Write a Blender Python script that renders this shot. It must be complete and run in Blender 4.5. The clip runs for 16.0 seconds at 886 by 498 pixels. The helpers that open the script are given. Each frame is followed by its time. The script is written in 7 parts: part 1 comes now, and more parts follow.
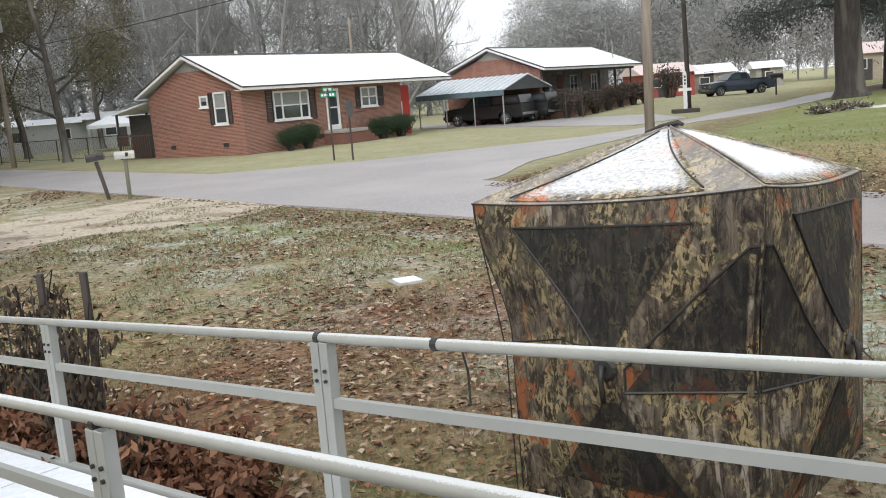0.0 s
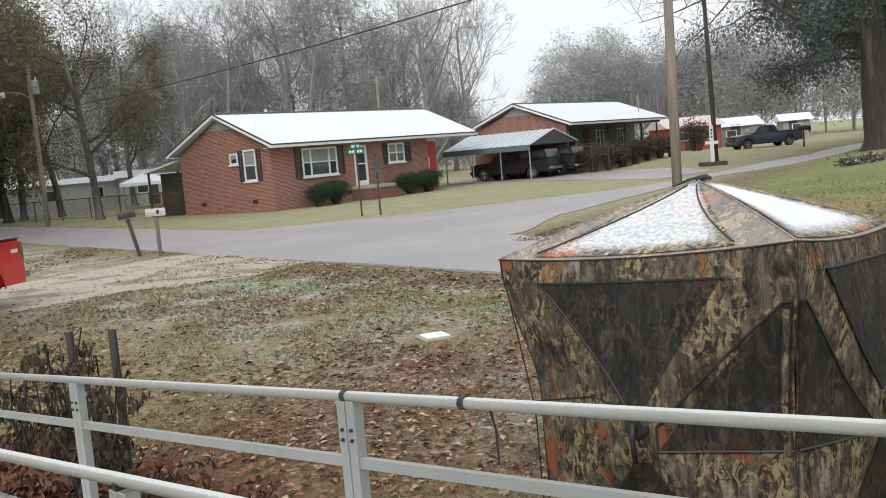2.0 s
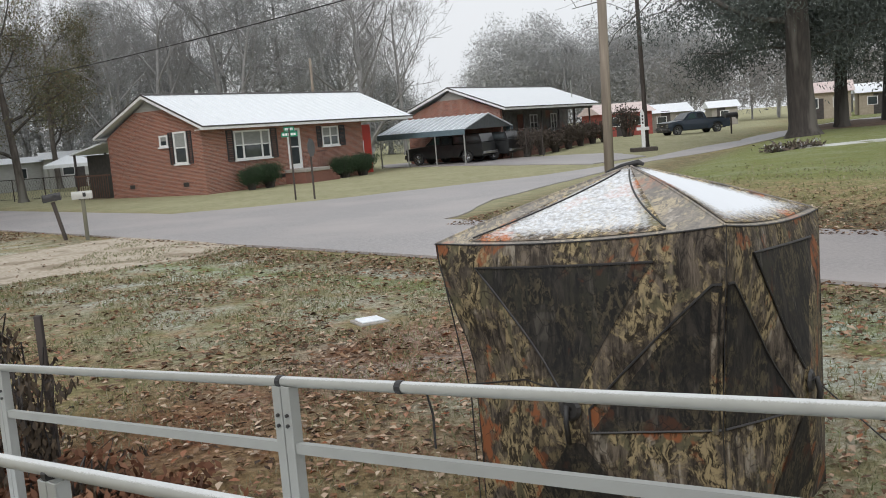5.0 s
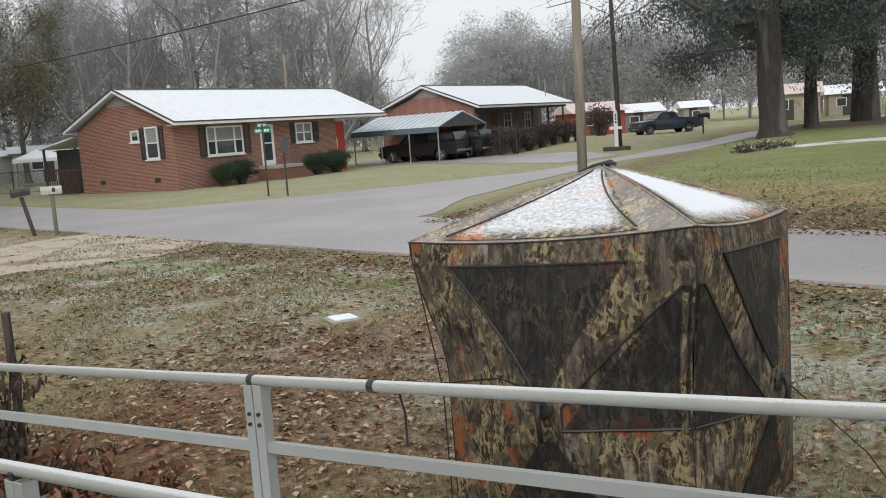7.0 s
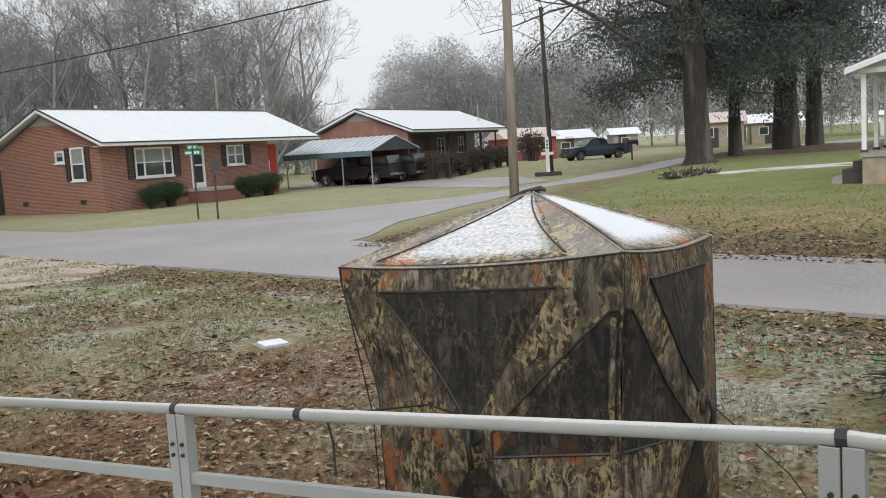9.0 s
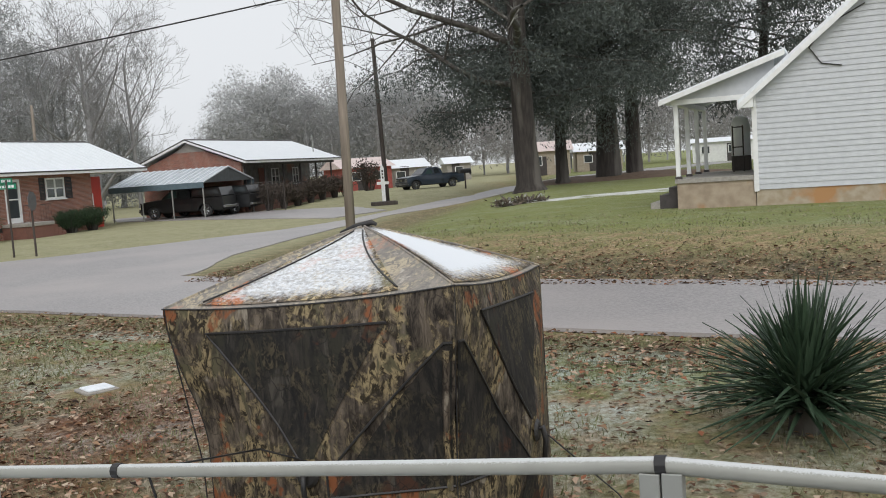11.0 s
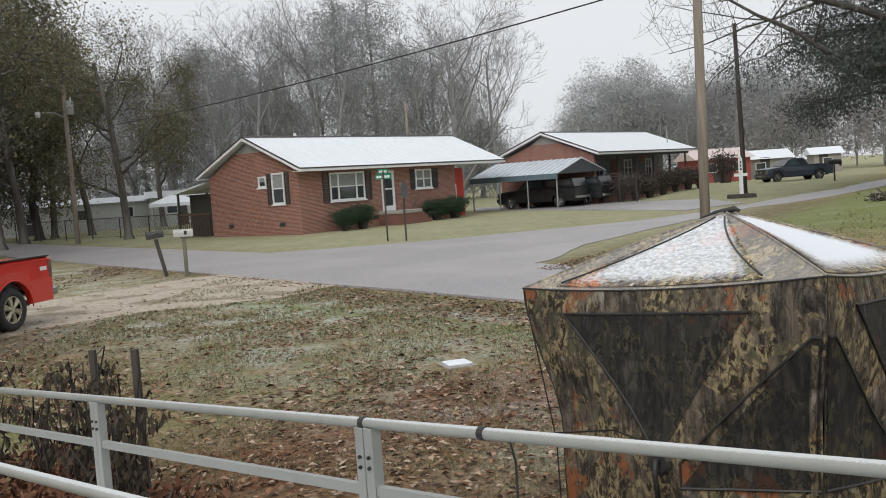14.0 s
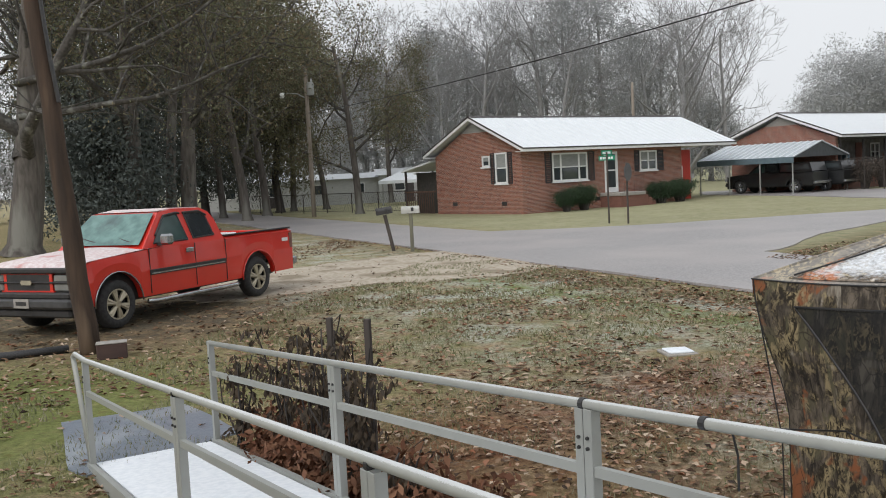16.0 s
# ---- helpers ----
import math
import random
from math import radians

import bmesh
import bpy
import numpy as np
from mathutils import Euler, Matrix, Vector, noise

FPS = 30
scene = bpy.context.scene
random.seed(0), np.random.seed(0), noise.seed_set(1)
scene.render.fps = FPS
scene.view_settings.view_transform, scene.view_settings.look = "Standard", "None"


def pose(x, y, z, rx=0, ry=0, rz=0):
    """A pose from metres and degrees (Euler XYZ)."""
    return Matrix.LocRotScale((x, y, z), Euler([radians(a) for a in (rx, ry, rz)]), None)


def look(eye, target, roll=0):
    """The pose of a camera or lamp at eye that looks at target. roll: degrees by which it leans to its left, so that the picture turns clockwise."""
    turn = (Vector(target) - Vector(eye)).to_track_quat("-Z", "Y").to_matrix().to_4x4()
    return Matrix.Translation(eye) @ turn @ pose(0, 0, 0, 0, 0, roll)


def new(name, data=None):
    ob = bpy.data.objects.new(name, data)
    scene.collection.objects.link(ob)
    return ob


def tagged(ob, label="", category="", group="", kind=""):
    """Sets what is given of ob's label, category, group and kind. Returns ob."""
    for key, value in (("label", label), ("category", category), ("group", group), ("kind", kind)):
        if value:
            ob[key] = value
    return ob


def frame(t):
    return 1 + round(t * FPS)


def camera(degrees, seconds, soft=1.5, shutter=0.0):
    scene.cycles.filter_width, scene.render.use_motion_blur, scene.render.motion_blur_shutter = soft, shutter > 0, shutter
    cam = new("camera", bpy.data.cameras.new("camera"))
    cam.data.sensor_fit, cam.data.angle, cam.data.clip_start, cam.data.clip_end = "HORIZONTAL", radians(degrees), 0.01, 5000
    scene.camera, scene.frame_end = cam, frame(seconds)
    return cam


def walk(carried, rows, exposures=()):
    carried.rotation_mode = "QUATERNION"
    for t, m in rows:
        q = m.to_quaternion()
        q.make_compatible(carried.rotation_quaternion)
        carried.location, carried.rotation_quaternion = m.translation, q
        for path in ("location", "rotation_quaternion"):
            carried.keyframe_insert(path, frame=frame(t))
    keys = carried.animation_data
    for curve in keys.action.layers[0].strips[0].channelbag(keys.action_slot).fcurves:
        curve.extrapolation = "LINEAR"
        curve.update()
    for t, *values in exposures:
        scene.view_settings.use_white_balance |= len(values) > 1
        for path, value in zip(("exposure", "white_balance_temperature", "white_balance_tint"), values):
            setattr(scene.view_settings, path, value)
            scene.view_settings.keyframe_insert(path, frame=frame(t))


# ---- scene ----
# ---- camera and its walk: a hand-held phone turning on a porch beside a ramp ----
cam = camera(51.05, 16.0, 1.0)
ROWS = [
    (0.0, -0.011, -0.025, 2.134, 80.62, 4.52, 0.00),
    (0.5, -0.009, -0.010, 2.135, 83.58, 4.59, 1.22),
    (1.0, -0.011, -0.011, 2.134, 83.34, 4.69, 1.55),
    (1.5, -0.012, -0.003, 2.136, 83.51, 4.76, 1.77),
    (2.0, -0.008, -0.002, 2.139, 84.12, 5.07, 1.65),
    (2.5, -0.010, -0.015, 2.142, 84.75, 5.36, 1.24),
    (3.0, -0.009, -0.005, 2.145, 84.95, 5.66, 1.19),
    (3.5, -0.005, 0.031, 2.143, 85.03, 5.92, 0.46),
    (4.0, -0.003, 0.003, 2.147, 85.29, 5.57, -1.58),
    (4.5, -0.010, -0.001, 2.140, 83.35, 4.88, -2.05),
    (6.8, -0.021, -0.012, 2.147, 82.26, 4.07, -3.73),
    (7.0, -0.014, -0.005, 2.146, 82.53, 4.08, -3.97),
    (7.5, -0.005, 0.000, 2.151, 83.85, 3.71, -6.16),
    (8.0, 0.000, 0.022, 2.150, 84.00, 3.38, -7.41),
    (8.5, -0.001, 0.006, 2.153, 83.86, 3.35, -7.88),
    (9.0, 0.001, 0.008, 2.151, 83.73, 3.47, -8.05),
    (9.5, 0.012, 0.010, 2.163, 83.89, 3.27, -9.01),
    (9.8, 0.025, 0.014, 2.174, 84.63, 3.45, -10.21),
    (10.0, 0.032, 0.021, 2.177, 84.48, 3.71, -13.39),
    (10.2, 0.035, 0.031, 2.177, 84.40, 3.86, -14.79),
    (11.1, 0.045, 0.040, 2.172, 84.90, 4.00, -18.20),
    (12.3, 0.022, 0.046, 2.165, 85.58, 4.25, -10.97),
    (12.5, 0.027, 0.044, 2.161, 86.01, 4.15, -10.09),
    (13.0, 0.022, 0.048, 2.156, 85.80, 3.56, -9.70),
    (13.5, 0.008, 0.034, 2.152, 85.82, 3.77, -6.32),
    (13.7, 0.004, 0.032, 2.145, 85.83, 3.84, -2.68),
    (14.0, 0.000, 0.028, 2.137, 85.89, 3.95, 3.33),
    (14.2, -0.001, -0.003, 2.143, 86.02, 4.16, 7.41),
    (14.5, -0.003, -0.056, 2.155, 86.18, 4.44, 15.11),
    (15.0, -0.012, -0.060, 2.153, 85.98, 4.12, 18.20),
    (15.5, -0.008, -0.058, 2.153, 85.51, 3.43, 18.22),
    (16.0, -0.009, -0.064, 2.158, 85.49, 2.97, 16.95),
]
walk(cam, [(t, pose(x, y, z, rx, ry, rz)) for t, x, y, z, rx, ry, rz in ROWS], [(0.0, 0.48), (0.5, 0.40), (2.0, 0.28), (4.0, 0.08), (8.5, 0.13), (10.0, 0.06), (13.5, 0.0), (16.0, 0.06)])

# ---- light: an overcast winter sky with sleet ----
world = bpy.data.worlds.new("overcast_sky")
scene.world = world
world.use_nodes = True
wn, wl = world.node_tree.nodes, world.node_tree.links
wn.clear()
sky = wn.new("ShaderNodeTexSky")
sky.sky_type, sky.sun_disc = "NISHITA", False
sky.sun_elevation, sky.sun_rotation = radians(38), radians(200)
sky.air_density, sky.dust_density = 1.0, 5.0
grey = wn.new("ShaderNodeHueSaturation")
grey.inputs["Saturation"].default_value = 0.12
grey.inputs["Value"].default_value = 0.10
cloud = wn.new("ShaderNodeMix")
cloud.data_type = "RGBA"
cloud.inputs[0].default_value = 0.82
cloud.inputs[7].default_value = (0.90, 0.93, 0.97, 1)
back = wn.new("ShaderNodeBackground")
back.inputs["Strength"].default_value = 0.98
wout = wn.new("ShaderNodeOutputWorld")
wl.new(sky.outputs[0], grey.inputs["Color"])
wl.new(grey.outputs[0], cloud.inputs[6])
wl.new(cloud.outputs[2], back.inputs["Color"])
wl.new(back.outputs[0], wout.inputs["Surface"])
sun_data = bpy.data.lights.new("sun", "SUN")
sun_data.energy, sun_data.angle, sun_data.color = 1.3, radians(40), (1.0, 0.97, 0.93)
sun = new("sun", sun_data)
sun.matrix_world = look((-15, -40, 45), (0, 10, 0))
scene.view_settings.exposure = 0.0

# ---- materials ----
def mat(name, c1, c2=None, scale=8.0, rough=0.7, metal=0.0, bump=0.15, c3=None, scale3=1.2, cut3=(0.52, 0.62), stretch=(1, 1, 1), coat=0.0, spec=0.5, detail=6.0):
    """Principled surface: two colours mixed by fine noise, a third by broad noise, with bump; object coordinates in metres."""
    m = bpy.data.materials.new(name)
    m.use_nodes = True
    nt = m.node_tree
    n, l = nt.nodes, nt.links
    b = n["Principled BSDF"]
    b.inputs["Roughness"].default_value, b.inputs["Metallic"].default_value = rough, metal
    b.inputs["Coat Weight"].default_value = coat
    b.inputs["Specular IOR Level"].default_value = spec
    c2 = c2 or tuple(v * 0.75 for v in c1)
    geo = n.new("ShaderNodeTexCoord")
    mp = n.new("ShaderNodeMapping")
    mp.inputs["Scale"].default_value = stretch
    l.new(geo.outputs["Object"], mp.inputs[0])
    t1 = n.new("ShaderNodeTexNoise")
    t1.inputs["Scale"].default_value, t1.inputs["Detail"].default_value = scale, detail
    l.new(mp.outputs[0], t1.inputs["Vector"])
    r1 = n.new("ShaderNodeMapRange")
    r1.inputs["From Min"].default_value, r1.inputs["From Max"].default_value = 0.35, 0.65
    l.new(t1.outputs["Fac"], r1.inputs[0])
    mx = n.new("ShaderNodeMix")
    mx.data_type = "RGBA"
    mx.inputs[6].default_value, mx.inputs[7].default_value = (*c1, 1), (*c2, 1)
    l.new(r1.outputs[0], mx.inputs[0])
    out = mx.outputs[2]
    if c3:
        t3 = n.new("ShaderNodeTexNoise")
        t3.inputs["Scale"].default_value, t3.inputs["Detail"].default_value = scale3, 8.0
        l.new(mp.outputs[0], t3.inputs["Vector"])
        r3 = n.new("ShaderNodeMapRange")
        r3.inputs["From Min"].default_value, r3.inputs["From Max"].default_value = cut3
        l.new(t3.outputs["Fac"], r3.inputs[0])
        m3 = n.new("ShaderNodeMix")
        m3.data_type = "RGBA"
        m3.inputs[7].default_value = (*c3, 1)
        l.new(out, m3.inputs[6])
        l.new(r3.outputs[0], m3.inputs[0])
        out = m3.outputs[2]
    l.new(out, b.inputs["Base Color"])
    if bump:
        bp = n.new("ShaderNodeBump")
        bp.inputs["Strength"].default_value, bp.inputs["Distance"].default_value = bump, 0.02
        l.new(t1.outputs["Fac"], bp.inputs["Height"])
        l.new(bp.outputs[0], b.inputs["Normal"])
    return m


def glass(name, tint, rough=0.04):
    m = mat(name, tint, tuple(v * 0.8 for v in tint), 3.0, rough, 0.0, 0.0, spec=0.8)
    return m


def mixed(n, l, fac, a, b):
    x = n.new("ShaderNodeMix")
    x.data_type = "RGBA"
    for sock, v in ((x.inputs[0], fac), (x.inputs[6], a), (x.inputs[7], b)):
        if isinstance(v, tuple):
            sock.default_value = (*v, 1)
        elif isinstance(v, float):
            sock.default_value = v
        else:
            l.new(v, sock)
    return x.outputs[2]


def ranged(n, l, v, lo, hi, a=0.0, b=1.0):
    r = n.new("ShaderNodeMapRange")
    for i, k in enumerate((lo, hi, a, b)):
        r.inputs[i + 1].default_value = k
    l.new(v, r.inputs[0])
    return r.outputs[0]


def times(n, l, a, b):
    x = n.new("ShaderNodeMath")
    x.operation = "MULTIPLY"
    l.new(a, x.inputs[0])
    if isinstance(b, float):
        x.inputs[1].default_value = b
    else:
        l.new(b, x.inputs[1])
    return x.outputs[0]


def noise_tex(n, l, vec, scale, detail=6.0, rough=0.55, dist=0.0):
    t = n.new("ShaderNodeTexNoise")
    t.inputs["Scale"].default_value, t.inputs["Detail"].default_value = scale, detail
    t.inputs["Roughness"].default_value, t.inputs["Distortion"].default_value = rough, dist
    l.new(vec, t.inputs["Vector"])
    return t.outputs["Fac"]


def ground_material():
    m = bpy.data.materials.new("winter_lawn")
    m.use_nodes = True
    n, l = m.node_tree.nodes, m.node_tree.links
    b = n["Principled BSDF"]
    b.inputs["Roughness"].default_value = 0.9
    b.inputs["Specular IOR Level"].default_value = 0.2
    g = n.new("ShaderNodeNewGeometry").outputs["Position"]
    at = {}
    for k in ("green", "dirt", "frost", "bank", "pale"):
        a = n.new("ShaderNodeAttribute")
        a.attribute_name = k
        at[k] = a.outputs["Fac"]
    fine, mid, broad = noise_tex(n, l, g, 13.0, 10.0, 0.8), noise_tex(n, l, g, 2.6, 8.0, 0.65), noise_tex(n, l, g, 0.45, 5.0)
    col = mixed(n, l, ranged(n, l, fine, 0.32, 0.68), (0.085, 0.055, 0.028), (0.58, 0.44, 0.26))
    olive = mixed(n, l, ranged(n, l, fine, 0.3, 0.7), (0.070, 0.078, 0.028), (0.36, 0.365, 0.165))
    col = mixed(n, l, ranged(n, l, mid, 0.40, 0.62), col, olive)
    lush = mixed(n, l, ranged(n, l, fine, 0.3, 0.7), (0.080, 0.102, 0.028), (0.31, 0.335, 0.115))
    gm = n.new("ShaderNodeMath")
    gm.operation = "MULTIPLY_ADD"
    l.new(at["green"], gm.inputs[0])
    gm.inputs[1].default_value = 1.2
    l.new(ranged(n, l, mid, 0.3, 0.7, -0.50, 0.22), gm.inputs[2])
    gm.use_clamp = True
    col = mixed(n, l, gm.outputs[0], col, lush)
    soil = mixed(n, l, ranged(n, l, fine, 0.3, 0.7), (0.10, 0.044, 0.024), (0.38, 0.185, 0.10))
    dm = n.new("ShaderNodeMath")
    dm.operation = "MULTIPLY_ADD"
    l.new(at["dirt"], dm.inputs[0])
    dm.inputs[1].default_value = 1.3
    l.new(ranged(n, l, mid, 0.35, 0.65, -0.6, 0.25), dm.inputs[2])
    dm.use_clamp = True
    col = mixed(n, l, dm.outputs[0], col, soil)
    dark = mixed(n, l, ranged(n, l, fine, 0.3, 0.7), (0.045, 0.040, 0.028), (0.20, 0.165, 0.115))
    col = mixed(n, l, times(n, l, at["bank"], ranged(n, l, mid, 0.32, 0.6)), col, dark)
    straw = mixed(n, l, ranged(n, l, fine, 0.3, 0.7), (0.25, 0.245, 0.15), (0.51, 0.49, 0.345))
    straw = mixed(n, l, ranged(n, l, mid, 0.38, 0.66, 0.0, 0.7), straw, (0.225, 0.24, 0.11))
    straw = mixed(n, l, ranged(n, l, broad, 0.45, 0.65, 0.0, 0.5), straw, (0.44, 0.42, 0.27))
    col = mixed(n, l, at["pale"], col, straw)
    icy = times(n, l, ranged(n, l, noise_tex(n, l, g, 1.1, 8.0, 0.7), 0.40, 0.60), ranged(n, l, fine, 0.38, 0.62))
    col = mixed(n, l, times(n, l, icy, at["frost"]), col, (0.60, 0.66, 0.62))
    l.new(col, b.inputs["Base Color"])
    bp = n.new("ShaderNodeBump")
    bp.inputs["Strength"].default_value, bp.inputs["Distance"].default_value = 0.9, 0.05
    l.new(fine, bp.inputs["Height"])
    l.new(bp.outputs[0], b.inputs["Normal"])
    return m


def brick_material():
    m = bpy.data.materials.new("red_brick")
    m.use_nodes = True
    n, l = m.node_tree.nodes, m.node_tree.links
    b = n["Principled BSDF"]
    b.inputs["Roughness"].default_value = 0.85
    tc = n.new("ShaderNodeTexCoord").outputs["Object"]
    sp = n.new("ShaderNodeSeparateXYZ")
    l.new(tc, sp.inputs[0])
    ad = n.new("ShaderNodeMath")
    l.new(sp.outputs[0], ad.inputs[0])
    l.new(sp.outputs[1], ad.inputs[1])
    cb = n.new("ShaderNodeCombineXYZ")
    l.new(ad.outputs[0], cb.inputs[0])
    l.new(sp.outputs[2], cb.inputs[1])
    bt = n.new("ShaderNodeTexBrick")
    bt.inputs["Scale"].default_value = 1.0
    bt.inputs["Brick Width"].default_value, bt.inputs["Row Height"].default_value = 0.205, 0.068
    bt.inputs["Mortar Size"].default_value = 0.008
    bt.inputs["Color1"].default_value = (0.30, 0.102, 0.063, 1)
    bt.inputs["Color2"].default_value = (0.13, 0.047, 0.036, 1)
    bt.inputs["Mortar"].default_value = (0.42, 0.33, 0.28, 1)
    l.new(cb.outputs[0], bt.inputs["Vector"])
    st = ranged(n, l, noise_tex(n, l, tc, 0.9, 8.0), 0.35, 0.75, 0.0, 0.28)
    col = mixed(n, l, st, bt.outputs["Color"], (0.29, 0.155, 0.115))
    l.new(col, b.inputs["Base Color"])
    bp = n.new("ShaderNodeBump")
    bp.inputs["Strength"].default_value, bp.inputs["Distance"].default_value = 0.5, 0.01
    bp.invert = True
    l.new(bt.outputs["Fac"], bp.inputs["Height"])
    l.new(bp.outputs[0], b.inputs["Normal"])
    return m


def camo_material(name, gain=1.0, grey_mix=0.0, snow=0.0, tint=(0.055, 0.058, 0.06)):
    """Woodland print: bark streaks, leaf blotches and twigs."""
    m = bpy.data.materials.new(name)
    m.use_nodes = True
    n, l = m.node_tree.nodes, m.node_tree.links
    b = n["Principled BSDF"]
    b.inputs["Roughness"].default_value = 0.8
    b.inputs["Specular IOR Level"].default_value = 0.25
    tc = n.new("ShaderNodeTexCoord").outputs["Object"]

    def squeezed(z):
        mp = n.new("ShaderNodeMapping")
        mp.inputs["Scale"].default_value = (1, 1, z)
        l.new(tc, mp.inputs[0])
        return mp.outputs[0]
    tall, half = squeezed(0.2), squeezed(0.5)
    k = lambda c: tuple(v * gain for v in c)
    streak = noise_tex(n, l, tall, 24.0, 6.0, 0.7, 0.5)
    bark = mixed(n, l, ranged(n, l, streak, 0.40, 0.62), k((0.016, 0.013, 0.011)), k((0.135, 0.110, 0.085)))
    bark = mixed(n, l, ranged(n, l, noise_tex(n, l, tall, 13.0, 3.0, 0.6, 0.8), 0.60, 0.66), bark, k((0.24, 0.21, 0.17)))
    leafy = mixed(n, l, ranged(n, l, noise_tex(n, l, half, 24.0, 6.0, 0.68, 1.4), 0.45, 0.54), k((0.026, 0.020, 0.012)), k((0.265, 0.21, 0.12)))
    moss = ranged(n, l, noise_tex(n, l, half, 8.0, 3.0, 0.6, 0.8), 0.56, 0.62)
    leafy = mixed(n, l, moss, leafy, k((0.095, 0.086, 0.052)))
    where = ranged(n, l, noise_tex(n, l, tc, 4.2, 7.0, 0.7, 0.9), 0.45, 0.55)
    col = mixed(n, l, where, bark, leafy)
    rust = times(n, l, ranged(n, l, noise_tex(n, l, tc, 3.6, 4.0, 0.55, 0.3), 0.60, 0.63), ranged(n, l, noise_tex(n, l, half, 22.0, 3.0), 0.36, 0.52))
    col = mixed(n, l, rust, col, k((0.21, 0.078, 0.034)))
    vor = n.new("ShaderNodeTexVoronoi")
    vor.feature = "DISTANCE_TO_EDGE"
    vor.inputs["Scale"].default_value = 15.0
    wob = n.new("ShaderNodeVectorMath")
    wob.operation = "MULTIPLY_ADD"
    nz = n.new("ShaderNodeTexNoise")
    nz.inputs["Scale"].default_value = 7.0
    l.new(tc, nz.inputs["Vector"])
    l.new(nz.outputs["Color"], wob.inputs[0])
    wob.inputs[1].default_value = (0.14, 0.14, 0.14)
    l.new(half, wob.inputs[2])
    l.new(wob.outputs[0], vor.inputs["Vector"])
    twig = times(n, l, ranged(n, l, vor.outputs["Distance"], 0.006, 0.045, 0.75, 0.0), ranged(n, l, noise_tex(n, l, tc, 7.0, 2.0), 0.46, 0.56))
    col = mixed(n, l, twig, col, k((0.020, 0.015, 0.012)))
    deep = ranged(n, l, noise_tex(n, l, half, 5.2, 4.0, 0.6, 0.6), 0.55, 0.62, 0.0, 0.6)
    col = mixed(n, l, deep, col, k((0.022, 0.018, 0.015)))
    if grey_mix:
        col = mixed(n, l, grey_mix, col, tint)
    if snow == 1.0:
        at = n.new("ShaderNodeAttribute")
        at.attribute_name = "cover"
        sm = n.new("ShaderNodeMath")
        sm.operation, sm.use_clamp = "MULTIPLY_ADD", True
        sm.inputs[1].default_value = 2.6
        l.new(at.outputs["Fac"], sm.inputs[0])
        l.new(ranged(n, l, noise_tex(n, l, squeezed(2.5), 42.0, 8.0, 0.75), 0.3, 0.7, -1.15, -0.15), sm.inputs[2])
        col = mixed(n, l, sm.outputs[0], col, (0.76, 0.79, 0.83))
    elif snow:
        sm = ranged(n, l, noise_tex(n, l, tc, 34.0, 6.0, 0.6), 0.64 - 0.32 * snow, 0.74 - 0.24 * snow)
        col = mixed(n, l, sm, col, (0.78, 0.81, 0.85))
    l.new(col, b.inputs["Base Color"])
    bp = n.new("ShaderNodeBump")
    bp.inputs["Strength"].default_value, bp.inputs["Distance"].default_value = 0.35, 0.02
    l.new(noise_tex(n, l, tc, 5.0, 4.0), bp.inputs["Height"])
    l.new(bp.outputs[0], b.inputs["Normal"])
    return m


def sleet_rail_material():
    """Dull aluminium with grains of sleet lying on whatever faces up."""
    m = bpy.data.materials.new("sleet_dusted_aluminium")
    m.use_nodes = True
    n, l = m.node_tree.nodes, m.node_tree.links
    b = n["Principled BSDF"]
    b.inputs["Roughness"].default_value, b.inputs["Metallic"].default_value = 0.55, 0.1
    tc = n.new("ShaderNodeTexCoord").outputs["Object"]
    grain = noise_tex(n, l, tc, 260.0, 4.0, 0.7)
    metal = mixed(n, l, ranged(n, l, noise_tex(n, l, tc, 9.0, 4.0), 0.35, 0.7), (0.36, 0.365, 0.335), (0.32, 0.325, 0.30))
    sep = n.new("ShaderNodeSeparateXYZ")
    l.new(n.new("ShaderNodeNewGeometry").outputs["Normal"], sep.inputs[0])
    ad = n.new("ShaderNodeMath")
    l.new(ranged(n, l, sep.outputs[2], 0.15, 0.95, -0.45, 0.42), ad.inputs[0])
    l.new(grain, ad.inputs[1])
    lie = ranged(n, l, ad.outputs[0], 0.60, 0.80, 0.0, 0.75)
    l.new(mixed(n, l, lie, metal, (0.70, 0.72, 0.73)), b.inputs["Base Color"])
    bp = n.new("ShaderNodeBump")
    bp.inputs["Strength"].default_value, bp.inputs["Distance"].default_value = 0.35, 0.004
    l.new(lie, bp.inputs["Height"])
    l.new(bp.outputs[0], b.inputs["Normal"])
    return m


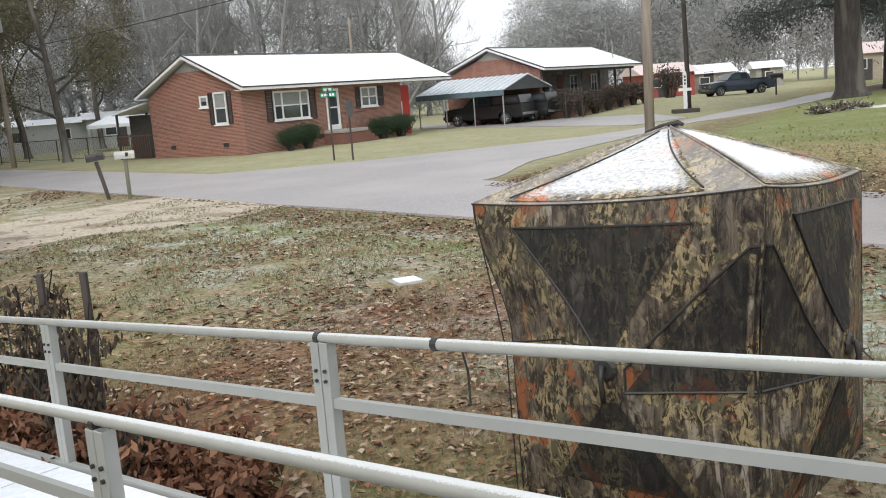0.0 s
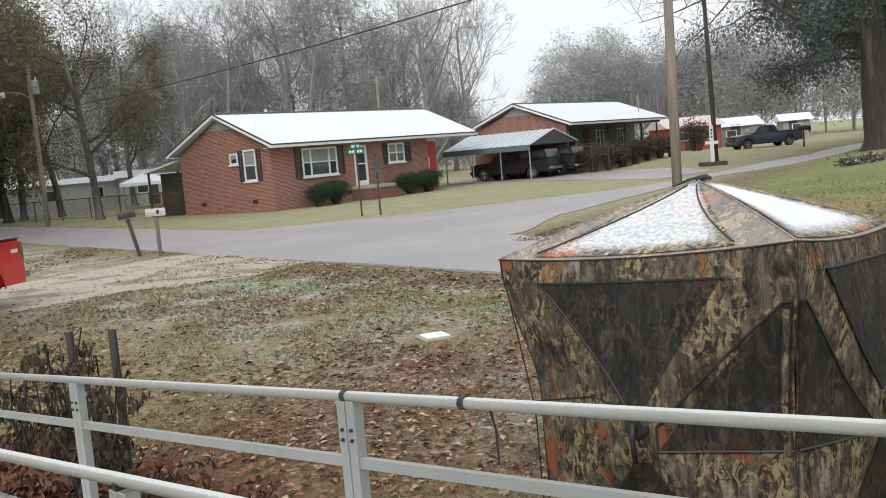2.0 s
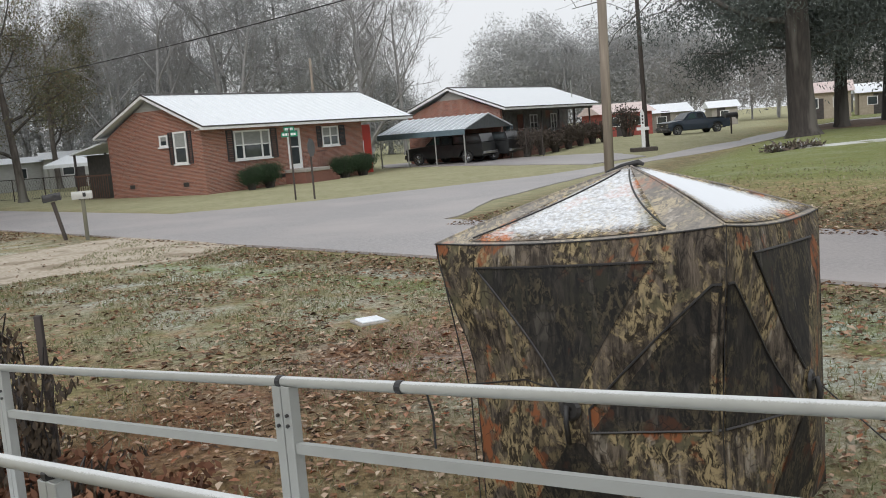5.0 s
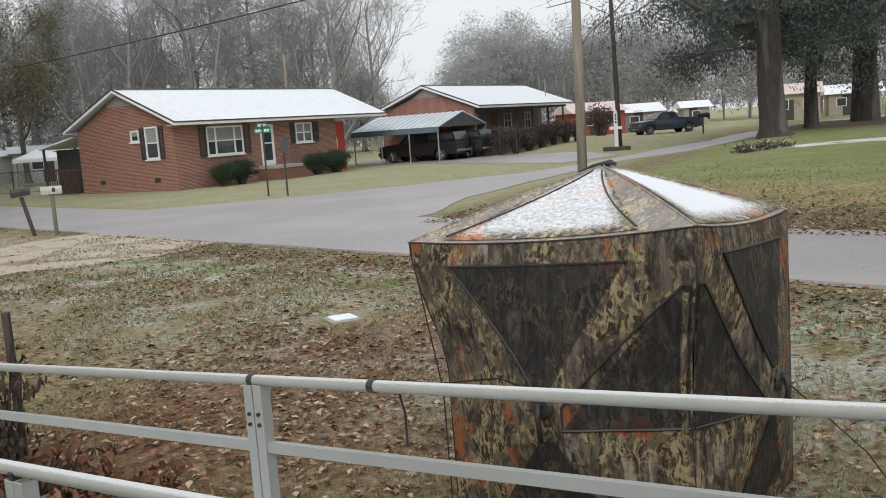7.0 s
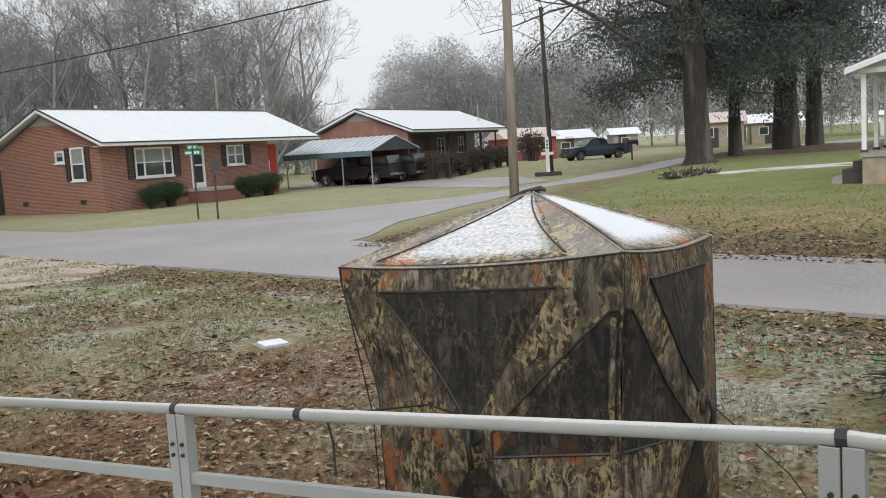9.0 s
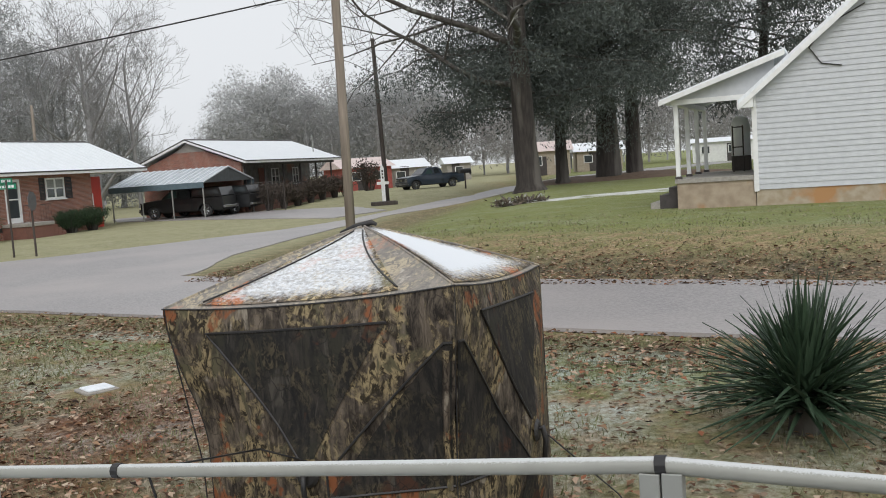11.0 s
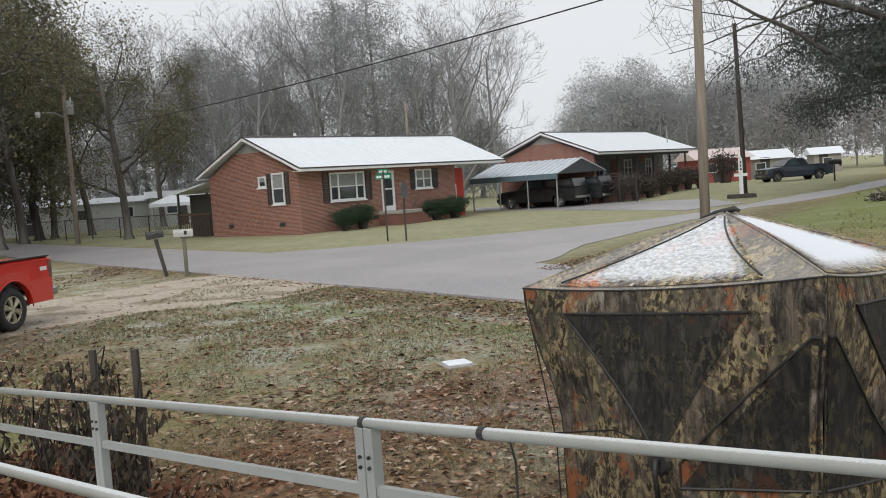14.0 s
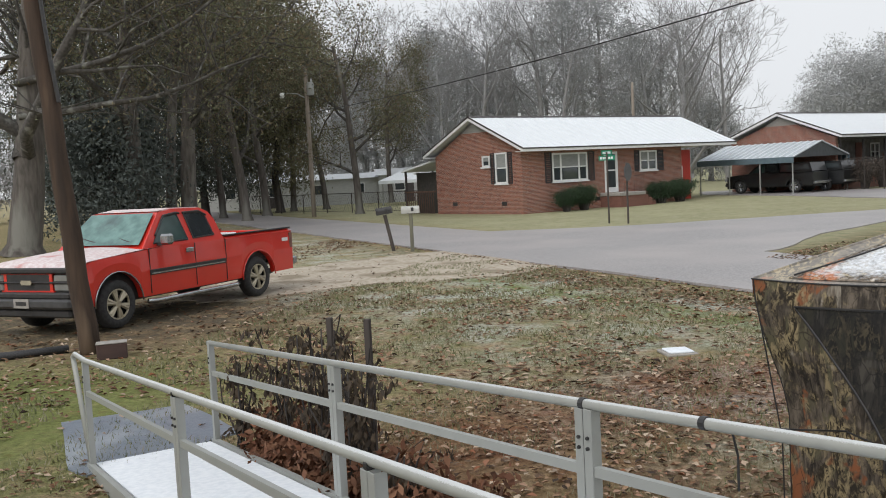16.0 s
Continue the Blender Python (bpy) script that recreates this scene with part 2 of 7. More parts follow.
M = dict(
    lawn=ground_material(), brick=brick_material(),
    asphalt=mat("wet_asphalt", (0.225, 0.213, 0.216), (0.365, 0.345, 0.345), 22, 0.45, c3=(0.37, 0.342, 0.335), scale3=0.3, cut3=(0.42, 0.68), bump=0.4, detail=10.0),
    gravel=mat("pale_gravel", (0.50, 0.44, 0.36), (0.34, 0.29, 0.22), 9, 0.9, c3=(0.25, 0.205, 0.145), scale3=0.9, cut3=(0.52, 0.64), bump=0.6),
    alu=mat("dull_aluminium", (0.36, 0.372, 0.355), (0.335, 0.345, 0.33), 5, 0.5, 0.2, 0.03, c3=(0.31, 0.318, 0.30), scale3=1.5, cut3=(0.45, 0.8)),
    rail_snow=sleet_rail_material(),
    snow=mat("fresh_sleet", (0.80, 0.83, 0.87), (0.70, 0.74, 0.79), 20, 0.85, bump=0.2),
    roofsnow=mat("snow_on_metal_roof", (0.80, 0.83, 0.86), (0.70, 0.735, 0.77), 5, 0.75, bump=0.05, stretch=(6, 0.4, 1)),
    white=mat("white_paint", (0.78, 0.79, 0.79), (0.68, 0.69, 0.69), 4, 0.55, bump=0.03),
    fascia=mat("dark_trim", (0.045, 0.04, 0.04), (0.07, 0.06, 0.06), 6, 0.6, bump=0.03),
    shutter=mat("black_shutter", (0.025, 0.026, 0.03), (0.04, 0.042, 0.046), 20, 0.6, stretch=(1, 1, 12), bump=0.4),
    glass=glass("window_glass", (0.05, 0.06, 0.065)),
    blind=mat("pale_window_blind", (0.30, 0.31, 0.30), (0.22, 0.23, 0.23), 40, 0.7, stretch=(0.1, 0.1, 1), bump=0.2),
    concrete=mat("worn_concrete", (0.36, 0.34, 0.31), (0.27, 0.255, 0.235), 10, 0.9, bump=0.3),
    steps=mat("brick_steps", (0.22, 0.10, 0.075), (0.15, 0.075, 0.06), 14, 0.85, bump=0.3),
    black=mat("black_iron", (0.02, 0.02, 0.022), (0.035, 0.033, 0.032), 12, 0.5, bump=0.05),
    camo=camo_material("camouflage_fabric", 1.08), camo_dark=camo_material("camouflage_mesh", 0.38, 0.35, tint=(0.024, 0.026, 0.028)),
    camo_roof=camo_material("camouflage_roof", 1.5, 0.30, tint=(0.60, 0.58, 0.55)), camo_snow=camo_material("sleet_covered_roof_fabric", 2.0, 0.0, 1.0),
)

# ---- helpers for building ----
def link(name, me, material, parent=None, label="", smooth=False):
    ob = new(name, me)
    if material:
        me.materials.append(material)
    if smooth:
        for p in me.polygons:
            p.use_smooth = True
    ob.parent = parent
    if label:
        ob["label"] = label
    return ob


def part(name, bm, material, parent=None, label="", smooth=False):
    me = bpy.data.meshes.new(name)
    bmesh.ops.recalc_face_normals(bm, faces=bm.faces)
    bm.to_mesh(me)
    bm.free()
    return link(name, me, material, parent, label, smooth)


def pymesh(name, verts, faces, material, parent=None, label="", smooth=False):
    me = bpy.data.meshes.new(name)
    me.from_pydata([tuple(map(float, v)) for v in verts], [], faces)
    me.update()
    return link(name, me, material, parent, label, smooth)


def thing(name, m, label, category, group="", kind=""):
    ob = new(name)
    ob.empty_display_size = 0.2
    ob.matrix_world = m
    return tagged(ob, label, category, group, kind)


def box(bm, x0, x1, y0, y1, z0, z1, bev=0.0, m=None):
    vs = [bm.verts.new((x, y, z)) for x in (x0, x1) for y in (y0, y1) for z in (z0, z1)]
    fs = [bm.faces.new([vs[i] for i in q]) for q in ((0, 1, 3, 2), (4, 6, 7, 5), (0, 4, 5, 1), (2, 3, 7, 6), (0, 2, 6, 4), (1, 5, 7, 3))]
    if m:
        for v in vs:
            v.co = m @ v.co
    if bev:
        es = list({e for f in fs for e in f.edges})
        bmesh.ops.bevel(bm, geom=es, offset=bev, segments=1, profile=0.5, affect="EDGES")
    return bm


def tube(bm, pts, radii, sides=8, cap=True):
    """A tube through points, with one radius or one for each point."""
    pts = [Vector(p) for p in pts]
    if not isinstance(radii, (list, tuple)):
        radii = [radii] * len(pts)
    rings, ref = [], None
    for i, p in enumerate(pts):
        d = (pts[min(i + 1, len(pts) - 1)] - pts[max(i - 1, 0)]).normalized()
        if ref is None:
            ref = d.orthogonal().normalized()
        ref = (ref - d * ref.dot(d)).normalized()
        w = d.cross(ref)
        rings.append([bm.verts.new(p + (ref * math.cos(a) + w * math.sin(a)) * radii[i]) for a in (2 * math.pi * k / sides for k in range(sides))])
    for a, b in zip(rings, rings[1:]):
        for k in range(sides):
            bm.faces.new((a[k], a[(k + 1) % sides], b[(k + 1) % sides], b[k]))
    if cap:
        bm.faces.new(rings[0][::-1])
        bm.faces.new(rings[-1])
    return bm


def prism(bm, poly, y0, y1, axis="y"):
    """A polygon of (a, b) pairs pushed along an axis: y: (x, z) pairs; x: (y, z) pairs; z: (x, y) pairs."""
    def at(p, d):
        return {"y": (p[0], d, p[1]), "x": (d, p[0], p[1]), "z": (p[0], p[1], d)}[axis]
    lo, hi = [bm.verts.new(at(p, y0)) for p in poly], [bm.verts.new(at(p, y1)) for p in poly]
    bm.faces.new(lo)
    bm.faces.new(hi[::-1])
    for i in range(len(poly)):
        j = (i + 1) % len(poly)
        bm.faces.new((lo[i], hi[i], hi[j], lo[j]))
    return bm


def B(*a, **k):
    return box(bmesh.new(), *a, **k)


def T(*a, **k):
    return tube(bmesh.new(), *a, **k)


def P(*a, **k):
    return prism(bmesh.new(), *a, **k)


def step01(v):
    v = min(1.0, max(0.0, v))
    return v * v * (3 - 2 * v)


# ---- ground: one sheet to the horizon ----
RD, RN = Vector((-0.66, 0.751)), Vector((0.751, 0.66))   # the near road's direction and its normal


def gz(x, y):
    """Height of the ground: level, with a low bank up to the lawn beyond the road."""
    n = x * RN.x + y * RN.y
    q = (x - 1.0) * 0.88 - (y - 23.6) * 0.47
    return max(0.45 * step01((n - 14.9) / 4.5) * step01((q - 1.0) / 6.0), 0.35 * step01((y - 58) / 14) * step01((x - 8) / 6))


def blob(x, y, cx, cy, r):
    return step01(1.0 - math.hypot(x - cx, y - cy) / r)


def build_ground():
    def axis(lo, hi, fine, far):
        a = list(np.arange(lo, hi + 1e-6, fine))
        d = fine
        while a[-1] < far:
            d *= 1.16
            a.append(a[-1] + d)
        d = fine
        while a[0] > -far:
            d *= 1.16
            a.insert(0, a[0] - d)
        return a
    xs, ys = axis(-12, 12, 0.22, 900), axis(2, 22, 0.22, 900)
    verts, zones = [], {k: [] for k in ("green", "dirt", "frost", "bank", "pale")}
    for y in ys:
        for x in xs:
            n = x * RN.x + y * RN.y
            q = (x - 1.0) * 0.88 - (y - 23.6) * 0.47
            near = 1.0 if n < 10.3 else 0.0
            wob = noise.noise((x * 0.35, y * 0.35, 3.1))
            z = gz(x, y) + near * (0.018 * noise.noise((x * 1.3, y * 1.3, 0.0)) + 0.012 * noise.noise((x * 4, y * 4, 5.0))) - (0.03 if 10.4 < n < 15.2 else 0.0)
            verts.append((x, y, z))
            strip = math.exp(-((n - 8.5 - 0.06 * (x + 1) + 0.3 * wob) / 0.36) ** 2) * step01((7 - abs(x)) / 2)
            right = step01((n - 17.6) / 4.0) * step01((q - 1.5) / 3)
            zones["green"].append(min(1.0, 1.5 * strip * near + 0.98 * right + 1.25 * blob(x, y, -7.4, 7.2, 4.6) + 0.75 * blob(x, y, 4.6, 8.6, 2.0) + (0.30 if n > 15.2 and q < 1.5 else 0.0)))
            zones["pale"].append(0.8 * step01((n - 15.0) / 1.5) * step01((1.5 - q) / 2))
            zones["dirt"].append(min(1.0, 1.2 * blob(x, y, 0.2, 9.2, 2.3) + 0.7 * blob(x, y, -1.6, 7.6, 2.4) + 0.55 * blob(x, y, -2.4, 5.8, 2.2) + 0.5 * blob(x, y, -9, 12.5, 4.5) + 0.5 * blob(x, y, 0, 6.0, 1.6) + 0.6 * blob(x, y, 37, 68, 14)))
            zones["frost"].append((1.0 * step01((n - 3.0) / 3.0) * step01((10.6 - n) / 1.4) if near else 0.25 * right) * (0.55 + 0.9 * max(0.0, wob + 0.25)))
            zones["bank"].append(1.7 * blob(x, y, -10.0, 13.6, 5.6) + step01((n - 14.6) / 0.6) * step01((18.0 - n) / 2.0) * step01((q - 0.5) / 2) + 0.6 * math.exp(-((n - 9.8) / 0.7) ** 2) + (0.7 * step01((n - 14.9)) * step01((3 - abs(q - 1.5)) / 2) if y < 45 else 0))
    w = len(xs)
    faces = [(j * w + i, j * w + i + 1, (j + 1) * w + i + 1, (j + 1) * w + i) for j in range(len(ys) - 1) for i in range(w - 1)]
    ob = pymesh("ground", verts, faces, M["lawn"], smooth=True)
    for k, v in zones.items():
        ob.data.attributes.new(k, "FLOAT", "POINT").data.foreach_set("value", np.array(v, dtype=np.float32))
    return tagged(ob, "wintry lawn of tan and green grass with bare earth and sleet", "lawn", kind="structure")


build_ground()


def sheet(name, poly, z, material, label, category, rough_edge=0.12, step=0.4, thick=0.05):
    """A flat laid surface with an uneven edge and a real thickness."""
    pts = []
    for (x0, y0), (x1, y1) in zip(poly, poly[1:] + poly[:1]):
        k = max(1, int(math.hypot(x1 - x0, y1 - y0) / step))
        k = min(k, 160)
        for i in range(k):
            x, y = x0 + (x1 - x0) * i / k, y0 + (y1 - y0) * i / k
            pts.append((x + rough_edge * noise.noise((x * 1.1, y * 1.1, 7)), y + rough_edge * noise.noise((x * 1.1, y * 1.1, 17))))
    bm = bmesh.new()
    top = [bm.verts.new((x, y, z)) for x, y in pts]
    low = [bm.verts.new((x, y, z - thick)) for x, y in pts]
    bm.faces.new(top)
    for i in range(len(pts)):
        j = (i + 1) % len(pts)
        bm.faces.new((top[i], low[i], low[j], top[j]))
    bmesh.ops.triangulate(bm, faces=[f for f in bm.faces if len(f.verts) > 4])
    return tagged(part(name, bm, material), label, category, kind="structure")


def on_road(s, n):
    p = RD * s + RN * n
    return (p.x, p.y)


sheet("road_near", [on_road(-70, 10.75), on_road(170, 10.75), on_road(170, 15.0), on_road(18, 15.6), on_road(12, 15.2), on_road(-70, 14.25)], 0.03, M["asphalt"], "wet grey asphalt lane crossing before the lawn", "road")
def strip(name, left, right, z, material, label, category, sub=10):
    """A lane between two edges given point by point, with a dropped rim."""
    def fine(e):
        out = []
        for (x0, y0), (x1, y1) in zip(e, e[1:]):
            for k in range(sub):
                x, y = x0 + (x1 - x0) * k / sub, y0 + (y1 - y0) * k / sub
                out.append((x + 0.10 * noise.noise((x * 0.9, y * 0.9, 7)), y + 0.10 * noise.noise((x * 0.9, y * 0.9, 17))))
        return out + [e[-1]]
    le, ri = fine(left), fine(right)
    verts, faces = [], []
    for (xa, ya), (xb, yb) in zip(le, ri):
        za, zb = max(0.0, gz(xa, ya)), max(0.0, gz(xb, yb))
        verts += [(xa, ya, za + z - 0.06), (xa, ya, za + z), (xb, yb, zb + z), (xb, yb, zb + z - 0.06)]
    for i in range(len(le) - 1):
        for k in range(3):
            p = 4 * i + k
            faces.append((p, p + 1, p + 5, p + 4))
    return tagged(pymesh(name, verts, faces, material), label, category, kind="structure")


sheet("side_driveway", [(-1.5, 63.5), (3.2, 56.6), (8.9, 44.6), (12.5, 48.5), (12.6, 57), (7, 63), (3, 70), (-2, 70)], 0.04, M["asphalt"], "grey asphalt apron before the carport", "driveway", 0.2)
strip("road_far", [(-9.4, 33.2), (-5.7, 33.4), (-2.6, 34.2), (2.2, 36.7), (5.7, 38.6), (9.0, 42.0), (12.6, 47.3), (17.5, 55), (24.5, 64), (34, 73), (62, 92)],
      [(-2.6, 23.4), (-0.4, 20.9), (1.15, 23.2), (2.4, 27.5), (4.5, 31.4), (8.0, 37.5), (11.4, 43.2), (16.2, 47.6), (22.8, 54.5), (34, 66), (64, 86)],
      0.026, M["asphalt"], "wet grey asphalt side road leading past the houses", "road")
sheet("driveway", [(-3.6, 20.5), (-4.6, 18.7), (-7.0, 17.6), (-8.0, 16.0), (-9.5, 15.2), (-11.0, 16.2), (-11.3, 19.5), (-9.4, 23.6), (-7.6, 25.6)], 0.022, M["gravel"], "pale gravel driveway strewn with wet brown leaves", "driveway", 0.5, 0.3, 0.04)

# ---- the wheelchair ramp with its two handrails ----
RE, RU, RV = Vector((-4.2, 6.7, 0)), Vector((0.743, -0.669, 0)), Vector((-0.669, -0.743, 0))
RAMP = Matrix(((RU.x, RV.x, 0, RE.x), (RU.y, RV.y, 0, RE.y), (0, 0, 1, 0), (0, 0, 0, 1)))   # local x: up the ramp, y: across


def rz_at(s):
    return 0.868 + 0.0805 * min(s, 7.2)


def deck_at(s):
    return rz_at(s) - 0.845


def build_ramp():
    ramp = thing("wheelchair_ramp", RAMP, "aluminium wheelchair ramp with sleet-covered deck and handrails", "ramp")
    edges = (0.0, 2.56, 4.92, 7.2)
    for a, b in zip(edges, edges[1:]):
        prof = [(a + 0.005, deck_at(a) - 0.10), (b - 0.005, deck_at(b) - 0.10), (b - 0.005, deck_at(b)), (a + 0.005, deck_at(a))]
        part("deck_panel", P(prof, 0.03, 0.99), M["alu"], ramp, "aluminium deck panel")
        prof = [(a + 0.005, deck_at(a) + 0.001), (b - 0.005, deck_at(b) + 0.001), (b - 0.005, deck_at(b) + 0.012), (a + 0.005, deck_at(a) + 0.012)]
        part("snow_layer", P(prof, 0.045, 0.965), M["snow"], ramp, "thin white sleet on the deck")
        for y in (-0.012, 0.992):
            prof = [(a, deck_at(a) - 0.11), (b, deck_at(b) - 0.11), (b, deck_at(b) + 0.03), (a, deck_at(a) + 0.03)]
            part("side_channel", P(prof, y, y + 0.04), M["alu"], ramp)
    part("platform", B(7.2, 9.6, 0.0, 1.2, 0.50, 0.60), M["alu"], ramp, "level landing")
    tr = 0.0205

    def rail(y, pts, clips):
        part("handrail", T([(s, y, z) for s, z in pts], tr, 12), M["rail_snow"], ramp, "round handrail dusted with sleet", True)
        for s in clips:
            part("coupling", T([(s - 0.013, y, rz_at(s - 0.013)), (s + 0.013, y, rz_at(s + 0.013))], tr + 0.003, 12), M["black"], ramp, "black rubber coupling ring")

    def midbar(y, s0, s1):
        bm = bmesh.new()
        prism(bm, [(s0, rz_at(s0) - 0.275), (s1, rz_at(s1) - 0.275), (s1, rz_at(s1) - 0.235), (s0, rz_at(s0) - 0.235)], y - 0.014, y + 0.014)
        part("mid_rail", bm, M["alu"], ramp)

    def post(y, s, wide=0.042, face=1):
        z0, z1 = deck_at(s) - 0.11, rz_at(s) - 0.015
        bm = box(bmesh.new(), s - wide / 2, s + wide / 2, y + 0.016, y + 0.022, z0, z1, 0.002)
        box(bm, s - wide / 2, s - wide / 2 + 0.006, y - 0.024, y + 0.017, z0, z1)
        box(bm, s + wide / 2 - 0.006, s + wide / 2, y - 0.024, y + 0.017, z0, z1)
        p = part("post", bm, M["alu"], ramp, "aluminium channel post")
        for dz in (0.11, 0.15):
            tube_pts = [(s + 0.004, y + 0.020, z1 - dz), (s + 0.004, y + 0.032, z1 - dz)]
            part("bolt", T(tube_pts, 0.007, 6), M["black"], p)

    for y, joints in ((0.0, (2.56, 4.92, 7.18)), (1.0, (2.79, 5.1))):
        ends = [0.05 if y == 0 else 0.08, *joints]
        if y == 0:
            rail(y, [(0.03, rz_at(0)), (7.18, rz_at(7.18)), (9.4, rz_at(7.18) - 0.05)], (4.905, 5.52, 7.18))
        else:
            rail(y, [(0.02, 0.06), (-0.42, rz_at(-0.5) - 0.06), (-0.46, rz_at(-0.5)), (-0.36, rz_at(-0.3) + 0.02), (0.1, rz_at(0.1)), (7.2, rz_at(7.2) + 0.02), (8.2, rz_at(7.2) + 0.02)], (2.77, 5.09))
        post(y, ends[0], 0.05)
        for j in joints:
            post(y, j - 0.026, 0.047)
            post(y, j + 0.026, 0.047)
        for a, b in zip(ends, joints):
            midbar(y, a, b)
        midbar(y, joints[-1], 8.0 if y else 9.3)
    part("end_cap", B(0.01, 0.08, -0.022, 0.022, rz_at(0) - 0.02, rz_at(0) + 0.02, 0.006), M["alu"], ramp)


build_ramp()
sheet("rubber_mat", [(-6.1, 7.1), (-5.25, 7.9), (-4.15, 7.05), (-4.75, 5.75), (-5.0, 5.85)], 0.018, mat("wet_slate_mat", (0.17, 0.20, 0.245), (0.21, 0.24, 0.285), 30, 0.3, c3=(0.30, 0.33, 0.37), scale3=1.2), "wet blue-grey rubber mat at the ramp's foot", "mat", 0.04, 0.3, 0.02)

# ---- the camouflage hunting blind ----
def build_blind():
    f, g = Vector((-0.80, 0.60, 0)), Vector((0.625, 0.781, 0))
    base = Matrix(((f.x, g.x, 0, 1.285), (f.y, g.y, 0, 3.79), (0, 0, 1, 0), (0, 0, 0, 1)))
    W = 1.50
    blindob = thing("hunting_blind", base, "camouflage pop-up hunting blind with sleet on its roof", "tent")
    cs = [Vector((0, 0, 0)), Vector((W, 0, 0)), Vector((W, W, 0)), Vector((0, W, 0))]
    walls = [(cs[1], cs[0]), (cs[0], cs[3]), (cs[3], cs[2]), (cs[2], cs[1])]
    up, centre = Vector((0, 0, 1)), Vector((W / 2, W / 2, 0))

    taper = {(0.0, 0.0): 0.09, (W, 0.0): 0.15, (W, W): 0.10, (0.0, W): 0.0}

    tall = {(0.0, 0.0): 1.66, (W, 0.0): 1.575, (W, W): 1.60, (0.0, W): 1.56}

    def surf(a, b, u, v, off=0.0):
        """Point of a wall: u across, v up, both -1 to 1; ridges run along the diagonals to a hub in the middle."""
        p = a.lerp(b, (u + 1) / 2)
        ka, kb = taper[(round(a.x, 1), round(a.y, 1))], taper[(round(b.x, 1), round(b.y, 1))]
        p = p + (centre - p) * ((ka + (kb - ka) * (u + 1) / 2) * step01((1 - v) / 0.95))
        mid = (a + b) / 2
        outw = (mid - centre).normalized()
        bulge = 0.16 * (1 - max(abs(u), abs(v))) + 0.006 * (1 - u * u) * max(0.0, v) ** 4
        wr = 0.012 * noise.noise((u * 2.2 + a.x, v * 2.2 + a.y, 1.0)) + 0.004 * noise.noise((u * 9 + a.x, v * 5 + a.y, 4.0))
        ha, hb = tall[(round(a.x, 1), round(a.y, 1))], tall[(round(b.x, 1), round(b.y, 1))]
        z = (ha + (hb - ha) * (u + 1) / 2) * (v + 1) / 2 - 0.03 * (1 - u * u) * max(0.0, v) ** 6
        return p + outw * (bulge + wr + off) + up * z

    def panel(name, a, b, poly, material, off, label="", n=9):
        """A fan of strips that fills a four-cornered patch given in wall coordinates."""
        verts, faces = [], []
        q = [Vector((x, y, 0)) for x, y in poly]
        for j in range(n + 1):
            for i in range(n + 1):
                e0, e1 = q[0].lerp(q[1], i / n), q[3].lerp(q[2], i / n)
                w = e0.lerp(e1, j / n)
                verts.append(surf(a, b, w.x, w.y, off))
        for j in range(n):
            for i in range(n):
                k = j * (n + 1) + i
                faces.append((k, k + 1, k + n + 2, k + n + 1))
        return pymesh(name, verts, faces, material, blindob, label, True)

    def seam(a, b, pts, r=0.006, off=0.008):
        line = []
        for (u0, v0), (u1, v1) in zip(pts, pts[1:]):
            line += [surf(a, b, u0 + (u1 - u0) * k / 8, v0 + (v1 - v0) * k / 8, off) for k in range(8)]
        line.append(surf(a, b, *pts[-1], off))
        part("seam", T(line, r, 5), M["black"], blindob)

    for i, (a, b) in enumerate(walls):
        panel("wall", a, b, [(-1, -1), (1, -1), (1, 1), (-1, 1)], M["camo"], 0.0, "camouflage fabric wall", 24)
        panel("window", a, b, [(-0.07, 0.09), (0.05, 0.09), (0.58, 0.845), (-0.68, 0.845)], M["camo_dark"], 0.005, "dark mesh window")
        seam(a, b, [(-0.07, 0.09), (-0.68, 0.845), (0.58, 0.845)])
        if i in (0, 2):
            panel("window", a, b, [(0.14, -0.14), (0.985, -0.10), (0.985, 0.70), (0.93, 0.70)], M["camo_dark"], 0.005, "dark mesh window")
            seam(a, b, [(0.985, -0.10), (0.14, -0.14), (0.14, 0.0), (0.93, 0.70), (0.985, 0.70)])
        else:
            panel("window", a, b, [(-0.985, -0.10), (-0.14, -0.14), (-0.93, 0.70), (-0.985, 0.70)], M["camo_dark"], 0.005, "dark mesh window")
            seam(a, b, [(-0.985, -0.10), (-0.14, -0.14), (-0.93, 0.70), (-0.985, 0.70)])
        panel("lower_window", a, b, [(-0.55, -0.80), (0.55, -0.80), (0.06, -0.22), (-0.06, -0.22)], M["camo_dark"], 0.005, "dark mesh panel")
        seam(a, b, [(-1, 1), (1, 1)], 0.004, 0.003)
        seam(a, b, [(-1, -1), (-1, 0), (-1, 1)], 0.003, 0.001)
        hub = surf(a, b, 0, 0, 0.0)
        outw = ((a + b) / 2 - centre).normalized()
        part("pull_strap", T([hub, hub + outw * 0.03 + up * 0.02, hub + outw * 0.045 - up * 0.05, hub + outw * 0.03 - up * 0.16], 0.014, 6), M["black"], blindob, "black pull strap", True)
        part("hub_patch", T([hub + outw * 0.001 - up * 0.0, hub + outw * 0.014], [0.06, 0.045], 12), M["black"], blindob)
    apex = centre + up * 1.885
